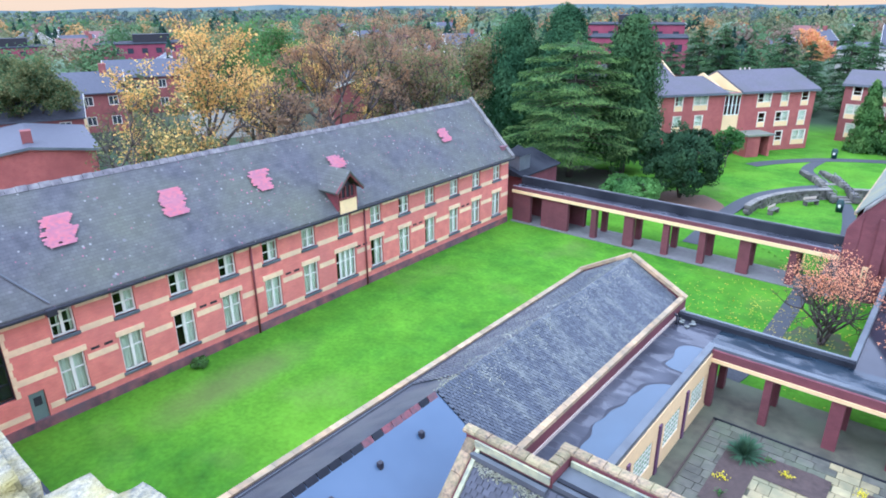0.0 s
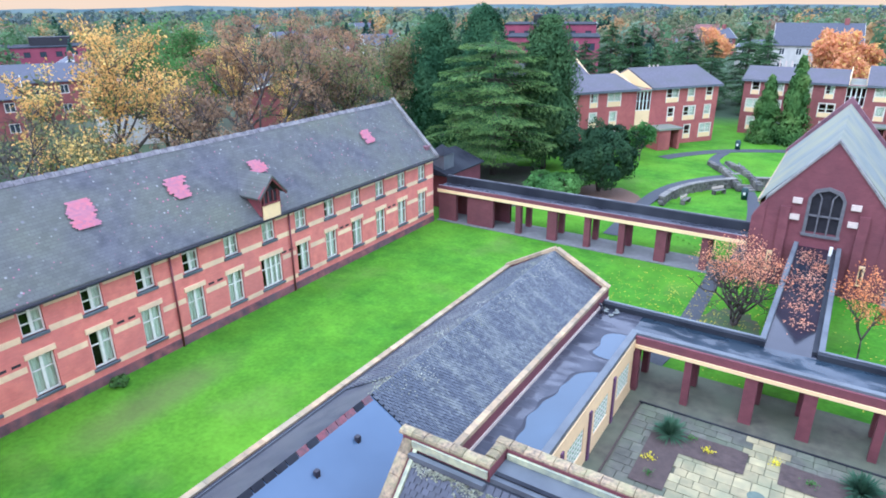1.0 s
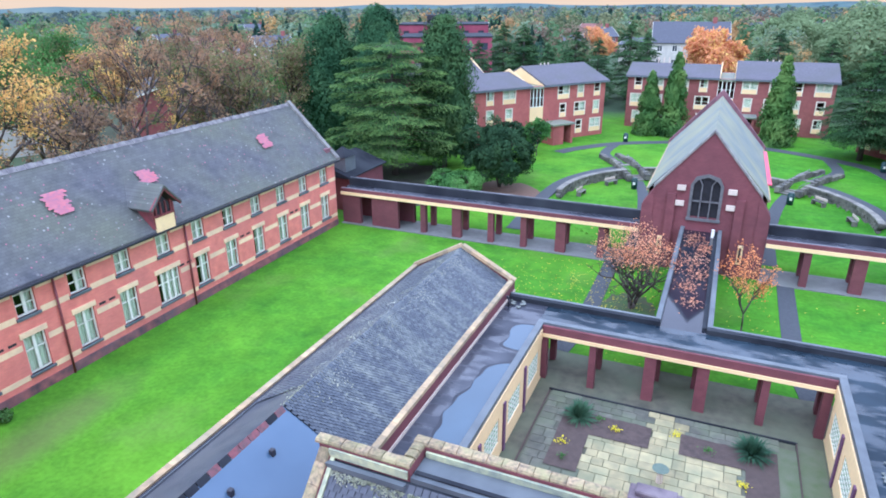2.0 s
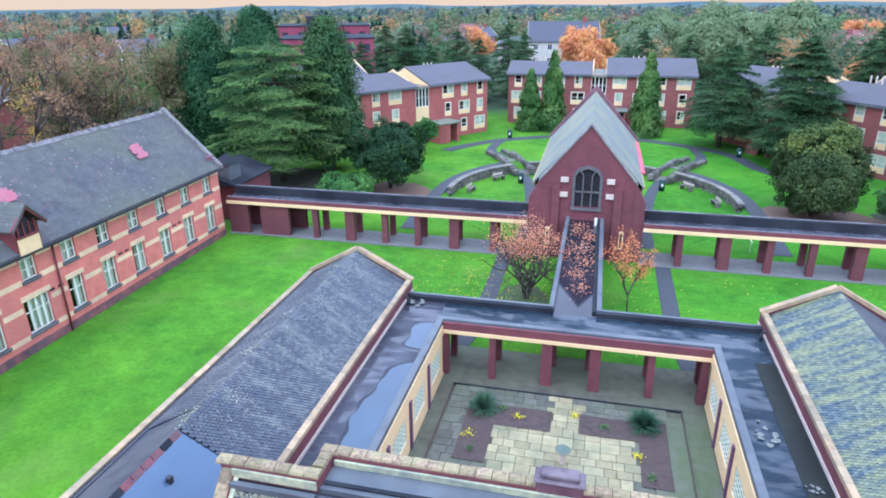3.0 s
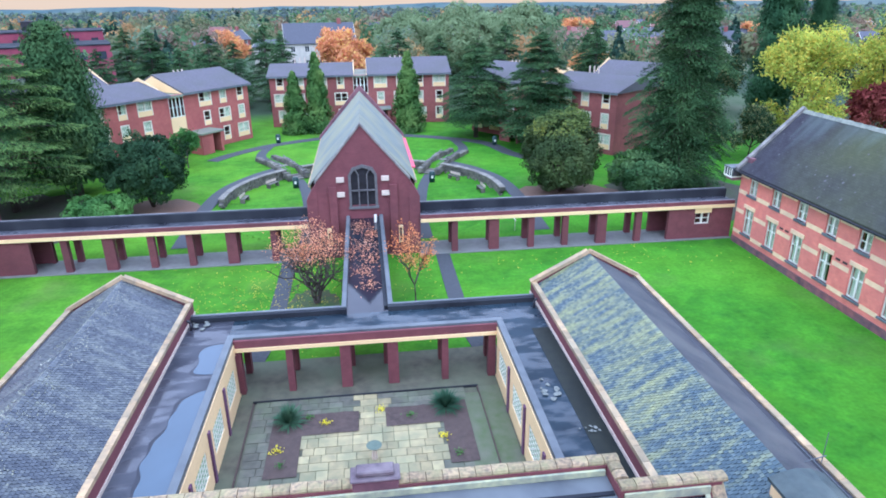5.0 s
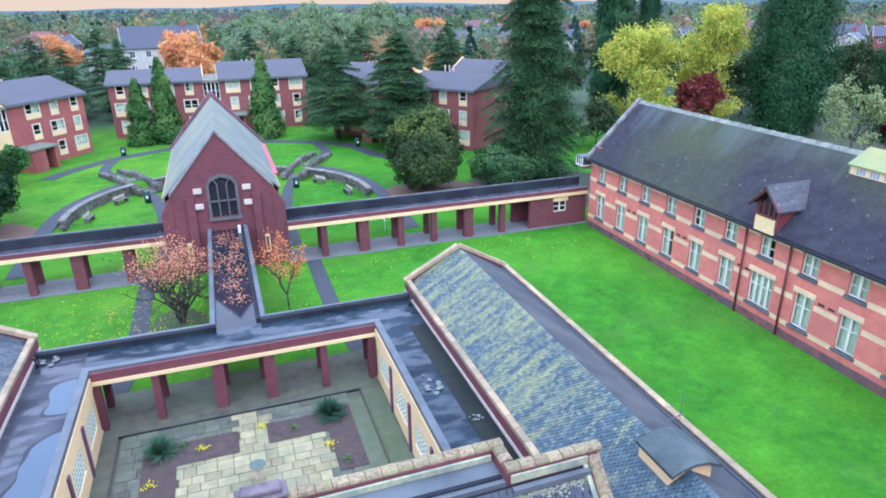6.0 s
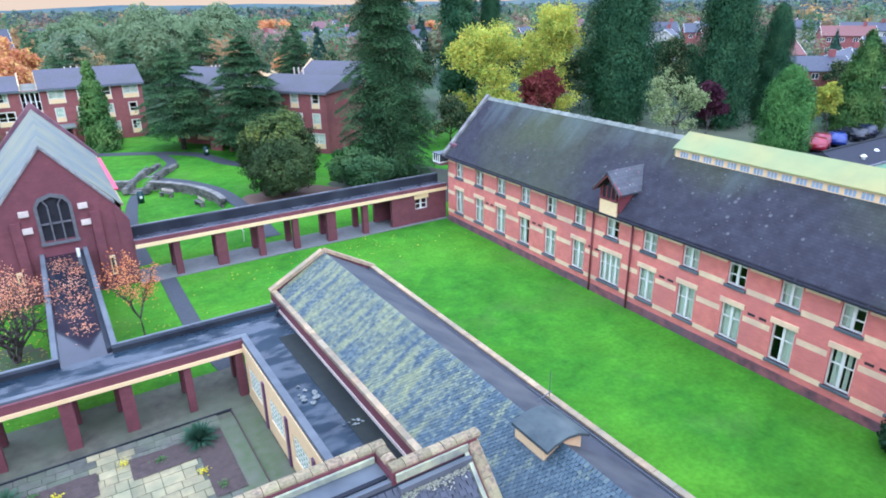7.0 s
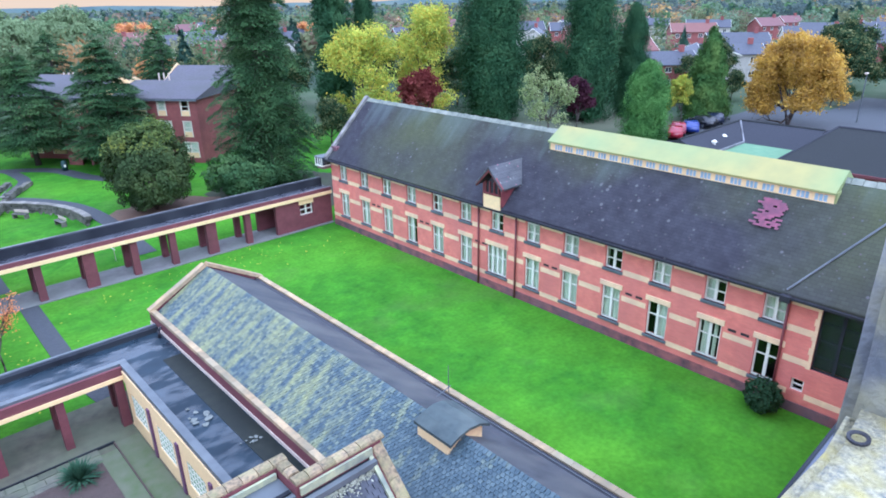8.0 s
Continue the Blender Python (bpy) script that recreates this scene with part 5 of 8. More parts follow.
L_RED = leaf_mat("red_leaves", (0.13, 0.028, 0.028), (0.22, 0.055, 0.05), (0.32, 0.10, 0.08))
L_GREEN = leaf_mat("green_leaves", (0.0435, 0.116, 0.0362), (0.102, 0.232, 0.058), (0.203, 0.392, 0.102))
L_GREEN_DEEP = leaf_mat("deep_green_leaves", (0.042, 0.084, 0.042), (0.084, 0.146, 0.063), (0.154, 0.224, 0.084))
L_PALE = leaf_mat("pale_green_leaves", (0.17, 0.23, 0.09), (0.30, 0.36, 0.15), (0.46, 0.50, 0.24))
L_WILLOW = leaf_mat("willow_leaves", (0.15, 0.215, 0.10), (0.215, 0.29, 0.14), (0.29, 0.37, 0.18), grain=0.10)
L_OLIVE = leaf_mat("olive_leaves", (0.0725, 0.102, 0.0435), (0.174, 0.189, 0.0725), (0.319, 0.304, 0.131))
L_PURPLE = leaf_mat("purple_leaves", (0.0375, 0.0125, 0.025), (0.0875, 0.0312, 0.05), (0.15, 0.0625, 0.075))

RNG = np.random.default_rng(7)


def leaf_mesh(name, pts, size, material, flat=0.0, aim=None, slim=0.55, face=None, stray=0.45):
    """Small bent leaf sprays at the points. flat: how far they lie level; aim: the way each points; face: the way its flat side looks."""
    pts = np.asarray(pts, float)
    n = len(pts)
    a = RNG.normal(size=(n, 3))
    a[:, 2] *= 1 - flat
    a /= np.linalg.norm(a, axis=1)[:, None] + 1e-9
    if aim is not None:
        a = np.asarray(aim) + a * 0.45
        a /= np.linalg.norm(a, axis=1)[:, None] + 1e-9
    if face is not None:
        f = np.asarray(face, float)
        f = f / (np.linalg.norm(f, axis=1)[:, None] + 1e-9) + RNG.normal(size=(n, 3)) * stray
        f /= np.linalg.norm(f, axis=1)[:, None] + 1e-9
        a -= (a * f).sum(1)[:, None] * f
        a /= np.linalg.norm(a, axis=1)[:, None] + 1e-9
    b = RNG.normal(size=(n, 3))
    b[:, 2] *= 1 - flat
    b -= (a * b).sum(1)[:, None] * a
    b /= np.linalg.norm(b, axis=1)[:, None] + 1e-9
    if face is not None:
        b = np.cross(f, a)
    s = (np.asarray(size) * RNG.uniform(0.6, 1.3, n))[:, None]
    c = np.cross(a, b) * s * 0.25
    v = np.stack([pts - a * s, pts + b * s * slim + c, pts + a * s, pts - b * s * slim + c], 1).reshape(-1, 3)
    me = bpy.data.meshes.new(name)
    me.vertices.add(4 * n)
    me.vertices.foreach_set("co", v.ravel())
    me.loops.add(4 * n)
    me.loops.foreach_set("vertex_index", np.arange(4 * n))
    me.polygons.add(n)
    me.polygons.foreach_set("loop_start", np.arange(0, 4 * n, 4))
    me.polygons.foreach_set("loop_total", np.full(n, 4))
    me.update(calc_edges=True)
    me.materials.append(material)
    return me


def tree_thing(name, label, category, trunk_bm, crown_me, group="", crowns=()):
    t = thing(name, pose(0, 0, 0), label, category, group)
    part("trunk", trunk_bm, BARK, t, "", True)
    for me in (crown_me, *crowns):
        ob = new("crown", me)
        ob.parent = t
    return t


def broadleaf(seed, h, r, material, label, leaves=60, size=0.24, fork=0.25, bare=0.0, second=None, stems=1, category="tree", crown_low=0.3, clump=0.09):
    """Trunk, forking limbs and twigs, with leaf clumps round the twig ends."""
    rnd = random.Random(seed)
    bm = bmesh.new()
    tips = []

    def grow(p, d, length, rad, level):
        q = p + d * length
        mid = p.lerp(q, 0.5) + Vector((rnd.uniform(-1, 1), rnd.uniform(-1, 1), rnd.uniform(-0.5, 0.5))) * length * 0.08
        bm_rod(bm, p, mid, rad, rad * 0.82, 6 if level < 2 else 4)
        bm_rod(bm, mid, q, rad * 0.82, rad * 0.62, 6 if level < 2 else 4)
        if level >= 2:
            tips.append(mid)
        if level == 4:
            tips.append(q)
            return
        for k in range(3 if level else 5):
            side = Vector((rnd.gauss(0, 1), rnd.gauss(0, 1), rnd.gauss(0.25, 0.6))).normalized()
            nd = (d * 0.75 + side * (0.75 if level else 0.9)).normalized()
            grow(q, nd, length * rnd.uniform(0.62, 0.85) if level else h * 0.26 * rnd.uniform(0.8, 1.15), rad * 0.6, level + 1)

    for k in range(stems):
        lean = Vector((rnd.uniform(-0.1, 0.1), rnd.uniform(-0.1, 0.1), 1)).normalized() if stems == 1 else Vector((math.cos(k * 2.4) * 0.45, math.sin(k * 2.4) * 0.45, 1)).normalized()
        grow(Vector((0, 0, -0.2)), lean, h * fork, max(0.05, h * 0.022), 0)
    # fit the crown to its size
    top = max(t.z for t in tips)
    wide = sorted(math.hypot(t.x, t.y) for t in tips)[int(len(tips) * 0.9)]
    sx, sz = r / wide, h * 0.97 / top
    for v in bm.verts:
        v.co.x, v.co.y, v.co.z = v.co.x * sx, v.co.y * sx, v.co.z * sz
    tips = [Vector((t.x * sx, t.y * sx, t.z * sz)) for t in tips]
    tips = [t for t in tips if t.z > h * crown_low]
    keep = [t for t in tips if rnd.random() > bare]
    pts = []
    spread_r = r * clump
    for t in keep:
        n = int(leaves * rnd.uniform(0.5, 1.4))
        pts.append(np.array(t) + RNG.normal(size=(n, 3)) * spread_r * np.array((1, 1, 0.75)))
    pts = np.concatenate(pts)
    pts = pts[pts[:, 2] > h * crown_low * 0.8]
    extra = ()
    if second:
        cut = RNG.random(len(pts)) < 0.3
        extra = (leaf_mesh("crown", pts[cut], size, second),)
        pts = pts[~cut]
    return tree_thing("tree", label, category, bm, leaf_mesh("crown", pts, size, material), "", extra)


def clumped(u, centres):
    """How far each unit vector lies from its nearest clump centre (0 to 1), and which clump that is."""
    best, which = np.full(len(u), -2.0), np.zeros(len(u), int)
    for k, c in enumerate(centres):
        d = u @ c
        hit = d > best
        best[hit], which[hit] = d[hit], k
    far = np.arccos(np.clip(best, -1, 1))
    return np.clip(far / np.quantile(far, 0.97), 0, 1.3), which


def spire(seed, h, r, material, label, n=7000, size=0.3, bulge=0.35, low=0.02, blunt=False, tuft=1.0):
    """A dense columnar or conical evergreen built of upright billows of sprays."""
    rnd = random.Random(seed)
    rng = np.random.default_rng(seed)
    bm = bmesh.new()
    bm_rod(bm, (0, 0, -0.2), (0, 0, h * 0.9), h * 0.02, 0.04, 8)

    def profile(f):
        if blunt:
            return np.sqrt(np.clip(1 - f ** 2.1, 0.003, 1)) * (0.8 + 0.2 * np.minimum(1, f / 0.2))
        return (1 - f) ** 0.75 * np.minimum(1, (f + 0.12) / 0.22) ** 0.4

    # billows: centres spread over the outline, each a drooping fan of sprays
    m = int(16 + 7.5 * h * r / max(tuft, 0.2) / 2.2)
    cf = rng.uniform(0, 1, m) ** (0.9 if blunt else 1.25)
    ca = rng.uniform(0, math.tau, m)
    ck = rng.uniform(1 - bulge, 1 + bulge * 0.45, m)
    per = n // m
    w = (0.20 * r + 0.28) * tuft
    pts, faces, aims = [], [], []
    for f, a, k in zip(cf, ca, ck):
        p = float(profile(np.array([f]))[0])
        out = np.array((math.cos(a), math.sin(a), 0.0))
        c = out * (r * p * k * 0.86) + np.array((0, 0, h * (low + (1 - low) * f)))
        g = rng.normal(size=(per, 3))
        g /= np.linalg.norm(g, axis=1)[:, None]
        g *= (rng.uniform(0.25, 1, per) ** 0.5)[:, None]
        q = c + g * np.array((w, w, w * 1.5)) * (0.45 + 0.55 * p)
        pts.append(q)
        faces.append(g * 0.8 + out * 0.9 + np.array((0, 0, 0.35)))
        aims.append(out * 0.5 + g * 0.4 + np.array((0, 0, 0.75)))
    # a dense inner body
    m = n // 5
    f = rng.uniform(0, 0.97, m)
    a = rng.uniform(0, math.tau, m)
    rad = r * profile(f) * rng.uniform(0.35, 0.72, m)
    core = np.stack([np.cos(a) * rad, np.sin(a) * rad, h * (low + (1 - low) * f)], 1)
    pts.append(core)
    faces.append(np.stack([np.cos(a), np.sin(a), np.full(m, 0.3)], 1))
    aims.append(np.stack([np.cos(a) * 0.3, np.sin(a) * 0.3, np.full(m, 1.0)], 1))
    pts, faces, aims = np.concatenate(pts), np.concatenate(faces), np.concatenate(aims)
    sizes = np.full(len(pts), size)
    sizes[-m:] *= 2.2
    keep = pts[:, 2] > 0.05
    return tree_thing("conifer", label, "conifer", bm, leaf_mesh("crown", pts[keep], sizes[keep], material, 0.0, aims[keep], 0.36, faces[keep], 0.4))


def cedar(seed, h, r, material, label, tiers=12, per=8, droop=0.06, low=0.18, power=0.45, size=0.15, plate=0.2, dense=1.0, lean=0.1, second=None, even=0.45, slim=0.24):
    """A conifer whose long boughs carry level plates of sprays with dark gaps between."""
    rnd = random.Random(seed)
    rng = np.random.default_rng(seed)
    bm = bmesh.new()
    bm_rod(bm, (0, 0, -0.2), (0, 0, h * 0.96), h * 0.026, 0.04, 8)
    boughs = bmesh.new()
    pts, aims, tops, ends = [], [], [], []
    for k in range(tiers):
        for j in range(per):
            f = low + (1 - low) * (k + rnd.uniform(-even, even)) / tiers
            f = min(max(f, low * 0.85), 0.985)
            z = h * f
            ang = math.tau * (j + 0.37 * k) / per + rnd.uniform(-0.45, 0.45)
            length = r * max(0.06, 1 - (f - low) / (1 - low)) ** power * rnd.choice((0.6, 0.8, 0.95, 1.0, 1.12)) * min(1.0, 0.72 + (f - low) * 1.6)
            out = Vector((math.cos(ang), math.sin(ang), 0))
            side = Vector((-out.y, out.x, 0))
            drop = droop * length * rnd.uniform(0.5, 1.6)
            bm_rod(boughs, (0, 0, z - 0.1), out * length * 0.9 + Vector((0, 0, z - drop * 0.8)), 0.02 + 0.012 * length, 0.015, 4)
            n = int((26 + 46 * length) * dense)
            u = 0.16 + 0.9 * rng.uniform(0, 1, n) ** 0.62
            w = rng.normal(size=n) * (plate * length + 0.12) * np.clip(1.25 - np.abs(u - 0.62) * 1.5, 0.2, 1)
            zz = z + lean * length * u * (1 - u) - drop * u ** 2 - 0.22 * np.abs(w) + rng.normal(size=n) * 0.055
            p = np.outer(u * length, out) + np.outer(w, side)
            p[:, 2] = zz
            pts.append(p)
            aims.append(np.array(out) + np.outer(w / (plate * length + 0.12) * 0.7, side) + np.array((0, 0, -0.1 - droop)))
            tops.append(np.tile((out.x * 0.25, out.y * 0.25, 1.0), (n, 1)))
            ends.append(u + np.abs(w) / (plate * length + 0.12) * 0.25)
    n = 120
    pts.append(np.stack([rng.normal(size=n) * 0.2, rng.normal(size=n) * 0.2, rng.uniform(h * 0.86, h, n)], 1))
    aims.append(rng.normal(size=(n, 3)) * 0.5 + np.array((0, 0, 1)))
    tops.append(rng.normal(size=(n, 3)))
    ends.append(rng.uniform(0.4, 1.1, n))
    pts, aims, tops = np.concatenate(pts), np.concatenate(aims), np.concatenate(tops)
    extra = ()
    if second:
        tip = np.concatenate(ends) + rng.normal(size=len(pts)) * 0.12 > 0.97
        extra = (leaf_mesh("crown", pts[tip], size, second, 0.0, aims[tip], slim, tops[tip], 0.35),)
        pts, aims, tops = pts[~tip], aims[~tip], tops[~tip]
    t = tree_thing("conifer", label, "conifer", bm, leaf_mesh("crown", pts, size, material, 0.0, aims, slim, tops, 0.35), "", extra)
    tagged(part("branchwork", boughs, BARK, t, "", True), kind="stuff")
    return t


def bush(seed, h, r, material, label, n=4500, size=0.22, second=None, name="shrub", category="shrub", clumps=70, ragged=0.22, skirt=0.0):
    """A rounded evergreen of many clumps, with hollows between them and an uneven outline."""
    rnd = random.Random(seed)
    rng = np.random.default_rng(seed)
    bm = bmesh.new()
    for k in range(5):
        bm_rod(bm, (0, 0, -0.1), (rnd.uniform(-0.4, 0.4) * r, rnd.uniform(-0.4, 0.4) * r, h * 0.7), 0.09 * h / 5, 0.02, 5)
    centres = rng.normal(size=(clumps, 3))
    centres /= np.linalg.norm(centres, axis=1)[:, None]
    grow = rng.uniform(1 - ragged, 1 + ragged * 0.6, clumps)
    v = rng.normal(size=(n, 3))
    v /= np.linalg.norm(v, axis=1)[:, None]
    far, which = clumped(v, centres)
    d = grow[which] * (1.04 - 0.24 * far ** 1.6) * rng.uniform(0.45, 1.0, n) ** 0.3
    low = h * skirt
    pts = np.stack([v[:, 0] * d * r, v[:, 1] * d * r, low + (h - low) * (0.5 + 0.5 * v[:, 2] * d)], 1)
    faces = v + (v - centres[which]) * 1.6 + np.array((0, 0, 0.25))
    extra = ()
    if second:
        cut = (pts[:, 2] + rng.normal(size=n) * h * 0.06 - pts[:, 0] * 0.12 > h * 0.78) & (rng.random(n) < 0.85)
        extra = (leaf_mesh("crown", pts[cut], size, second, face=faces[cut]),)
        pts, faces = pts[~cut], faces[~cut]
    return tree_thing(name, label, category, bm, leaf_mesh("crown", pts, size, material, face=faces), "", extra)


def put(ob, x, y, turn=0.0, k=1.0, kz=None):
    ob.matrix_basis = pose(x, y, ground_z(x, y), 0, 0, turn) @ Matrix.Diagonal((k, k, kz or k, 1))
    return ob


def again(ob, x, y, turn=0.0, k=1.0, kz=None):
    c = copy_thing(ob, pose(0, 0, 0))
    return put(c, x, y, turn, k, kz)


# in the grounds
put(cedar(1, 13.6, 6.5, L_CEDAR, "broad green cedar with level boughs behind the colonnade", tiers=10, per=11, low=0.2, dense=2.6, droop=0.05, even=0.22, plate=0.18, power=0.3, second=L_CEDAR_TIP), -29.3, 55.6)
put(spire(2, 14.6, 3.7, L_PINE_MID, "tall full conifer beside the cedar", n=15000, size=0.22, bulge=0.3, blunt=True, low=0.1), -26.0, 60.5)
put(spire(3, 14.6, 4.0, L_DARK, "tall dense dark green conifer", n=28000, size=0.18, bulge=0.3, blunt=True), -41.0, 63)
put(spire(4, 15.4, 4.0, L_DARK, "tall dense dark green conifer", n=28000, size=0.18, bulge=0.35, blunt=True), -35.6, 64.5)
put(bush(5, 6.6, 3.5, L_YEW, "spreading dark yew beside the lawn", n=22000, size=0.125, ragged=0.36, clumps=75, skirt=0.08), -18.1, 55.2)
put(bush(6, 7.5, 3.5, L_YEW_OLIVE, "rounded yew with a yellow-green crown", n=24000, size=0.125, second=L_YEW_GOLD, clumps=130), 17.5, 54.2)
put(bush(7, 2.4, 2.6, L_GREEN, "low spreading light green shrub", n=6000, size=0.13, ragged=0.4), -20.8, 51.0)
put(broadleaf(8, 4.2, 1.7, L_GREEN, "small light tree beside the porch", leaves=12, size=0.16), -18.4, 68.9)
cyp = put(spire(9, 9.9, 2.1, L_CYPRESS, "clipped conical green cypress tree", n=5200, size=0.24, bulge=0.18), -5.7, 86.4)
again(cyp, -8.6, 86.0, 80, 0.95, 0.78)
again(cyp, 6.1, 85.1, 150, 1.1, 1.0)
put(cedar(10, 11.8, 5.0, L_PINE, "dark pine in front of the flats", tiers=13, per=9, droop=0.16, low=0.2, power=0.55, dense=2.7, plate=0.24, second=L_PINE_MID), 14.2, 79.5)
put(cedar(11, 13.2, 5.4, L_PINE, "tall dark pine in front of the flats", tiers=15, per=11, droop=0.16, low=0.16, power=0.62, dense=2.8, plate=0.22, second=L_PINE_MID), 20.0, 71.5)
put(cedar(12, 22.0, 5.0, L_PINE, "very tall full spruce beside the colonnade", tiers=24, per=12, droop=0.34, low=0.02, power=0.42, dense=2.5, plate=0.18, lean=0.2, second=L_PINE_MID), 28.6, 55.0)
put(spire(13, 22.0, 2.6, L_DARK, "very tall narrow dark conifer", n=24000, size=0.2, blunt=True), 31.0, 59.0)
put(bush(14, 4.0, 3.2, L_PINE_MID, "sprawling dark green juniper bush", n=12000, size=0.12, ragged=0.4), 24.2, 51.8)
put(bush(15, 1.2, 1.4, L_GREEN, "low bright green garden shrub", n=1200, size=0.16), 27.0, 46.0)
put(broadleaf(16, 13.4, 6.4, L_YELLOW_GREEN, "large yellow autumn tree", leaves=80, size=0.17, second=L_YELLOW, crown_low=0.08, bare=0.2, clump=0.09), 47.7, 65.8)
put(broadleaf(17, 15.2, 6.4, L_YELLOW_GREEN, "large yellow-green autumn tree", leaves=85, size=0.17, second=L_YELLOW, crown_low=0.08, bare=0.16, clump=0.09), 56.8, 66.3)
put(broadleaf(18, 8.2, 2.6, L_RED, "small dark red maple tree", leaves=26, size=0.2), 52.8, 59.8)
put(spire(19, 25.0, 2.7, L_DARK, "giant dark columnar redwood tree", n=28000, size=0.21, bulge=0.3, blunt=True), 51.2, 76.7)
sq = put(spire(20, 25.5, 4.7, L_DARK, "giant dark columnar redwood tree", n=62000, size=0.175, bulge=0.36, blunt=True, tuft=1.3), 66.0, 60.8)
again(sq, 74.8, 51.6, 120, 0.8, 1.02)
again(sq, 81.6, 49.3, 200, 0.52, 0.57)
again(sq, 56.5, 76.7, 40, 0.36, 0.93)
put(broadleaf(21, 8.5, 3.0, L_PALE, "thin pale grey-green birch", leaves=15, size=0.15, bare=0.2), 61.6, 47.6)
put(broadleaf(22, 7.0, 1.9, L_PURPLE, "dark purple-leaved garden tree", leaves=20, size=0.18, crown_low=0.06), 66.6, 47.2)
put(spire(23, 8.8, 2.9, L_GREEN, "full green rounded garden tree", n=26000, size=0.125, blunt=True, bulge=0.25), 67.6, 38.4)
put(spire(24, 11.7, 3.5, L_CYPRESS, "tall broad green conifer by the car park", n=22000, size=0.18, bulge=0.28), 85.8, 40.2)
put(broadleaf(25, 6.2, 1.8, L_YELLOW_GREEN, "small yellow-green tree by the cars", leaves=24, size=0.16, second=L_YELLOW, crown_low=0.1), 81.6, 41.2)
put(broadleaf(26, 11.3, 4.5, L_AMBER, "spreading golden-orange autumn tree", leaves=110, size=0.17, second=L_GOLD_OLIVE, crown_low=0.16, stems=3, fork=0.16, bare=0.1, clump=0.1), 89.0, 30.4)
edge = put(broadleaf(31, 10.5, 5.0, L_YEW, "dark spreading tree by the drive", leaves=60, size=0.2, crown_low=0.05, second=L_OLIVE), 114.0, 33.0)
again(edge, 122.0, 26.0, 60, 0.95)
again(edge, 112.0, 22.0, 140, 0.7)
again(edge, 132.0, 38.0, 220, 1.1)
again(edge, 104.0, 44.5, 300, 0.45)
again(edge, 98.0, 45.5, 20, 0.4)
again(edge, 128.0, 17.0, 200, 1.0)
again(edge, 103.0, 38.5, 30, 0.42)
again(edge, 108.0, 31.5, 110, 0.5)
again(edge, 37.5, 71.0, 100, 0.75)
again(edge, 41.0, 63.0, 10, 0.55)
again(edge, 52.0, 92.0, 240, 0.9)
again(edge, 62.0, 84.0, 320, 0.85)
again(edge, 72.0, 74.0, 50, 0.8)
again(edge, 80.0, 62.0, 170, 0.7)
again(edge, 35.0, 84.0, 260, 0.9)
again(edge, 92.0, 54.0, 80, 0.7)
again(edge, 100.0, 64.0, 120, 0.95)
again(edge, 88.0, 70.0, 200, 0.95)
again(edge, 76.0, 88.0, 20, 1.1)
again(edge, 112.0, 52.0, 320, 0.85)
# by the link
put(broadleaf(27, 5.1, 2.1, L_CORAL, "many-stemmed small tree with coral leaves at the top", leaves=7, size=0.055, stems=4, fork=0.2, crown_low=0.6, bare=0.3, clump=0.12), -3.0, 34.2)
put(broadleaf(28, 5.0, 1.15, L_FLAME, "slender young tree with thin orange leaves", leaves=7, size=0.055, crown_low=0.3, bare=0.35, clump=0.12), 2.75, 33.6)
put(bush(29, 1.45, 0.8, L_YEW, "dark round shrub against the wing", n=2200, size=0.08), 25.3, 7.55)
put(bush(30, 0.5, 0.42, L_CYPRESS, "small green plant at the foot of the wall", n=500, size=0.07, ragged=0.4), -25.75, 13.1)

# the autumn belt behind the left range
belt_a = put(broadleaf(41, 15.4, 5.8, L_GOLD, "golden autumn tree with bare twigs", leaves=58, size=0.125, bare=0.36, second=L_OLIVE, crown_low=0.08, clump=0.075), -48.5, 28.5)
put(broadleaf(42, 10.6, 4.2, L_OLIVE, "half-bare tree with olive and yellow leaves", leaves=28, size=0.12, bare=0.5, second=L_GOLD, crown_low=0.1, clump=0.07), -43.0, 23.2)
belt_c = put(broadleaf(43, 16.4, 5.2, L_BROWN, "tall brown autumn tree with dark limbs", leaves=36, size=0.125, bare=0.38, second=L_ORANGE_DULL, crown_low=0.12, clump=0.055), -41.7, 37.6)
belt_d = put(broadleaf(44, 11.5, 4.2, L_BROWN, "thin reddish brown autumn tree", leaves=14, size=0.144, bare=0.6, crown_low=0.08, clump=0.06), -41.0, 31.0)
belt_e = put(broadleaf(45, 13.4, 5.2, L_OLIVE, "olive green tree thinning for autumn", leaves=38, size=0.135, bare=0.32, second=L_BROWN, crown_low=0.06, clump=0.07), -41.8, 46.5)
belt_f = put(broadleaf(46, 12.8, 5.6, L_GREEN, "full green garden tree", leaves=75, size=0.15, second=L_OLIVE, crown_low=0.05), -60.5, 41.5)
belt_g = put(broadleaf(47, 11.0, 4.0, L_OLIVE, "bare-topped grey autumn tree", leaves=4, size=0.13, bare=0.55, crown_low=0.1), -46.5, 20.0)
again(belt_e, -45.5, 60.0, 70, 1.0)
again(belt_c, -47.0, 53.0, 140, 0.9)
again(belt_d, -39.0, 42.5, 200, 0.95)
dark_tree = put(broadleaf(48, 11.0, 4.2, L_OLIVE, "full grey-green tree behind the houses", leaves=75, size=0.15, second=L_GREEN_DEEP, crown_low=0.05), -79.5, 26.1)
again(dark_tree, -83.9, 25.1, 130, 1.0)
again(belt_f, -76.5, 55.0, 100, 1.1)
again(belt_d, -53.0, 36.0, 20, 1.0)
again(belt_g, -52.0, 24.0, 90, 0.9)
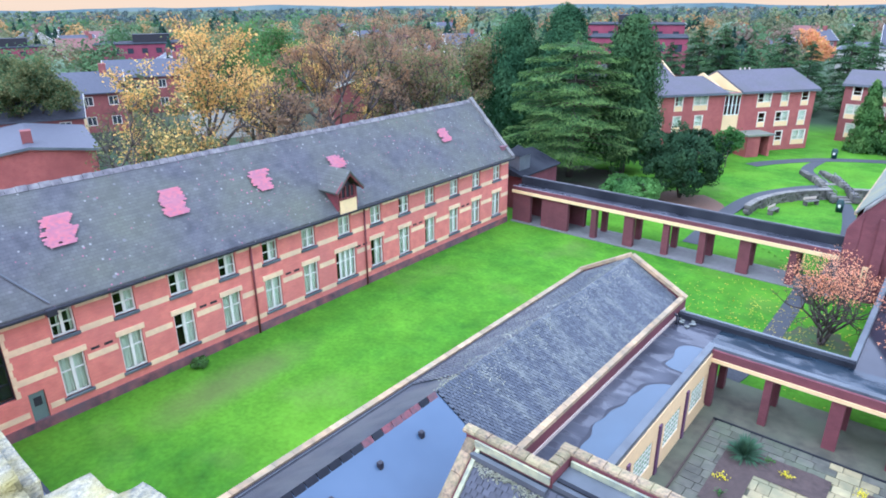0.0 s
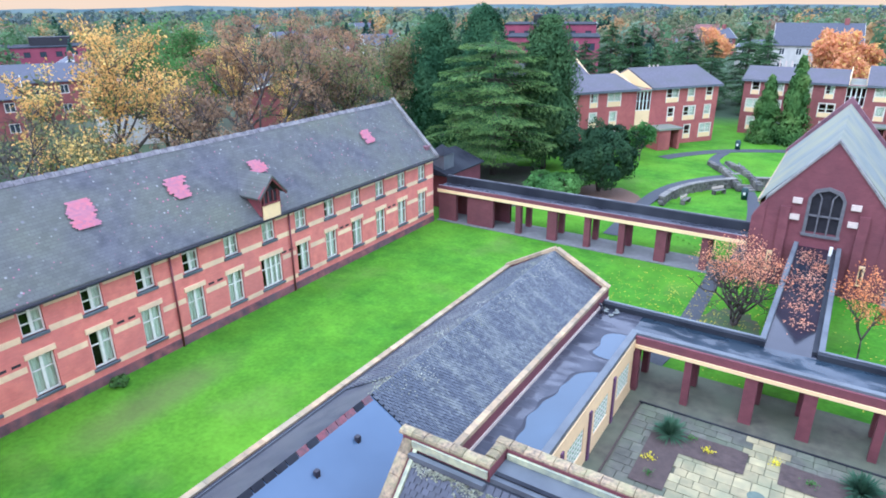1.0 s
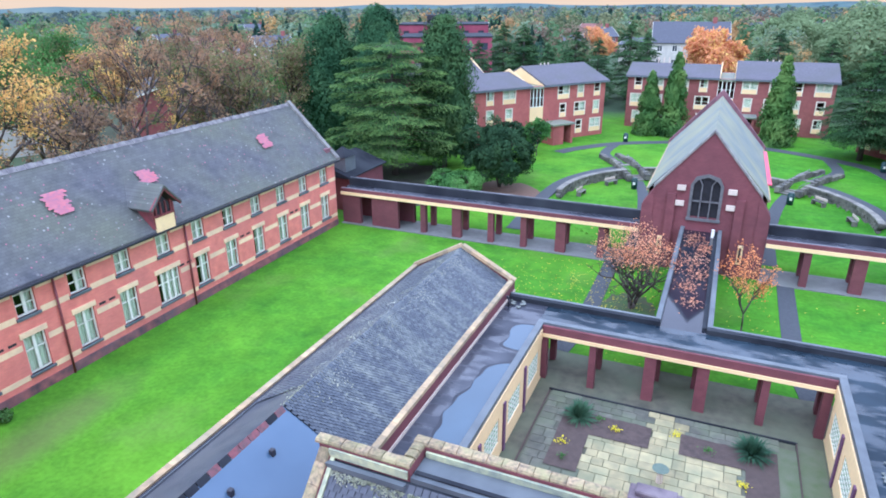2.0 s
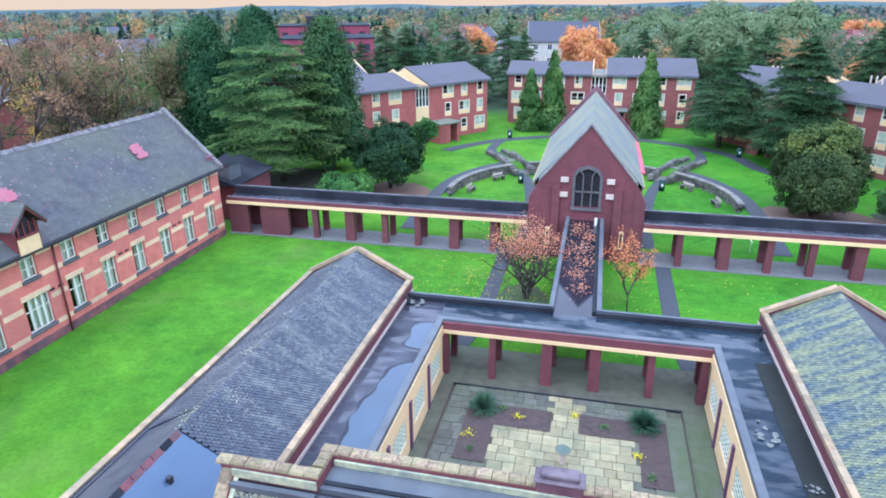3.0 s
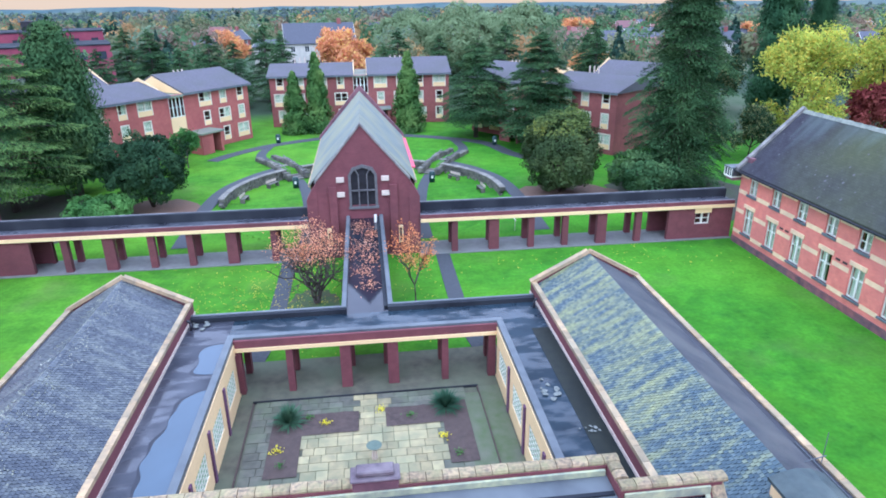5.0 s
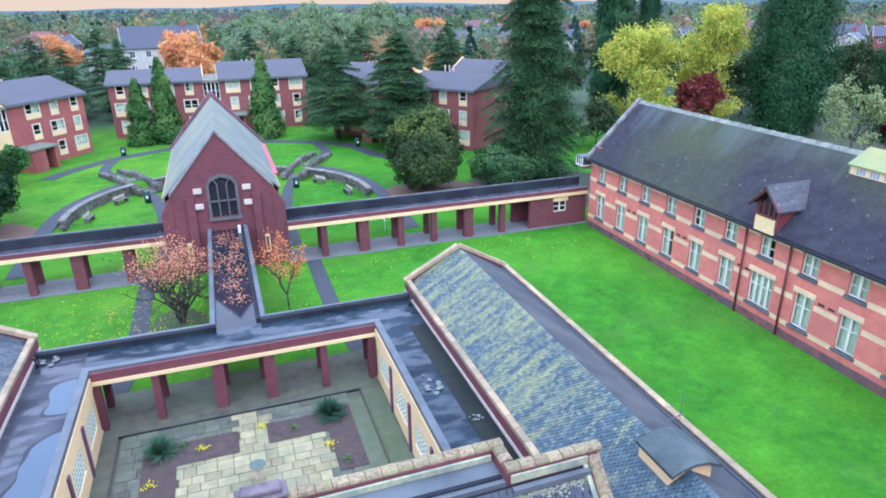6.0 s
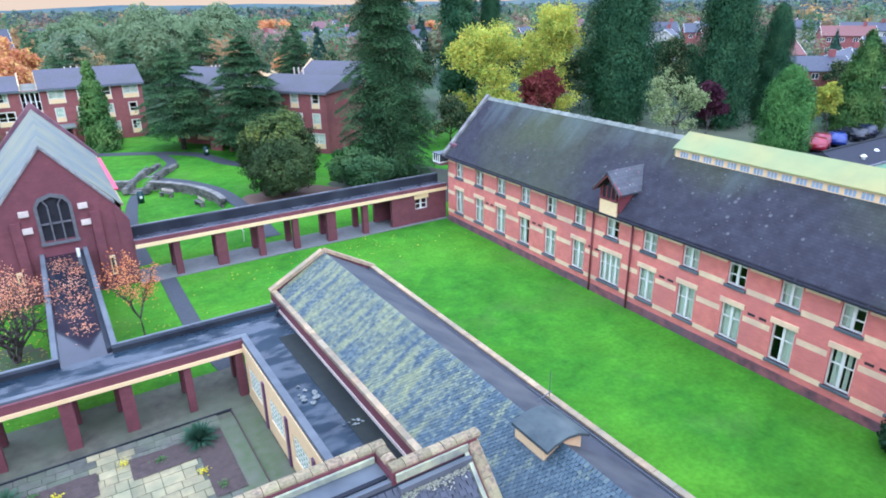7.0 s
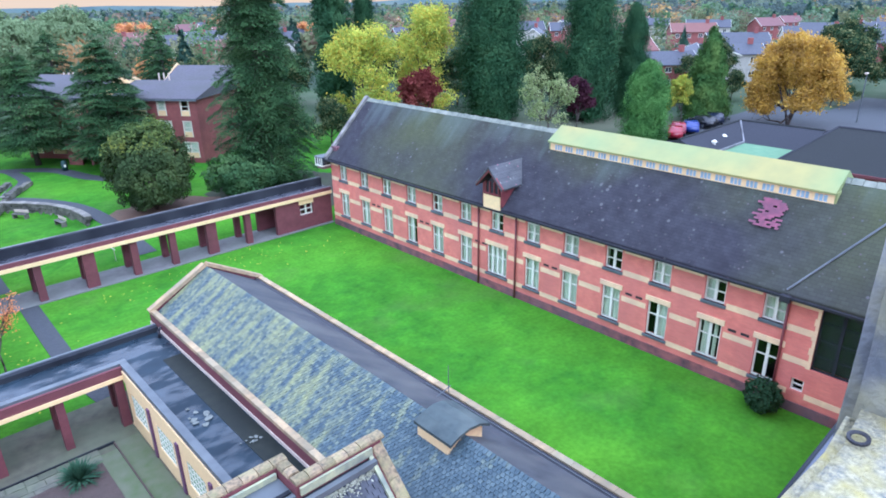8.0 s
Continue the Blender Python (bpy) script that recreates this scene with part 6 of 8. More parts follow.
again(belt_a, -54.0, 46.0, 160, 0.85)
again(belt_e, -57.0, 58.0, 250, 1.0)
again(belt_c, -62.0, 66.0, 10, 0.95)
again(belt_f, -50.0, 72.0, 300, 0.95)
again(belt_d, -44.0, 27.0, 310, 0.7)

# behind the flats
back = put(cedar(51, 12.8, 4.6, L_PINE, "dark pine behind the flats", tiers=12, per=8, droop=0.15, low=0.1, power=0.6, dense=1.2, size=0.2, second=L_PINE_MID), -30.0, 101.0)
for x, y, a, k in ((-36, 97, 0, 0.82), (-35, 106, 67, 1.00), (-30, 103, 134, 0.90), (-29, 112, 201, 0.74), (-22, 102, 268, 0.95), (-20, 110, 335, 0.82), (-16, 117, 42, 1.00), (-12, 107, 109, 0.90), (4, 112, 176, 0.74), (6, 104, 243, 0.95), (14, 117, 310, 0.82), (23, 104, 17, 1.00), (33, 94, 84, 0.90), (33, 90, 150, 0.95), (38, 105, 20, 1.0), (95, 60, 20, 0.9)):
    again(back, x, y, a, k)
will = put(bush(52, 15.5, 9.5, L_WILLOW, "broad pale green willow tree", n=14000, size=0.34, name="tree", category="tree"), 24.0, 150)
again(will, 40.0, 165, 90, 1.0)
again(will, 12.0, 170, 200, 0.9)
again(will, 88.0, 118, 40, 0.7)
flame = put(broadleaf(53, 11.0, 6.5, L_ORANGE, "bright orange autumn tree behind the flats", leaves=60, size=0.32, second=L_GOLD, crown_low=0.05), -1.5, 128)
again(flame, 45.0, 125, 90, 0.6)
again(flame, 72.0, 215, 90, 0.9)
again(flame, 58.0, 235, 30, 0.8)
again(flame, -33.0, 185, 30, 0.8)
again(flame, 120.0, 190, 30, 0.8)


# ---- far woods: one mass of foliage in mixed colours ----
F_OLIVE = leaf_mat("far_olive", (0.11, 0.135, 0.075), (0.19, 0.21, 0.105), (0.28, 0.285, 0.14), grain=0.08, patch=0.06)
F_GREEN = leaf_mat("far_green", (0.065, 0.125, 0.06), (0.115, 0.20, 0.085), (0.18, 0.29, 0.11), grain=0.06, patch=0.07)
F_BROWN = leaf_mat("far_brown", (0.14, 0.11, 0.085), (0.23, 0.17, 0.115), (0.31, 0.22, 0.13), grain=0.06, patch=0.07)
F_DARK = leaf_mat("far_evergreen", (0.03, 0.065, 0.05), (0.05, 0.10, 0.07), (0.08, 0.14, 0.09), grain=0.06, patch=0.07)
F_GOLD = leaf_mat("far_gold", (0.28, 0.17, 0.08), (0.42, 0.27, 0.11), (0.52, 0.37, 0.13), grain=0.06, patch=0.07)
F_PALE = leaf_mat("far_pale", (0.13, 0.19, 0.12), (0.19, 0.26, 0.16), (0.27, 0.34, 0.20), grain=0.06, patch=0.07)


# foliage colour shifted to blue-grey to carry the haze of distance
F_HAZE = leaf_mat("far_haze_green", (0.07, 0.10, 0.105), (0.10, 0.135, 0.125), (0.135, 0.165, 0.135), grain=0.08, patch=0.02)


trnd = random.Random(21)
TOWN = []
while len(TOWN) < 64:
    az, dist = radians(trnd.uniform(-72, 76)), trnd.uniform(165, 470)
    hx, hy = math.sin(az) * dist, math.cos(az) * dist
    if all(math.hypot(hx - a, hy - b) > 17 for a, b in TOWN) and not (-32 < hx < 95 and hy < 215) and not (-90 < hx < -40 and hy < 175):
        TOWN.append((hx, hy))


def far_woods():
    groups = {k: ([], [], []) for k in range(7)}
    mats = [F_OLIVE, F_GREEN, F_BROWN, F_DARK, F_GOLD, F_PALE, F_HAZE]
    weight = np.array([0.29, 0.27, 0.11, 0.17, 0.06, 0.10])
    count = 0
    while count < 6500:
        az = radians(RNG.uniform(-108, 105))
        u = RNG.random()
        dist = 95 * (3300 / 95) ** (u ** 0.7)
        x, y = math.sin(az) * dist, math.cos(az) * dist
        if dist < 260:
            if abs(x) < 42 and y < 118:
                continue
            if x > 40 and y < 92 and dist < 150:
                continue
            if -32 < x - 0.14 * (y - 170) < 95 and 118 < y < 260 and RNG.random() < 0.8:
                continue
            if x < -50 and dist < 105:
                continue
            if x > 60 and 0 < y < 150 and RNG.random() < 0.85:
                continue
            if -200 < x < -135 and 40 < y < 100:
                continue
            if -75 < x < -40 and 105 < y < 150:
                continue
        if 150 < dist < 520 and RNG.random() < 0.4:
            continue
        if any(abs(x - hx) < 9 and -14 < (y - hy) < 6 for hx, hy in TOWN):
            continue
        count += 1
        h = RNG.uniform(6, 11) if dist < 500 else RNG.uniform(9, 17)
        r = RNG.uniform(3.2, 6.0) * (1 if dist < 500 else 1.8)
        n, s = (900, 0.3) if dist < 180 else (420, 0.5) if dist < 400 else (90, 1.3) if dist < 900 else (26, 3.0)
        k = int(RNG.choice(6, p=weight))
        # most of the farthest trees take the haze-tinted colour
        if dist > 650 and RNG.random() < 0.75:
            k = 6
        v = RNG.normal(size=(n, 3))
        v /= np.linalg.norm(v, axis=1)[:, None]
        d = RNG.uniform(0.4, 1, n) ** 0.4 * (1 + 0.25 * np.sin(v[:, 0] * 6 + count) * np.sin(v[:, 2] * 7 + count * 2))
        z0 = ground_z(x, y)
        cone = k == 3
        rr = r * (0.7 if cone else 1.0)
        zz = v[:, 2] * d
        shape = np.clip(0.55 - 0.5 * zz, 0.05, 1) if cone else 1.0
        p = np.stack([x + v[:, 0] * d * rr * shape, y + v[:, 1] * d * rr * shape, z0 + h * 0.55 + zz * h * 0.48], 1)
        groups[k][0].append(p)
        groups[k][1].append(np.full(n, s))
        groups[k][2].append(v + np.array((0, 0, 0.2)) + 0.5 * np.sin(v[:, ::-1] * 7 + count))
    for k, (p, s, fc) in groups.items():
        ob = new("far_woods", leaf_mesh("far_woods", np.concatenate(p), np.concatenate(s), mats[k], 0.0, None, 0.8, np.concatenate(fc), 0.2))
        tagged(ob, ("olive autumn", "green", "brown autumn", "dark evergreen", "golden autumn", "pale green", "haze-tinted")[k] + " woodland spread over the distance", "woodland", kind="stuff")


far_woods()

# a low line of wooded hills closes the distance, haze mixed into its colour
HILLS_HAZE = mat("hazed_distant_hills", (0.085, 0.13, 0.13), (0.06, 0.09, 0.10), scale=0.02, rough=1.0, spec=0.0, bump=0, col3=(0.13, 0.16, 0.14), big=0.004)
bm = bmesh.new()
rows = []
for i in range(161):
    az = radians(-125 + 250 * i / 160)
    crest = -16 + 5 * math.sin(i * 0.31) + 4 * math.sin(i * 0.83 + 1) + 1.5 * math.sin(i * 2.1)
    rows.append([bm.verts.new((math.sin(az) * r, math.cos(az) * r, h)) for r, h in ((3450, -60), (3750, crest), (4300, -60))])
for a, b in zip(rows, rows[1:]):
    for j in (0, 1):
        bm.faces.new((a[j], b[j], b[j + 1], a[j + 1]))
setting("backdrop", bm, HILLS_HAZE, "low wooded hills along the horizon, tinted blue for haze", "hills")


# ---- houses in the distance ----
def house(m, w, d, eave, ridge, wall_m, roof_m, label, storeys=2, gable_m=None, trim=None):
    """A gabled house with its ridge along its own x, windows front and end, and a chimney."""
    h = thing("house", m, label, "house")
    spots = []
    n = max(2, int(w / 3))
    step = eave / storeys
    for lv in range(storeys):
        for i in range(n):
            u = -w / 2 + (i + 0.5) * w / n
            spots.append((u - 0.6, u + 0.6, lv * step + step * 0.35, lv * step + step * 0.82))
    bm = bmesh.new()
    wall_cells(bm, -w / 2, w / 2, -1.5, eave, 0, 0.3, spots)
    part("front_wall", bm, wall_m, h)
    bm = bmesh.new()
    bm_box(bm, -w / 2, w / 2, d - 0.3, d, -1.5, eave)
    part("back_wall", bm, wall_m, h)
    for a, b in ((-w / 2, -w / 2 + 0.3), (w / 2 - 0.3, w / 2)):
        bm = bmesh.new()
        bm_prism(bm, [(0.3, -1.5), (d - 0.3, -1.5), (d - 0.3, eave), (d / 2, ridge - 0.15), (0.3, eave)], 0, a, b)
        part("gable_wall", bm, gable_m or wall_m, h)
    bm = bmesh.new()
    bm_prism(bm, [(-0.4, eave - 0.15), (-0.4, eave), (d / 2, ridge), (d + 0.4, eave), (d + 0.4, eave - 0.15), (d / 2, ridge - 0.15)], 0, -w / 2 - 0.25, w / 2 + 0.25)
    part("roof", bm, roof_m, h)
    for q in (-1, 1):
        bm = bmesh.new()
        a, b = sorted((q * (w / 2 + 0.26), q * (w / 2 + 0.31)))
        bm_prism(bm, [(-0.42, eave - 0.2), (-0.42, eave + 0.02), (d / 2, ridge + 0.04), (d + 0.42, eave + 0.02), (d + 0.42, eave - 0.2), (d / 2, ridge - 0.2)], 0, a, b)
        part("bargeboard", bm, trim or WHITE, h)
    for o in spots:
        bm = bmesh.new()
        bm_bars(bm, *o, 0.1, [((o[0] + o[1]) / 2, 0.08)], [], 0.06, 0.14)
        wn_ = part("window", bm, WHITE, h)
        boxes("pane", [(o[0] + 0.02, o[1] - 0.02, 0.09, 0.11, o[2] + 0.02, o[3] - 0.02)], PANE_DARK, wn_)
    boxes("chimney", [(w * 0.28, w * 0.28 + 0.9, d / 2 - 0.4, d / 2 + 0.4, ridge - 1.0, ridge + 1.0)], BRICK_FLAT, h)
    return h


PANE_DARK = mat("dark_window", (0.05, 0.06, 0.075), (0.03, 0.04, 0.05), rough=0.08, bump=0, spec=0.6)
ROOF_RED = mat("red_tile_roof", (0.21, 0.095, 0.08), (0.15, 0.075, 0.065), scale=3)
ROOF_PINK = mat("faded_pink_tile_roof", (0.19, 0.095, 0.095), (0.15, 0.08, 0.08), scale=3)
ROOF_GREY = mat("blue_grey_roof", (0.075, 0.08, 0.10), (0.055, 0.058, 0.075), scale=3, rough=0.6)
RENDERED = mat("pale_render", (0.50, 0.48, 0.41), (0.40, 0.38, 0.33), scale=1)
house(pose(-66.4, 15.7, 0, 0, 0, -17), 13.0, 9.6, 4.7, 5.4, BRICK_FLAT_LIGHT, ROOF_GREY, "red brick house with a broad plain gable", gable_m=BRICK_FLAT_LIGHT, trim=LEAD)
house(pose(-79.0, 25.0, 0, 0, 0, 66), 11.0, 7.5, 4.4, 6.6, BRICK_FLAT, ROOF_GREY, "red brick house with cream gable", gable_m=PAINT)
house(pose(-91.0, 35.0, 0, 0, 0, 66), 12.0, 8.0, 5.2, 7.6, BRICK_FLAT, ROOF_GREY, "red brick house with white windows")
house(pose(-100.0, 50.0, 0, 0, 0, 60), 13.0, 8.0, 5.6, 7.9, BRICK_FLAT, ROOF_GREY, "brick house with blue-grey roof")
house(pose(-9.5, 168.0, 0, 0, 0, 8), 17.0, 9.0, 6.4, 11.0, RENDERED, ROOF_GREY, "large pale house with dark roof")
house(pose(109.0, 58.5, 0, 0, 0, -40), 11.0, 8.0, 4.2, 6.2, BRICK_FLAT, ROOF_GREY, "brick house behind the car park", gable_m=RENDERED)
for x, y, a, w, rm, wm, t in ((58, 186, 20, 14, ROOF_RED, BRICK_FLAT, "terrace house with pinkish tile roof"), (72, 176, -10, 16, ROOF_GREY, RENDERED, "pale house with blue-grey roof"), (86, 190, 15, 15, ROOF_GREY, BRICK_FLAT, "brick house with blue-grey roof"), (74, 158, 5, 10, ROOF_RED, BRICK_FLAT, "low house with orange tile roof"), (92, 168, -20, 14, ROOF_GREY, RENDERED, "pale house with grey roof"), (66, 205, 10, 18, ROOF_RED, BRICK_FLAT, "brick house with red tile roof"), (-22, 176, -15, 11, ROOF_GREY, RENDERED, "pale gabled house among trees"), (-38, 182, 25, 10, ROOF_GREY, RENDERED, "pale gabled house among trees"), (124, 54, -55, 11, ROOF_GREY, RENDERED, "house with white gable end"), (118, 72, -30, 12, ROOF_RED, BRICK_FLAT, "brick house with red roof"), (150, 64, -50, 13, ROOF_GREY, BRICK_FLAT, "brick house with grey roof"), (140, 88, -40, 12, ROOF_GREY, RENDERED, "pale house among trees"), (170, 40, -80, 16, ROOF_GREY, BRICK_FLAT, "brick house with steep roof"), (160, 110, -40, 14, ROOF_RED, BRICK_FLAT, "brick house with red roof"), (185, 60, -60, 15, ROOF_GREY, RENDERED, "pale distant house among trees"), (130, 150, -20, 13, ROOF_GREY, BRICK_FLAT, "distant brick house among trees"), (105, 215, -20, 15, ROOF_RED, RENDERED, "distant pale house among trees"), (126, 56, 48, 10, ROOF_GREY, RENDERED, "house with a cream gable end"), (205, 62, -70, 18, ROOF_GREY, BRICK_FLAT, "large steep brick house"), (222, 50, -75, 16, ROOF_GREY, BRICK_FLAT, "brick villa with steep slate roof"), (225, 108, -60, 14, ROOF_GREY, RENDERED, "pale distant house among trees"), (190, 95, -50, 13, ROOF_RED, BRICK_FLAT, "brick house with red roof"), (240, 140, -60, 16, ROOF_GREY, RENDERED, "pale distant house among trees"), (178, 130, -45, 14, ROOF_GREY, BRICK_FLAT, "distant brick house among trees"), (145, 175, -30, 14, ROOF_RED, BRICK_FLAT, "distant house with red roof"), (110, 190, -20, 15, ROOF_GREY, BRICK_FLAT, "distant brick house among trees"), (-80, 45, -25, 12, ROOF_GREY, RENDERED, "pale rendered house among autumn trees"), (-72, 62, -35, 11, ROOF_GREY, BRICK_FLAT, "brick house among autumn trees"), (-120, 60, -30, 14, ROOF_GREY, BRICK_FLAT, "distant brick house among trees"), (-110, 85, -40, 14, ROOF_GREY, RENDERED, "pale distant house among trees"), (-95, 105, -40, 14, ROOF_GREY, BRICK_FLAT, "distant brick house among trees"), (-150, 110, -50, 16, ROOF_GREY, RENDERED, "pale distant house among trees")):
    house(pose(x, y, ground_z(x, y), 0, 0, a), w, 8.0, 5.2, 7.6 if w > 11 else 6.8, wm, rm, t)


protos = [house(pose(0, 0, 0), 9.5, 7.5, 5.0, 7.8, wm, rm, t, gable_m=gm) for wm, rm, gm, t in ((RENDERED, ROOF_GREY, None, "distant pale rendered house with blue-grey roof"), (BRICK_FLAT, ROOF_PINK, None, "distant brick house with faded pink tile roof"), (BRICK_FLAT, ROOF_GREY, RENDERED, "distant brick house with pale gables"), (BRICK_FLAT, ROOF_RED, None, "distant brick house with red tile roof"))]
for ob in protos:
    tagged(ob, group="town houses")
for k, (hx, hy) in enumerate(TOWN):
    away = math.degrees(math.atan2(hx, hy))
    m = pose(hx, hy, ground_z(hx, hy), 0, 0, -away + trnd.choice((-60, -25, 0, 15, 40, 85)))
    if k < 4:
        protos[k].matrix_basis = m
    else:
        copy_thing(protos[trnd.choice((0, 0, 1, 2, 2, 3))], m)


def flat_topped(m, w, d, h, label, bands=2):
    """A flat-roofed brick block with rows of windows and roof plant."""
    b = thing("brick_block", m, label, "building")
    spots = []
    n = int(w / 3.2)
    for lv in range(bands):
        for i in range(n):
            u = -w / 2 + (i + 0.5) * w / n
            spots.append((u - 0.7, u + 0.7, h * (lv + 0.4) / bands, h * (lv + 0.75) / bands))
    bm = bmesh.new()
    wall_cells(bm, -w / 2, w / 2, -2, h, 0, 0.3, spots)
    part("front_wall", bm, BRICK_PLUM, b)
    boxes("side_wall", [(-w / 2, -w / 2 + 0.3, 0.3, d, -2, h)], BRICK_PLUM, b)
    boxes("side_wall", [(w / 2 - 0.3, w / 2, 0.3, d, -2, h)], BRICK_PLUM, b)
    boxes("back_wall", [(-w / 2 + 0.3, w / 2 - 0.3, d - 0.3, d, -2, h)], BRICK_PLUM, b)
    boxes("flat_roof", [(-w / 2 - 0.15, w / 2 + 0.15, -0.15, d + 0.15, h, h + 0.25)], FELT, b, "dark flat roof")
    boxes("roof_plant", [(-w * 0.2, w * 0.1, d * 0.4, d * 0.7, h + 0.25, h + 2.2)], DARK, b, "dark roof plant housing")
    for o in spots:
        boxes("window", [(o[0], o[1], 0.1, 0.15, o[2], o[3])], PANE_DARK, b)
    return b


BRICK_PLUM = mat("maroon_brick", (0.22, 0.045, 0.075), (0.17, 0.035, 0.06), scale=1.5, col3=(0.26, 0.06, 0.085))
flat_topped(pose(-57.5, 134.0, 0, 0, 0, 22), 20, 16, 8.6, "maroon brick block with flat roof behind the trees")
flat_topped(pose(-66.0, 152.0, 0, 0, 0, 22), 22, 16, 10.5, "maroon brick block with roof plant")
flat_topped(pose(-165.0, 86.0, -1, 0, 0, 62), 30, 14, 7.2, "long maroon brick block far off", 2)
flat_topped(pose(-192.0, 62.0, -1, 0, 0, 68), 26, 14, 6.4, "long maroon brick block far off", 2)


# ---- roofs: lantern, pink repairs, lead strips ----
LANTERN = mat("pale_yellow_sheet", (0.35, 0.31, 0.105), (0.28, 0.27, 0.10), scale=1.2, rough=0.6, col3=(0.19, 0.30, 0.13), big=0.16)


def slope_patch(parent, side, y, x, w, h, seed, label, material=None, skip=0.012):
    """Replacement slates let into a 44 degree slope, with a ragged outline."""
    rnd = random.Random(seed)
    up = Vector((side * 0.72, 0, 0.694))
    out = Vector((-side * 0.694, 0, 0.72))
    bm = bmesh.new()
    nv, nu = max(1, int(h / 0.1)), max(2, int(w / 0.15))
    c = Vector((side * x, y, 5.46 + (x - 26.05 + (0.27 if side > 0 else 0)) * 0.965))
    ends, l0, r0 = [], 0.0, 0.0
    for _ in range(nv):
        l0, r0 = 0.6 * l0 + rnd.gauss(0, 0.6), 0.6 * r0 + rnd.gauss(0, 0.6)
        ends.append((l0, r0))
    for j in range(nv):
        lean = int((j - nv / 2) * 0.25)
        for i in range(nu):
            if i < ends[j][0] + lean + (1 if j in (0, nv - 1) else 0) or i > nu - 1 + ends[j][1] + lean or rnd.random() < skip:
                continue
            p = c + Vector((0, 1, 0)) * ((i - nu / 2 + 0.5 * (j % 2)) * 0.15) + up * ((j - nv / 2) * 0.1) + out * 0.04
            v = [bm.verts.new(p + Vector((0, a, 0)) + up * b + out * d) for a, b, d in ((0.0, 0, 0.012), (0.15, 0, 0.012), (0.15, 0.11, 0.0), (0.0, 0.11, 0.0))]
            bm.faces.new(v)
    ob = new("slate_patch", mesh_of("slate_patch", bm, material or PINK))
    ob.parent = parent
    ob.matrix_basis = parent.matrix_basis.inverted()
    tagged(ob, label, kind="stuff")


for k, (y, w, h) in enumerate(((9.2, 1.5, 1.5), (14.3, 1.4, 1.5), (19.4, 1.4, 1.3), (24.6, 1.3, 0.9), (34.7, 1.2, 1.2))):
    slope_patch(left_wing, -1, y, 28.2, w, h, k, "patch of newer pink slates")
slope_patch(right_wing, 1, 9.5, 28.0, 1.25, 1.45, 9, "faded patch of pinkish slates", PINK_FADED, 0.1)
for k in range(7):
    slope_patch(left_wing, -1, 9 + k * 2.9, 27.0 + (k * 7 % 5) * 0.35, 0.35, 0.2, 20 + k, "stray pink slates")

bm = bmesh.new()
sp = []
for i in range(20):
    y = 7.95 + i * 0.705
    sp += [(-y - 0.24 + d, -y - 0.24 + d + 0.145, 8.32, 8.62) for d in (0.0, 0.17, 0.34)]
wall_cells(bm, -21.9, -7.45, 8.0, 8.74, 0, 0.1, sp)
ob = part("lantern_face", bm, PAINT, right_wing, "pale yellow glazed lantern side")
ob.matrix_basis = Matrix.Translation((0, 2.68, 0))
bm = bmesh.new()
bm_box(bm, -21.8, -7.5, 2.71, 2.73, 8.2, 8.7)
# pale blue pane colour stands for the sky reflected in the glass
part("lantern_pane", bm, mat("sky_tinted_pane", (0.40, 0.53, 0.64), (0.26, 0.38, 0.50), rough=0.15, bump=0, spec=0.6), right_wing)
bm = bmesh.new()
bm_prism(bm, [(2.55, 8.7), (2.55, 8.78), (3.75, 9.5), (5.0, 8.78), (5.0, 8.7)], 0, -22.0, -7.4)
part("lantern_roof", bm, LANTERN, right_wing, "pale green sheet lantern roof")
for a, b in ((-22.0, -21.9), (-7.45, -7.35)):
    boxes("lantern_end", [(a + 0.01, b - 0.01, 2.69, 4.9, 7.8, 8.76)], LANTERN, right_wing)


def lead_strip(parent, s):
    bm = bmesh.new()
    a, b = Vector((s * 7.6, -0.36, 5.42)), Vector((s * 4.9, 3.0, 8.66))
    bm_rod(bm, a, b, 0.045, 0.045, 6)
    part("lead_roll", bm, LEAD, parent, "grey lead roll across the slates")


lead_strip(left_wing, 1)
lead_strip(right_wing, -1)
boxes("hopper", [(-7.75, -7.35, -0.62, -0.3, 4.95, 5.25)], IRON, right_wing, "black iron rainwater hopper", 0.02)
boxes("hopper", [(7.35, 7.75, -0.62, -0.3, 4.95, 5.25)], IRON, left_wing, "black iron rainwater hopper", 0.02)
# small chimney stump and end turret
boxes("stack", [(39.6, 40.3, 0.1, 0.5, 5.4, 6.1)], PLINTH, left_wing, "short brick stump at the gable foot")
boxes("stack", [(-40.3, -39.6, 0.1, 0.5, 5.4, 6.1)], PLINTH, right_wing, "short brick stump at the gable foot")

annex = thing("annex", pose(-26.9, 44.6, 0), "low slate-roofed annex with a small grey lantern", "building")
bm = bmesh.new()
bm_box(bm, -6.0, -0.2, -1.0, 4.5, 0, 2.9)
part("wall", bm, BRICK_DARK, annex)
bm = bmesh.new()
bm_prism(bm, [(-6.3, 2.85), (-6.3, 2.95), (-3.0, 4.0), (0.05, 2.95), (0.05, 2.85)], 1, -1.4, 4.8)
part("roof", bm, FELT, annex, "dark felted roof")
boxes("lantern", [(-2.1, -0.7, -0.8, 0.8, 3.2, 4.45)], LEAD, annex, "grey boarded lantern")
bm = bmesh.new()
v = [bm.verts.new(p) for p in ((-2.25, -0.95, 4.45), (-0.55, -0.95, 4.45), (-0.55, 0.95, 4.45), (-2.25, 0.95, 4.45), (-1.4, 0, 5.2))]
bm.faces.new(v[3::-1])
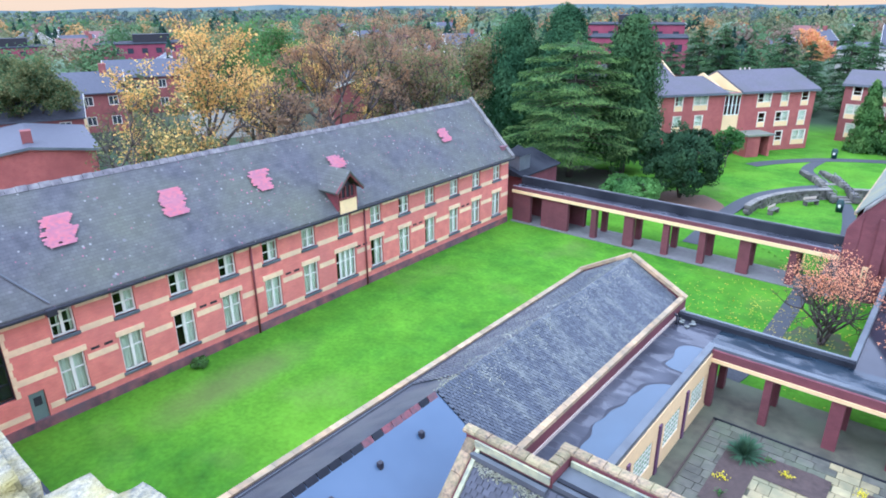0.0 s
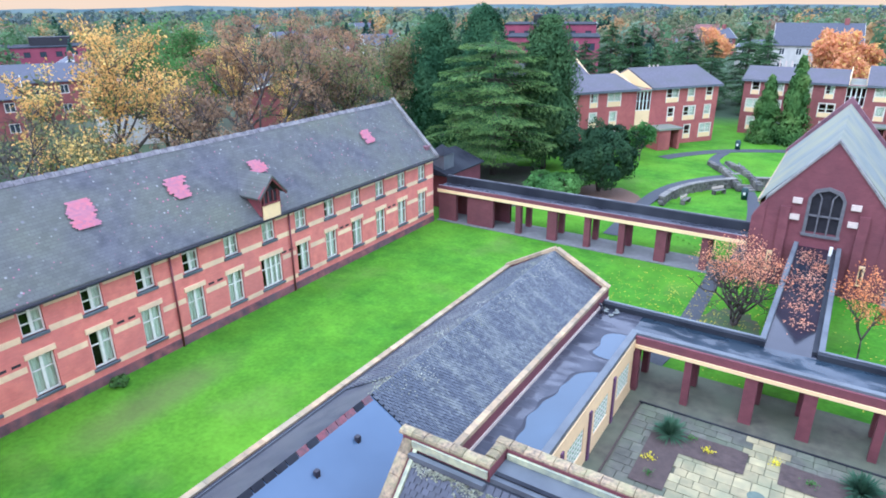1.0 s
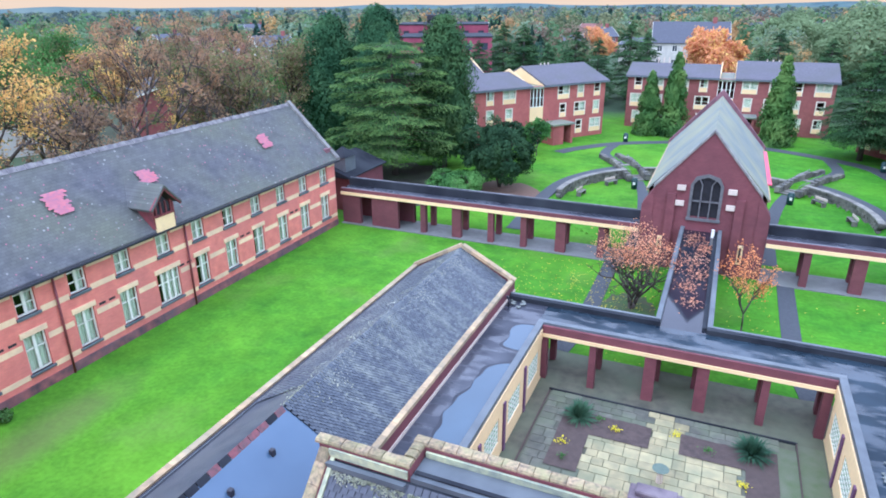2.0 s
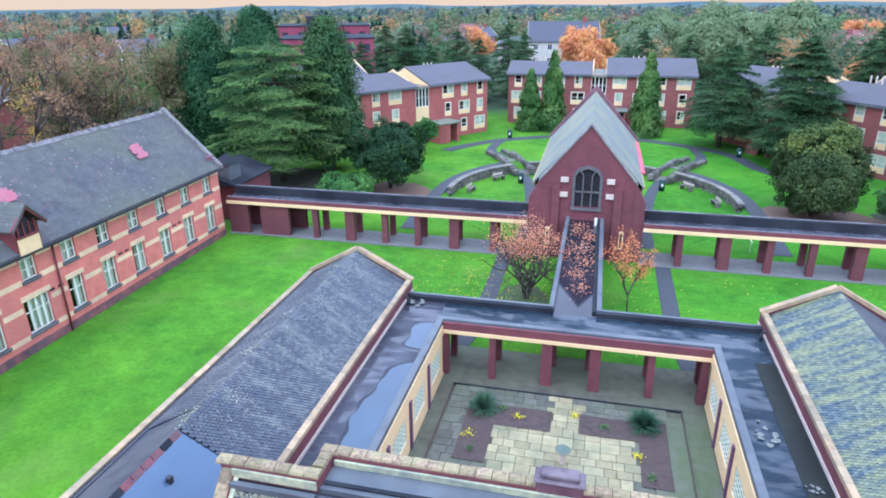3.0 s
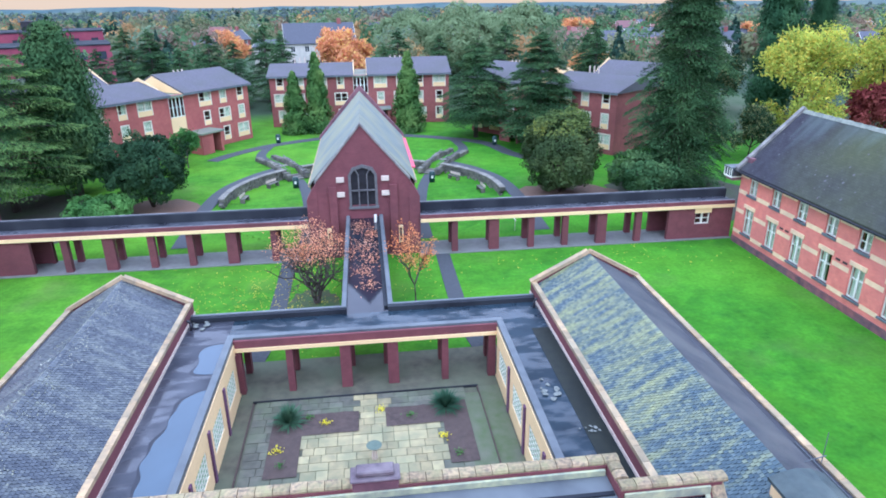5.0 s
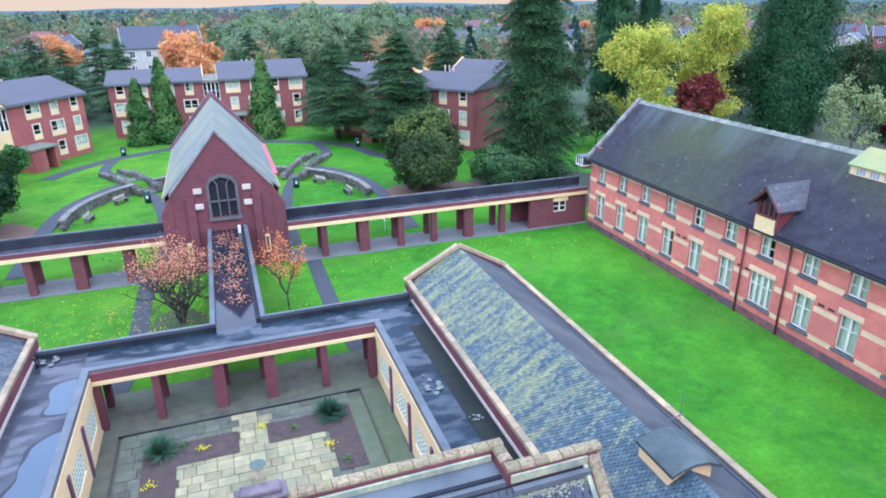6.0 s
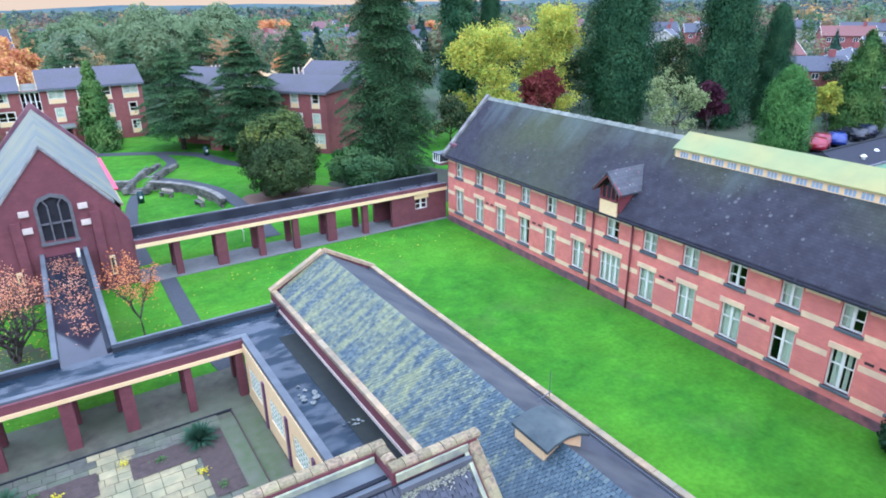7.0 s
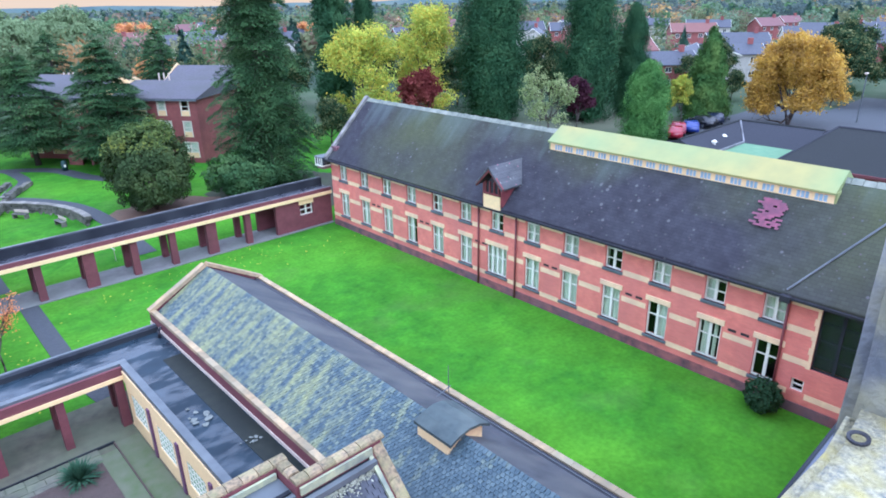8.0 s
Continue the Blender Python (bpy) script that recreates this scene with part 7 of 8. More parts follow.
for i in range(4):
    bm.faces.new((v[i], v[(i + 1) % 4], v[4]))
part("lantern_roof", bm, FELT, annex)

boxes("oriel", [(-41.35, -40.42, -0.75, 0.35, 4.62, 4.72)], WHITE, right_wing, "small white oriel at the end of the wing", 0.01)
boxes("oriel_roof", [(-41.38, -40.42, -0.78, 0.36, 5.28, 5.34)], LEAD, right_wing)
boxes("oriel_base", [(-41.25, -40.42, -0.62, 0.25, 4.42, 4.62)], PLINTH, right_wing)
boxes("oriel_pane", [(-41.3, -40.42, -0.7, 0.3, 4.72, 5.28)], PANE_DARK, right_wing)
for x in (-0.72, -0.4, -0.06, 0.28):
    boxes("oriel_mullion", [(-41.34, -41.29, x - 0.03, x + 0.03, 4.72, 5.28)], WHITE, right_wing)
for u in (-41.0, -40.7, -40.46):
    boxes("oriel_mullion", [(u - 0.03, u + 0.03, -0.74, -0.69, 4.72, 5.28)], WHITE, right_wing)

HOOD_FELT = mat("weathered_green_felt", (0.055, 0.075, 0.075), (0.035, 0.05, 0.052), scale=4, rough=0.6, col3=(0.09, 0.11, 0.10), big=1.2, bump=0.3)
# ---- halls: hood, gutter outlets, aerial ----
hood = thing("roof_hood", pose(11.0, 11.35, 4.5), "felt-covered vent hood with cream cheeks on the ridge", "roof vent")
bm = bmesh.new()
bm_prism(bm, [(-0.72, -0.75), (-0.72, 0.34), (0.68, 0.24), (0.68, -0.95)], 1, -0.62, 0.66)
part("cheek", bm, PAINT, hood, "cream painted box")
bm = bmesh.new()
bm_prism(bm, [(-0.76, 0.26), (-0.76, 0.36), (-0.4, 0.5), (0.0, 0.56), (0.4, 0.5), (0.82, 0.3), (0.82, 0.2), (0.4, 0.41), (0.0, 0.47), (-0.4, 0.41)], 1, -0.8, 0.78)
part("cover", bm, HOOD_FELT, hood, "curved dark felt cover")
ae = thing("roof_aerial", pose(13.3, 13.9, 3.5), "thin metal aerial at the parapet", "aerial")
bm = bmesh.new()
bm_rod(bm, (0, 0, 0), (0, 0, 1.1), 0.015, 0.012, 5)
bm_rod(bm, (-1.3, -0.2, 0.15), (0.1, 0, 0.25), 0.02, 0.02, 5)
part("mast", bm, LEAD, ae, "grey rods")
for q in (-1, 1):
    out = thing("rain_outlet", pose(q * 8.0, 26.6, 2.75), "black iron outlet pipe on the parapet wall", "pipe", "rain outlets")
    bm = bmesh.new()
    bm_rod(bm, (0, 0, 0.45), (-q * 0.12, 0, 0.3), 0.06)
    bm_rod(bm, (-q * 0.12, 0, 0.3), (-q * 0.12, 0, -0.03), 0.06)
    part("pipe", bm, IRON, out, "", True)

# moss, standing water and litter on the flat roofs
dirt = bmesh.new()
bm_box(dirt, 7.25, 8.02, 6.0, 24.6, 2.7, 2.735)
part("silt_strip", dirt, mat("green_black_silt", (0.012, 0.016, 0.014), (0.02, 0.024, 0.018), scale=3, rough=0.6, spec=0.2), cl, "dark silted edge beside the hall")


def litter(name, pts, size, z, material, label, category="leaves"):
    pts = np.array([(x, y, zz + 0.02) for x, y, zz in pts])
    ob = new(name, leaf_mesh(name, pts, size, material, 0.92))
    return tagged(ob, label, category, kind="stuff")


lrnd = np.random.default_rng(3)
pts = []
for cx, cy, sx, sy, m in ((-0.3, 39.6, 0.35, 0.8, 190), (0.4, 38.0, 0.3, 0.5, 120), (-0.1, 36.2, 0.45, 0.6, 170), (0.2, 34.0, 0.4, 0.5, 110), (-0.2, 32.2, 0.35, 0.4, 90), (0.1, 30.4, 0.35, 0.4, 70), (0, 35, 0.5, 3.5, 110)):
    for _ in range(m):
        px, py = lrnd.normal(cx, sx), lrnd.normal(cy, sy)
        if abs(px) < 0.92 and 28.5 < py < 41:
            pts.append((px, py, 2.705))
litter("fallen_leaves", pts, 0.055, 0, L_CORAL, "fallen coral and orange leaves on the link roof")
pts = []
for x, y, sx, sy, m in ((-6.6, 36.2, 2.2, 2.6, 420), (-3.2, 33.0, 1.2, 2.6, 260), (3.0, 34.2, 1.0, 2.2, 60), (17, 38.5, 5.0, 1.5, 110), (-2.0, 38.8, 1.2, 1.2, 120)):
    for _ in range(m):
        px, py = lrnd.normal(x, sx), lrnd.normal(y, sy)
        if 28 < py < 40.5 and abs(px) > 1.3:
            pts.append((px, py, ground_z(px, py) + 0.03))
litter("fallen_leaves", pts, 0.06, 0, L_YELLOW, "yellow leaves scattered on the grass")
bl = thing("roof_debris", pose(6.7, 19.7, 2.73), "pale torn sheeting lying on the wet roof", "debris")
bm = bmesh.new()
for k in range(10):
    x, y = random.gauss(0, 0.22), random.gauss(0, 0.3)
    r, n = random.uniform(0.07, 0.18), 7
    ring = [bm.verts.new((x + r * random.uniform(0.5, 1.2) * math.cos(i * math.tau / n), y + r * random.uniform(0.5, 1.2) * math.sin(i * math.tau / n), random.uniform(0.0, 0.06))) for i in range(n)]
    mid = bm.verts.new((x, y, 0.07))
    for i in range(n):
        bm.faces.new((ring[i], ring[(i + 1) % n], mid))
tagged(part("scraps", bm, mat("torn_pale_sheet", (0.20, 0.215, 0.19), (0.11, 0.12, 0.11), scale=8), bl), kind="stuff")
copy_thing(bl, pose(7.5, 17.3, 2.75, 0, 0, 70) @ Matrix.Scale(0.5, 4))
copy_thing(bl, pose(-7.55, 27.0, 2.75, 0, 0, 20))

# ---- the court ----
slab_mats = [vary(m_, 0.22) for m_ in (mat("pale_slab", (0.40, 0.345, 0.18), (0.28, 0.25, 0.14), scale=3, col3=(0.22, 0.23, 0.13), big=0.8), mat("grey_slab", (0.14, 0.136, 0.105), (0.085, 0.088, 0.068), scale=3, col3=(0.13, 0.15, 0.09), big=0.8))]
BEDS = [(-4.1, -2.85, 19.4, 23.2), (-2.85, -0.55, 21.8, 23.2), (0.57, 2.93, 21.95, 23.25), (2.93, 4.05, 19.4, 23.4)]
paving = bpy.data.objects["court_paving"]
shared = {}
srnd = random.Random(5)
y = 15.6
while y < 24.3:
    h = srnd.choice((0.45, 0.45, 0.6))
    x = -5.0
    while x < 4.75:
        w = srnd.choice((0.45, 0.6, 0.6, 0.75))
        cx, cy = x + w / 2, y + h / 2
        if not any(a + 0.15 < cx < b - 0.15 and c + 0.15 < cy < d - 0.15 for a, b, c, d in BEDS) and not (x > 3.75 and y > 18):
            mi = 0 if -2.9 < cx < 2.95 and cy < 22.2 or -0.6 < cx < 0.6 else 1
            key = (w, h, mi)
            if key not in shared:
                bm = bmesh.new()
                bm_box(bm, -w / 2 + 0.012, w / 2 - 0.012, -h / 2 + 0.012, h / 2 - 0.012, 0, 0.05)
                shared[key] = mesh_of("slab", bm, slab_mats[mi])
            ob = new("slab", shared[key])
            ob.parent = paving
            ob.matrix_basis = pose(cx, cy, 0.025 + srnd.uniform(0, 0.012), srnd.uniform(-0.4, 0.4), srnd.uniform(-0.4, 0.4), srnd.uniform(-0.5, 0.5))
        x += w
    y += h
MOSSY = mat("mossy_strip", (0.085, 0.12, 0.05), (0.12, 0.135, 0.08), scale=2.5, col3=(0.14, 0.145, 0.105), big=0.7, bump=0.5)
boxes("moss_strip", [(4.8, 5.7, 14.0, 24.4, 0.03, 0.05)], MOSSY, paving, "green mossy strip")
boxes("moss_strip", [(3.8, 4.75, 18.2, 23.9, 0.05, 0.085)], MOSSY, paving)
boxes("court_kerb", [(-5.15, 4.8, 24.38, 24.44, 0.03, 0.14)], FELT, paving, "dark kerb")
boxes("court_kerb", [(-5.14, -5.08, 14.0, 24.36, 0.03, 0.09)], SOIL, paving)
boxes("court_kerb", [(4.74, 4.79, 14.0, 24.36, 0.03, 0.13)], SOIL, paving)
for q, (outer, inner) in enumerate(((BEDS[0], BEDS[1]), (BEDS[3], BEDS[2]))):
    bed = thing("flower_bed", pose(0, 0, 0), "L-shaped bed of dark bare soil with a few plants", "flower bed", "court beds")
    for a, b, c, d in (outer, inner):
        bm = bmesh.new()
        us, vs = np.linspace(a, b, 12), np.linspace(c, d, 12)
        grid = [[bm.verts.new((u, v, 0.115 + 0.04 * noise.noise((u * 3, v * 3, 0)))) for u in us] for v in vs]
        for j in range(11):
            for i in range(11):
                bm.faces.new((grid[j][i], grid[j][i + 1], grid[j + 1][i + 1], grid[j + 1][i]))
        part("soil", bm, SOIL, bed)


def spiky(x, y, h, seed):
    """A tuft of long arching blades."""
    rnd = random.Random(seed)
    t = thing("spiky_shrub", pose(x, y, 0.08), "tuft of long dark green spiky leaves", "shrub", "spiky shrubs")
    bm = bmesh.new()
    for k in range(260):
        a, e = rnd.uniform(0, math.tau), rnd.uniform(0.15, 1.45)
        d = Vector((math.cos(a) * math.cos(e), math.sin(a) * math.cos(e), math.sin(e)))
        s = Vector((-math.sin(a), math.cos(a), 0)) * 0.028
        ln = h * rnd.uniform(0.7, 1.1)
        m, tip = d * ln * 0.6, d * ln + Vector((0, 0, -0.12 * ln))
        v = [bm.verts.new(p) for p in (-s, s, m + s, m - s, tip)]
        bm.faces.new((v[0], v[1], v[2], v[3]))
        bm.faces.new((v[3], v[2], v[4]))
    tagged(part("leaf_tuft", bm, L_SPIKY, t), kind="stuff")


spiky(-3.45, 22.75, 0.95, 1)
spiky(3.15, 23.0, 0.95, 2)
spiky(5.6, 14.6, 0.6, 3)
for k, (x, y) in enumerate(((-1.9, 22.45), (-3.75, 20.9), (0.35, 23.1), (2.85, 21.0), (-3.5, 20.0), (1.6, 22.5), (-2.6, 22.9), (3.3, 19.9))):
    f = thing("flower_clump", pose(x, y, 0.13), "small clump of yellow flowers" if k < 4 else "small green bedding plant", "flowers")
    p = RNG.normal(size=(50, 3)) * np.array((0.1, 0.1, 0.05)) + np.array((0, 0, 0.08))
    ob = new("petals", leaf_mesh("petals", p, 0.045, L_PRIMROSE if k < 4 else L_GREEN, 0.5))
    ob.parent = f
    tagged(ob, kind="stuff")
RUBBLE_GREEN = mat("green_stained_stone", (0.13, 0.17, 0.13), (0.08, 0.11, 0.09), scale=6)
dial = thing("bird_bath", pose(0.05, 20.1, 0.08), "round grey stone bowl on a pillar", "bird bath")
bm = bmesh.new()
bm_cyl(bm, 0, 0, 0, 0.5, 0.12, 12, 0.09)
part("pillar", bm, STONE_PALE, dial)
bm = bmesh.new()
bm_cyl(bm, 0, 0, 0.5, 0.6, 0.14, 18, 0.3)
part("bowl", bm, RUBBLE_GREEN, dial, "green-stained stone bowl")

# ---- sunken round lawn: wall, steps, benches, bins, paths ----
RUBBLE = vary(mat("rubble_stone", (0.125, 0.118, 0.10), (0.06, 0.06, 0.055), scale=3, col3=(0.21, 0.20, 0.155), big=0.9, bump=0.5), 0.35)
CAP = vary(mat("pale_cap_stone", (0.26, 0.245, 0.205), (0.15, 0.145, 0.125), scale=5, bump=0.4), 0.3)
gw = thing("garden_wall", pose(0, 0, 0), "curved low wall of rough grey stone round the sunken lawn", "wall")
stones = []
for k in range(6):
    bm = bmesh.new()
    bm_box(bm, -0.29, 0.29, -0.24, 0.24, 0, 0.3)
    bmesh.ops.bevel(bm, geom=bm.edges[:], offset=0.04, segments=1, affect="EDGES")
    for v in bm.verts:
        v.co += Vector((random.uniform(-1, 1), random.uniform(-1, 1), random.uniform(-1, 1))) * 0.03
    stones.append(mesh_of("stone", bm, RUBBLE))
for j in range(3):
    for i in range(64):
        a = math.pi * (i + 0.5 * (j % 2)) / 63
        x, y = CX + (CR + 0.05) * math.cos(a), CY + (CR + 0.05) * math.sin(a)
        if min(abs(a - radians(54.5)), abs(a - radians(125.5))) < 0.075:
            continue
        ob = new("stone", stones[(i * 5 + j * 3) % 6])
        ob.parent = gw
        ob.matrix_basis = pose(x, y, -0.75 + j * 0.31, 0, 0, math.degrees(a) + 90)
caps = []
for k in range(4):
    bm = bmesh.new()
    bm_box(bm, -0.3, 0.3, -0.27, 0.27, 0, 0.1)
    bmesh.ops.bevel(bm, geom=bm.edges[:], offset=0.025, segments=1, affect="EDGES")
    for v in bm.verts:
        v.co += Vector((random.uniform(-1, 1), random.uniform(-1, 1), random.uniform(-1, 1))) * 0.018
    caps.append(mesh_of("cap_stone", bm, CAP))
for i in range(64):
    a = math.pi * i / 63
    if min(abs(a - radians(54.5)), abs(a - radians(125.5))) < 0.075:
        continue
    ob = new("cap_stone", caps[i * 3 % 4])
    ob.parent = gw
    ob.matrix_basis = pose(CX + (CR + 0.05) * math.cos(a), CY + (CR + 0.05) * math.sin(a), 0.17, 0, 0, math.degrees(a) + 90)
for q in (-1, 1):
    st = thing("garden_steps", pose(0, 0, 0), "rough stone garden steps between low rubble walls", "steps", "garden steps")
    d = Vector((q * 5.6, 9.0, 0)).normalized()
    side_v = Vector((d.y, -d.x, 0))
    base = Vector((q * 6.75, 64.9, -0.7))
    ang_d = math.degrees(math.atan2(d.y, d.x))
    for k in range(8):
        p = base + d * (0.5 * k)
        ob = boxes("step", [(0.06, 0.62, -0.72, 0.72, -0.05, 0.095 * (k + 1) - 0.05), (0.0, 0.6, -0.74, 0.74, 0.095 * (k + 1) - 0.05, 0.095 * (k + 1))], CAP, st)
        ob.matrix_basis = pose(p.x, p.y, p.z, 0, 0, ang_d)
    for w_side in (-1, 1):
        for k in range(13):
            p = base + d * (0.62 * k) + side_v * (w_side * 0.95)
            ob = new("stone", stones[(k * 5 + w_side) % 6])
            ob.parent = st
            ob.matrix_basis = pose(p.x, p.y, max(-0.62 + 0.1 * k, -0.7) if k < 7 else 0.0, 0, 0, ang_d) @ Matrix.Diagonal((1, 1.15, 2.0 if k < 9 else 1.4, 1))
        rail = thing("hand_rail", pose(0, 0, 0), "thin pale metal handrail beside the steps", "railing", "hand rails")
        bm = bmesh.new()
        a, b = base + d * 0.2 + side_v * (w_side * 0.72), base + d * 4.6 + side_v * (w_side * 0.72)
        bm_rod(bm, a + Vector((0, 0, 0.95)), b + Vector((0, 0, 1.65)), 0.032)
        part("bar", bm, CAP_GREY, rail)
        for k in (0.0, 1.0):
            bm = bmesh.new()
            p = a.lerp(b, k)
            bm_rod(bm, p + Vector((0, 0, -0.1)), p + Vector((0, 0, 0.95 + 0.7 * k)), 0.025)
            part("post", bm, LEAD, rail)
    for k, a in enumerate((10, 36)):
        aa = radians(a if q > 0 else 180 - a)
        be = thing("stone_bench", pose(CX + 11.1 * math.cos(aa), CY + 11.1 * math.sin(aa), -0.7, 0, 0, math.degrees(aa) + 90), "pale weathered bench on the sunken lawn", "bench", "stone benches")
        boxes("seat", [(-0.7, 0.7, -0.22, 0.2, 0.34, 0.42)], RUBBLE, be, "", 0.02)
        boxes("backrest", [(-0.7, 0.7, -0.25, -0.2, 0.46, 0.72)], STONE_PALE, be, "", 0.02)
        for x in (-0.6, 0.6):
            boxes("leg", [(x - 0.07, x + 0.07, -0.22, 0.18, 0, 0.34)], RUBBLE, be)
            boxes("back_post", [(x - 0.04, x + 0.04, -0.25, -0.19, 0.42, 0.46)], RUBBLE, be)


def bin_at(x, y):
    b = thing("litter_bin", pose(x, y, ground_z(x, y)), "dark green litter bin with a pale notice", "bin", "litter bins")
    bm = bmesh.new()
    bm_cyl(bm, 0, 0, 0, 0.85, 0.27, 14, 0.31)
    part("body", bm, BIN, b, "", True)
    bm = bmesh.new()
    bm_cyl(bm, 0, 0, 0.85, 1.08, 0.33, 14, 0.2)
    part("lid", bm, BIN, b)
    boxes("notice", [(-0.1, 0.1, -0.33, -0.29, 0.45, 0.7)], WHITE, b, "pale notice")


BIN = mat("dark_green_plastic", (0.012, 0.05, 0.045), (0.01, 0.04, 0.035), rough=0.4, bump=0.05)
for x, y in ((-6.7, 61.9), (6.7, 61.9), (-10.4, 80.2), (15.6, 74.6)):
    bin_at(x, y)
ribbon("path_ring", [(-16.6, 71.5), (-14.8, 74.6), (-11.0, 78.8), (-5.0, 82.0), (0, 82.8), (5.0, 82.2), (11, 79.0), (14.8, 75.5), (16.5, 70.0), (18.5, 66.5)], 1.5, None, ASPHALT, "grey asphalt path curving before the flats", "path", lift=0.038)
for q, nm in ((-1, "path_left"), (1, "path_right")):
    ribbon(nm + "_bank", [(q * 13.3, 44.5), (q * 13.5, 54), (q * 12.9, 59.8), (q * 11.0, 64.2), (q * 8.9, 67.0)], 1.2, 0.0, ASPHALT, "grey asphalt path outside the garden wall", "path")
    ribbon(nm + "_lawn", [(q * 5.6, 27.98), (q * 5.2, 31), (q * 5.15, 35), (q * 5.2, 41)], 0.95, 0.0, ASPHALT, "dark asphalt path across the lawn", "path")
    ribbon(nm + "_chapel", [(q * 4.6, 44.6), (q * 4.7, 52), (q * 5.6, 60), (q * 6.7, 64.8)], 1.0, -0.7, ASPHALT, "dark path beside the chapel", "path")
    ribbon(nm + "_steps", [(q * 8.9, 68.0), (q * 10.4, 70.4), (q * 11.6, 73.5), (q * 11.2, 78.6)], 1.1, None, ASPHALT, "path from the steps", "path", lift=0.024)
    # bare earth under the yews
    bm = bmesh.new()
    ring = [(q * 18.0 + 4.6 * math.cos(i * math.tau / 30) * (1 + 0.1 * math.sin(i * 1.7)), 53.0 + 4.2 * math.sin(i * math.tau / 30) * (1 + 0.12 * math.sin(i * 2.3 + 1)), 0.012) for i in range(30)]
    bm.faces.new([bm.verts.new(p) for p in ring])
    setting("earth_bed", bm, mat("red_brown_litter", (0.17, 0.10, 0.065), (0.11, 0.08, 0.05), scale=3, bump=0.5), "brown needle litter under the tree", "ground")

# bare litter whose colour also holds the shade under the conifers
LITTER_SHADED = mat("shaded_needle_litter", (0.055, 0.05, 0.035), (0.032, 0.035, 0.025), scale=2.5, bump=0.5, col3=(0.05, 0.07, 0.03), big=0.5)
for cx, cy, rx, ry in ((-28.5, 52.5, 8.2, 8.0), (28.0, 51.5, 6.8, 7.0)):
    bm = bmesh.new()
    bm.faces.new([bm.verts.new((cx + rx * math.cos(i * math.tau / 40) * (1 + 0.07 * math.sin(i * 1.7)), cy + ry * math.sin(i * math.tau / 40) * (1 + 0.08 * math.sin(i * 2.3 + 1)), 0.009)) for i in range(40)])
    setting("earth_bed", bm, LITTER_SHADED, "bare needle litter under the tall conifers, darkened for their shade", "ground")

# ---- east side: low ranges, car park, lamp ----
ROOF_DARK = mat("dark_tiled_roof", (0.040, 0.043, 0.043), (0.029, 0.031, 0.033), scale=9, rough=0.92, spec=0.1)
ROOF_FELT = mat("grey_felt_roof", (0.050, 0.052, 0.062), (0.038, 0.040, 0.048), scale=7, rough=0.92, spec=0.1)
low = thing("low_range", pose(0, 0, 0), "low brick range with a dark hipped tiled roof", "building")
boxes("wall", [(55.6, 68.4, 6.6, 18.6, 0, 3.25)], BRICK_FLAT, low)
bm = bmesh.new()
eave = [bm.verts.new(p) for p in ((55.0, 6.0, 3.3), (69.0, 6.0, 3.3), (69.0, 19.2, 3.3), (55.0, 19.2, 3.3))]
crest = [bm.verts.new(p) for p in ((62.0, 9.6, 5.4), (62.0, 17.0, 5.4))]
for f in ((eave[3], eave[2], eave[1], eave[0]), (eave[0], eave[1], crest[0]), (eave[1], eave[2], crest[1], crest[0]), (eave[2], eave[3], crest[1]), (eave[3], eave[0], crest[0], crest[1])):
    bm.faces.new(f)
part("roof", bm, ROOF_DARK, low, "dark hipped tiled roof")
for p, q in (((62.0, 9.6, 5.4), (62.0, 17.0, 5.4)), ((62.0, 17.0, 5.4), (55.0, 19.2, 3.3)), ((62.0, 17.0, 5.4), (69.0, 19.2, 3.3))):
    bm = bmesh.new()
    bm_rod(bm, p, q, 0.11, 0.11, 8)
    part("ridge_tile", bm, ROOF_FELT, low)
boxes("fascia", [(54.93, 55.03, 5.95, 19.25, 3.14, 3.36)], BRICK_DARK, low, "dark red eaves board")
boxes("fascia", [(55.03, 69.0, 19.17, 19.27, 3.14, 3.36)], BRICK_DARK, low)
low2 = thing("low_range", pose(0, 0, 0), "low range with grey roofs round a green flat roof", "building")
boxes("wall", [(55.8, 74.0, 19.6, 29.4, 0, 2.6)], BRICK_DARK, low2)
boxes("flat_roof", [(55.8, 62.6, 19.6, 24.9, 2.6, 2.75)], mat("pale_green_felt", (0.17, 0.28, 0.16), (0.13, 0.235, 0.14), scale=1.4, spec=0.1, rough=0.9), low2, "pale green flat roof")
bm = bmesh.new()
inner, top, outer, zi, zt = (62.6, 24.9), (67.3, 27.5), (74.3, 30.0), 2.75, 3.95
v = [bm.verts.new(p) for p in ((54.8, inner[1], zi), (inner[0], inner[1], zi), (inner[0], 19.5, zi), (54.8, top[1], zt), (top[0], top[1], zt), (top[0], 19.5, zt), (54.8, outer[1], zi), (outer[0], outer[1], zi), (outer[0], 19.5, zi))]
for f in ((0, 1, 4, 3), (1, 2, 5, 4), (3, 4, 7, 6), (4, 5, 8, 7), (0, 3, 6), (2, 8, 5), (6, 7, 8, 2, 1, 0)):
    bm.faces.new([v[i] for i in f])
part("roof", bm, ROOF_FELT, low2, "grey tiled roof round two sides")
boxes("flashing", [(55.8, 62.6, 24.82, 24.95, 2.76, 2.95)], CAP_GREY, low2, "pale lead kerb of the green roof")
boxes("roof_edge", [(55.7, 55.8, 19.6, 24.8, 2.5, 2.86)], CAP_GREY, low2)
bm = bmesh.new()
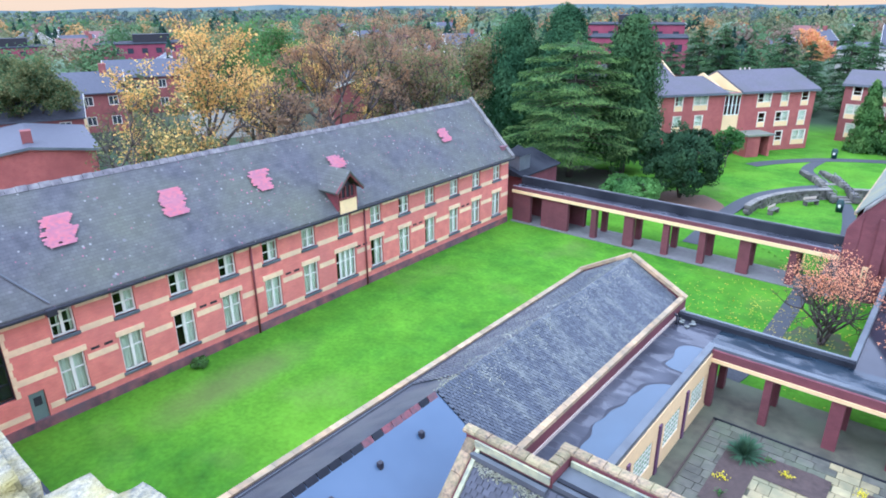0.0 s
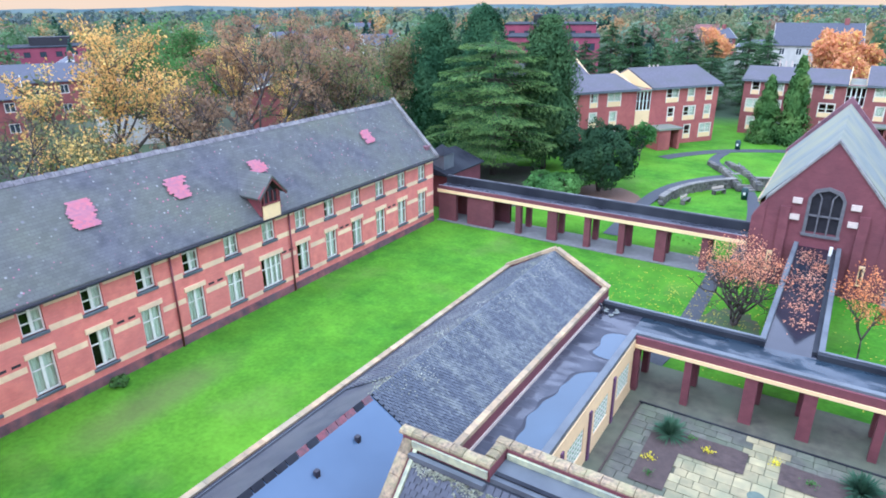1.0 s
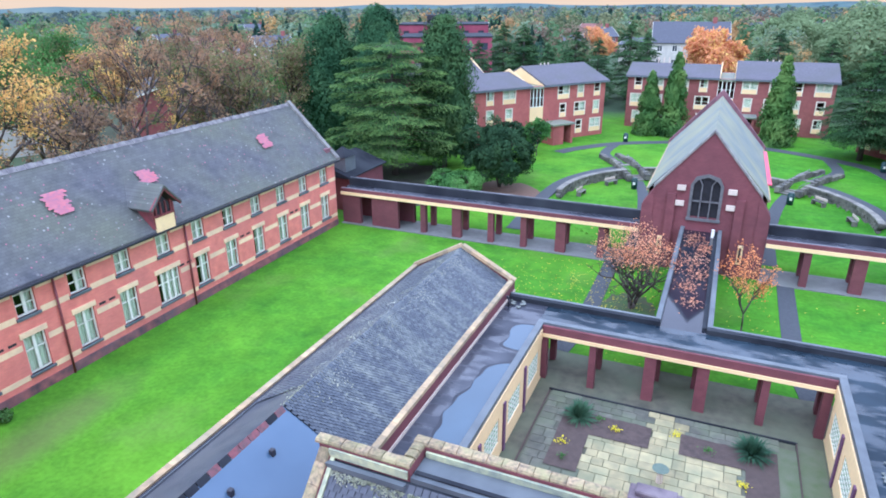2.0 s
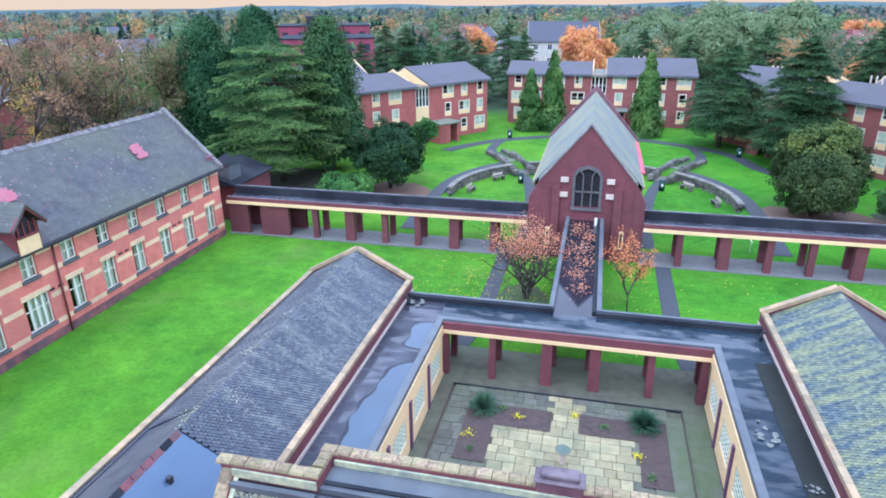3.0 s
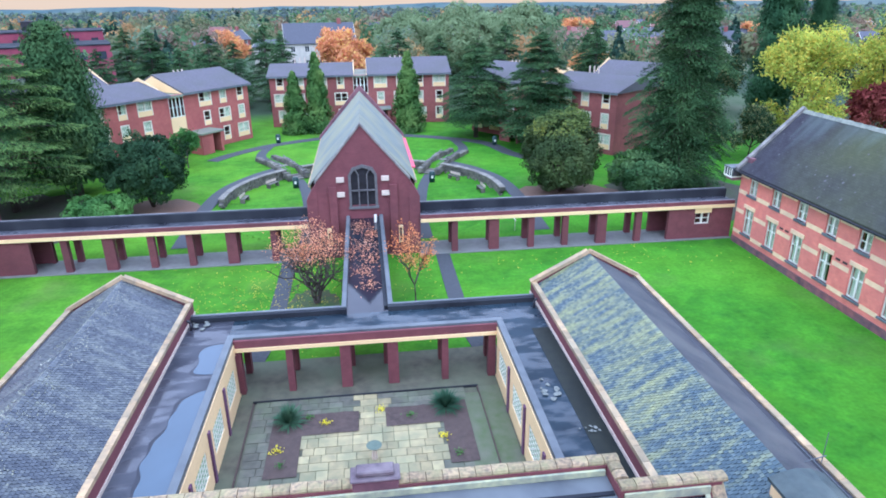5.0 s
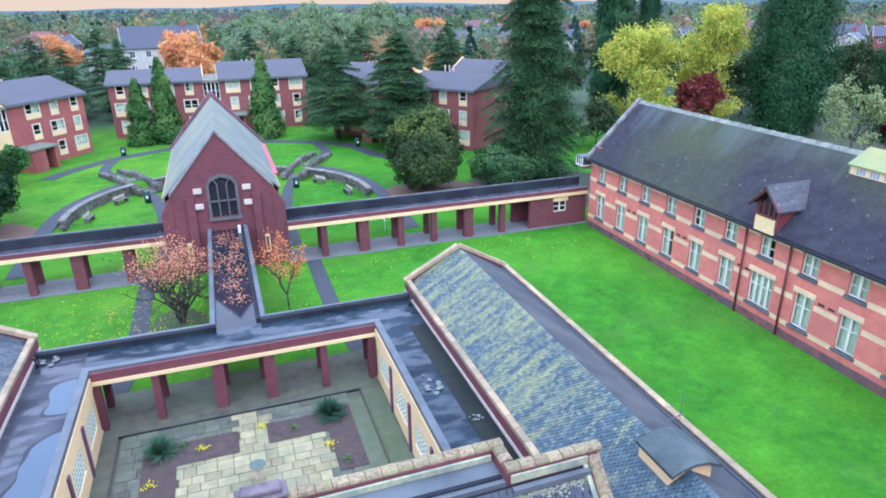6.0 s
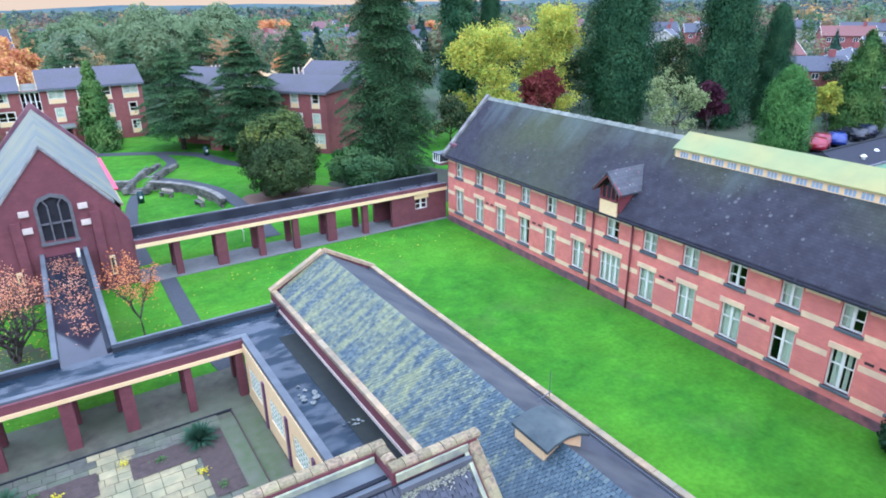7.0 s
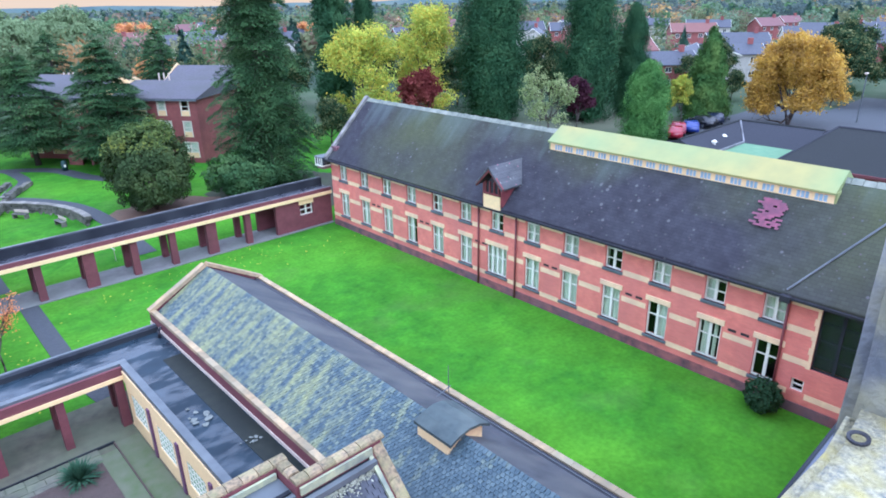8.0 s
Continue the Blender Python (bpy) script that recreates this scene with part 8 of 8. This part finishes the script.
bm_rod(bm, (62.6, 24.9, 2.8), (67.3, 27.5, 3.98), 0.09)
part("lead_valley", bm, CAP_GREY, low2, "pale lead valley")
for p, q in (((54.8, 27.5, 3.97), (67.3, 27.5, 3.97)), ((67.3, 27.5, 3.97), (67.3, 19.5, 3.97))):
    bm = bmesh.new()
    bm_rod(bm, p, q, 0.1, 0.1, 8)
    part("ridge_tile", bm, ROOF_DARK, low2)
bm = bmesh.new()
bm_box(bm, 66.5, 104.0, 30.2, 38.6, -0.1, 0.03)
bm_box(bm, 74.0, 120.0, 14.0, 30.2, -0.1, 0.03)
setting("car_park", bm, ASPHALT, "grey asphalt car park and drive", "road")


def car(x, y, turn, paint, label):
    c = thing("car", pose(x, y, 0.03, 0, 0, turn), label, "car", "parked cars")
    bm = bmesh.new()
    side = [(-2.05, 0.35), (2.05, 0.35), (2.1, 0.7), (1.9, 0.85), (1.05, 0.95), (0.45, 1.42), (-1.2, 1.45), (-1.85, 1.0), (-2.1, 0.9)]
    bm_prism(bm, [(p[0], p[1]) for p in side], 1, -0.85, 0.85)
    bmesh.ops.bevel(bm, geom=bm.edges[:], offset=0.07, segments=2, affect="EDGES")
    part("body", bm, paint, c, "", True)
    bm = bmesh.new()
    bm_prism(bm, [(0.9, 0.98), (0.42, 1.36), (-1.15, 1.38), (-1.7, 1.02)], 1, -0.87, 0.87)
    part("side_window", bm, PANE_DARK, c)
    for wx in (-1.3, 1.3):
        for wy in (-0.8, 0.8):
            bm = bmesh.new()
            bm_rod(bm, (wx, wy - 0.1, 0.31), (wx, wy + 0.1, 0.31), 0.31, 0.31, 14)
            wh = part("wheel", bm, IRON, c)
            bm = bmesh.new()
            bm_rod(bm, (wx, wy - 0.12, 0.31), (wx, wy + 0.12, 0.31), 0.17, 0.17, 10)
            part("rim", bm, LEAD, wh)


def gloss(name, col):
    return mat(name, col, tuple(v * 0.9 for v in col), rough=0.2, bump=0, spec=0.6)


car(72.3, 37.1, 32, gloss("red_car_paint", (0.30, 0.014, 0.03)), "red hatchback parked in the car park")
car(74.6, 37.9, 30, gloss("crimson_car_paint", (0.26, 0.03, 0.05)), "crimson hatchback parked in the car park")
car(76.6, 37.3, 32, gloss("blue_car_paint", (0.02, 0.04, 0.22)), "bright blue car parked in the car park")
car(80.9, 37.8, 60, gloss("black_car_paint", (0.01, 0.012, 0.015)), "black car parked in the car park")
car(84.2, 38.0, 40, gloss("navy_car_paint", (0.015, 0.02, 0.04)), "dark blue car parked in the car park")
lamp = thing("street_lamp", pose(96.5, 24.6, 0), "tall grey street lamp by the drive", "street lamp")
bm = bmesh.new()
bm_rod(bm, (0, 0, 0), (0, 0, 6.2), 0.1, 0.07, 8)
part("pole", bm, LEAD, lamp)
boxes("head", [(-0.7, 0.15, -0.15, 0.15, 6.15, 6.35)], STONE_PALE, lamp, "pale lamp head", 0.03)

LEAD_BLUE = mat("blue_grey_lead", (0.075, 0.085, 0.115), (0.055, 0.062, 0.085), scale=1.5, rough=0.5, col3=(0.10, 0.11, 0.14), big=0.6)
# ---- front ranges and the tower top ----
for q in (-1, 1):
    fr = thing("front_range", pose(0, 0, 0), "long brick front range with lead-covered parapet roof", "building", "front ranges")
    X = lambda a, b: sorted((q * a, q * b))
    boxes("wall", [(*X(5.1, 25.9), -7.0, 2.35, 0, 8.3)], BRICK, fr)
    boxes("lead_roof", [(*X(5.1, 25.95), -7.0, 2.42, 8.3, 8.5)], LEAD_BLUE, fr, "blue-grey lead roof")
    boxes("coping", [(*X(5.1, 25.95), 2.38, 2.45, 8.42, 8.54)], FELT, fr, "dark lead edge", 0.02)
tw = thing("tower", pose(0, 0, 0), "square stone tower with a lichened battlemented top", "tower")
boxes("shaft", [(-5.0, 5.0, -9.0, 0.3, 0, 14.75)], STONE_PALE, tw)
boxes("platform", [(-4.9, 4.9, -8.9, 0.25, 14.75, 14.85)], LEAD, tw, "lead platform")


def rough_stone(x0, x1, y0, y1, z0, z1, seed, label="", cut=0.05, sag=0.0):
    """A weathered block with worn, uneven edges."""
    bm = bmesh.new()
    nx_, ny_, nz_ = max(2, int((x1 - x0) / 0.09)), max(2, int((y1 - y0) / 0.09)), max(2, int((z1 - z0) / 0.12))
    bm_box(bm, x0, x1, y0, y1, z0, z1)
    bmesh.ops.bevel(bm, geom=bm.edges[:], offset=cut, segments=2, affect="EDGES")
    bmesh.ops.subdivide_edges(bm, edges=bm.edges[:], cuts=5, use_grid_fill=True)
    for v in bm.verts:
        v.co += Vector(noise.noise_vector(v.co * 4 + Vector((seed, 0, 0)))) * 0.022 + Vector(noise.noise_vector(v.co * 13 + Vector((seed, 0, 0)))) * 0.008
        if v.co.z > z0 + 0.05:
            v.co.z -= sag * (v.co.x - x0) / (x1 - x0)
    return part("battlement", bm, MERLON if "merlon" in label else LICHEN_STONE, tw, label, True)


rough_stone(1.1, 2.93, 0.02, 0.45, 14.3, 15.04, 1, "pale lichened stone block")
rough_stone(2.98, 4.3, -0.1, 0.5, 14.3, 15.72, 2, "grey lichened merlon")
rough_stone(-2.9, -1.62, 0.0, 0.45, 14.3, 15.10, 3, "yellow lichened stone block")
rough_stone(-1.75, -1.2, 0.3, 0.72, 14.2, 15.04, 4, "lichened corner stone", 0.14)
ring_t = thing("iron_ring", pose(2.65, 0.36, 15.06), "rusted iron ring let into the stone", "ring")
bm = bmesh.new()
for i in range(18):
    a, b = i * math.tau / 18, (i + 1) * math.tau / 18
    bm_rod(bm, (0.038 * math.cos(a), 0.03 * math.sin(a), 0.0), (0.038 * math.cos(b), 0.03 * math.sin(b), 0.0), 0.008, 0.008, 5)
part("loop", bm, IRON, ring_t)


# moss along the top of the slate slopes
mrnd = np.random.default_rng(11)
for a, b in ((-7.7, -5.5), (5.9, 8.0), (-5.4, 5.7)):
    m = int((b - a) * 210)
    px = mrnd.uniform(a, b, m)
    dn = np.abs(mrnd.normal(size=m)) * 0.07 * (1 + 0.8 * np.sin(px * 9.0) * np.sin(px * 3.7))
    pts = np.stack([px, 10.9 - dn, 5.27 - dn + 0.01], 1)
    tagged(new("roof_moss", leaf_mesh("roof_moss", pts, 0.042, L_MOSS, 0.6)), "pale yellow moss along the top of the slates", "moss", kind="stuff")

ridge_n = 2600
ry = mrnd.uniform(13.4, 27.9, ridge_n)
ro = mrnd.normal(size=ridge_n) * (0.10 + 0.55 * np.abs(np.sin(ry * 2.3) * np.sin(ry * 0.9 + 0.4)) ** 1.5)
pts = np.stack([-10.93 + ro, ry, 4.765 - np.abs(ro) * 0.505], 1)
tagged(new("roof_moss", leaf_mesh("roof_moss", pts, 0.032, L_MOSS, 0.7)), "pale moss along the old slate ridge", "moss", kind="stuff")

# standing water along the court side of the roof, with a dark silted shore
def pool(y0, y1, shore, inner, margin):
    """A long pool between a wandering shore line and a straight inner edge."""
    for name, grow, z, material, label in (("silt_shore", margin, 2.7235, SILT, "dark silt left round the pool"), ("pool", 0.0, 2.727, WATER, "shallow standing water mirroring the sky, tinted sky blue")):
        bm = bmesh.new()
        rows = []
        n = 90
        for i in range(n + 1):
            f = i / n
            y = y0 - grow + (y1 - y0 + 2 * grow) * f
            end = math.sqrt(max(0.0, 1 - (2 * min(max(f, 0), 1) - 1) ** 8))
            x = inner + (shore(y) - inner) * end - grow * (0.7 + 0.5 * math.sin(y * 3.1)) * (1 if end > 0.05 else 0)
            rows.append((bm.verts.new((x, y, z)), bm.verts.new((inner, y, z))))
        for a, b in zip(rows, rows[1:]):
            bm.faces.new((a[0], a[1], b[1], b[0]))
        part(name, bm, material, cl, label)


pool(11.6, 21.6, lambda y: -7.2 + 0.11 * math.sin(y * 2.0 + 0.6) + 0.05 * math.sin(y * 5.3) + 0.16 * max(0.0, y - 19.2), -6.11, 0.13)
pool(22.7, 25.1, lambda y: -7.0 + 0.1 * math.sin(y * 3.0) + 0.2 * max(0.0, y - 24.2), -6.11, 0.1)
# turf and bare earth, with the small tree's shade painted into the patch
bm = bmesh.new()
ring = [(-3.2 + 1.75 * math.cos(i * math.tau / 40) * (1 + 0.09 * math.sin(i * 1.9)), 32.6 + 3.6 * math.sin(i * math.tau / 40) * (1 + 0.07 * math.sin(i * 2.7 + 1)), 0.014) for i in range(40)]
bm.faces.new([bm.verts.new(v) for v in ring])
setting("earth_bed", bm, mat("shaded_turf_and_earth", (0.05, 0.085, 0.025), (0.075, 0.065, 0.04), scale=2.2, bump=0.5, col3=(0.05, 0.11, 0.02), big=0.9), "thin shaded turf and bare earth under the small tree", "ground")
for x, y in ((58.4, 25.9), (61.4, 26.35)):
    v = thing("roof_cowl", pose(x, y, 2.9), "small white ventilation cowl on the felt roof", "roof vent", "roof cowls")
    bm = bmesh.new()
    bm_cyl(bm, 0, 0, 0, 0.5, 0.16, 10)
    part("pipe", bm, WHITE, v)
    bm = bmesh.new()
    bm_cyl(bm, 0, 0, 0.5, 0.66, 0.28, 12, 0.1)
    part("cap", bm, WHITE, v)

for x, y in ((11.25, 46.0), (12.31, 46.0)):
    gr = thing("garden_rail", pose(x, y, 0), "thin white handrail beside the garden path", "railing", "garden rails")
    bm = bmesh.new()
    bm_rod(bm, (0, -1.4, 0.8), (-0.1, 1.6, 0.8), 0.03)
    part("bar", bm, WHITE, gr)
    for d in (-1.3, 1.5):
        bm = bmesh.new()
        bm_rod(bm, (-0.05, d, 0), (-0.05, d, 0.78), 0.025)
        part("post", bm, WHITE, gr)
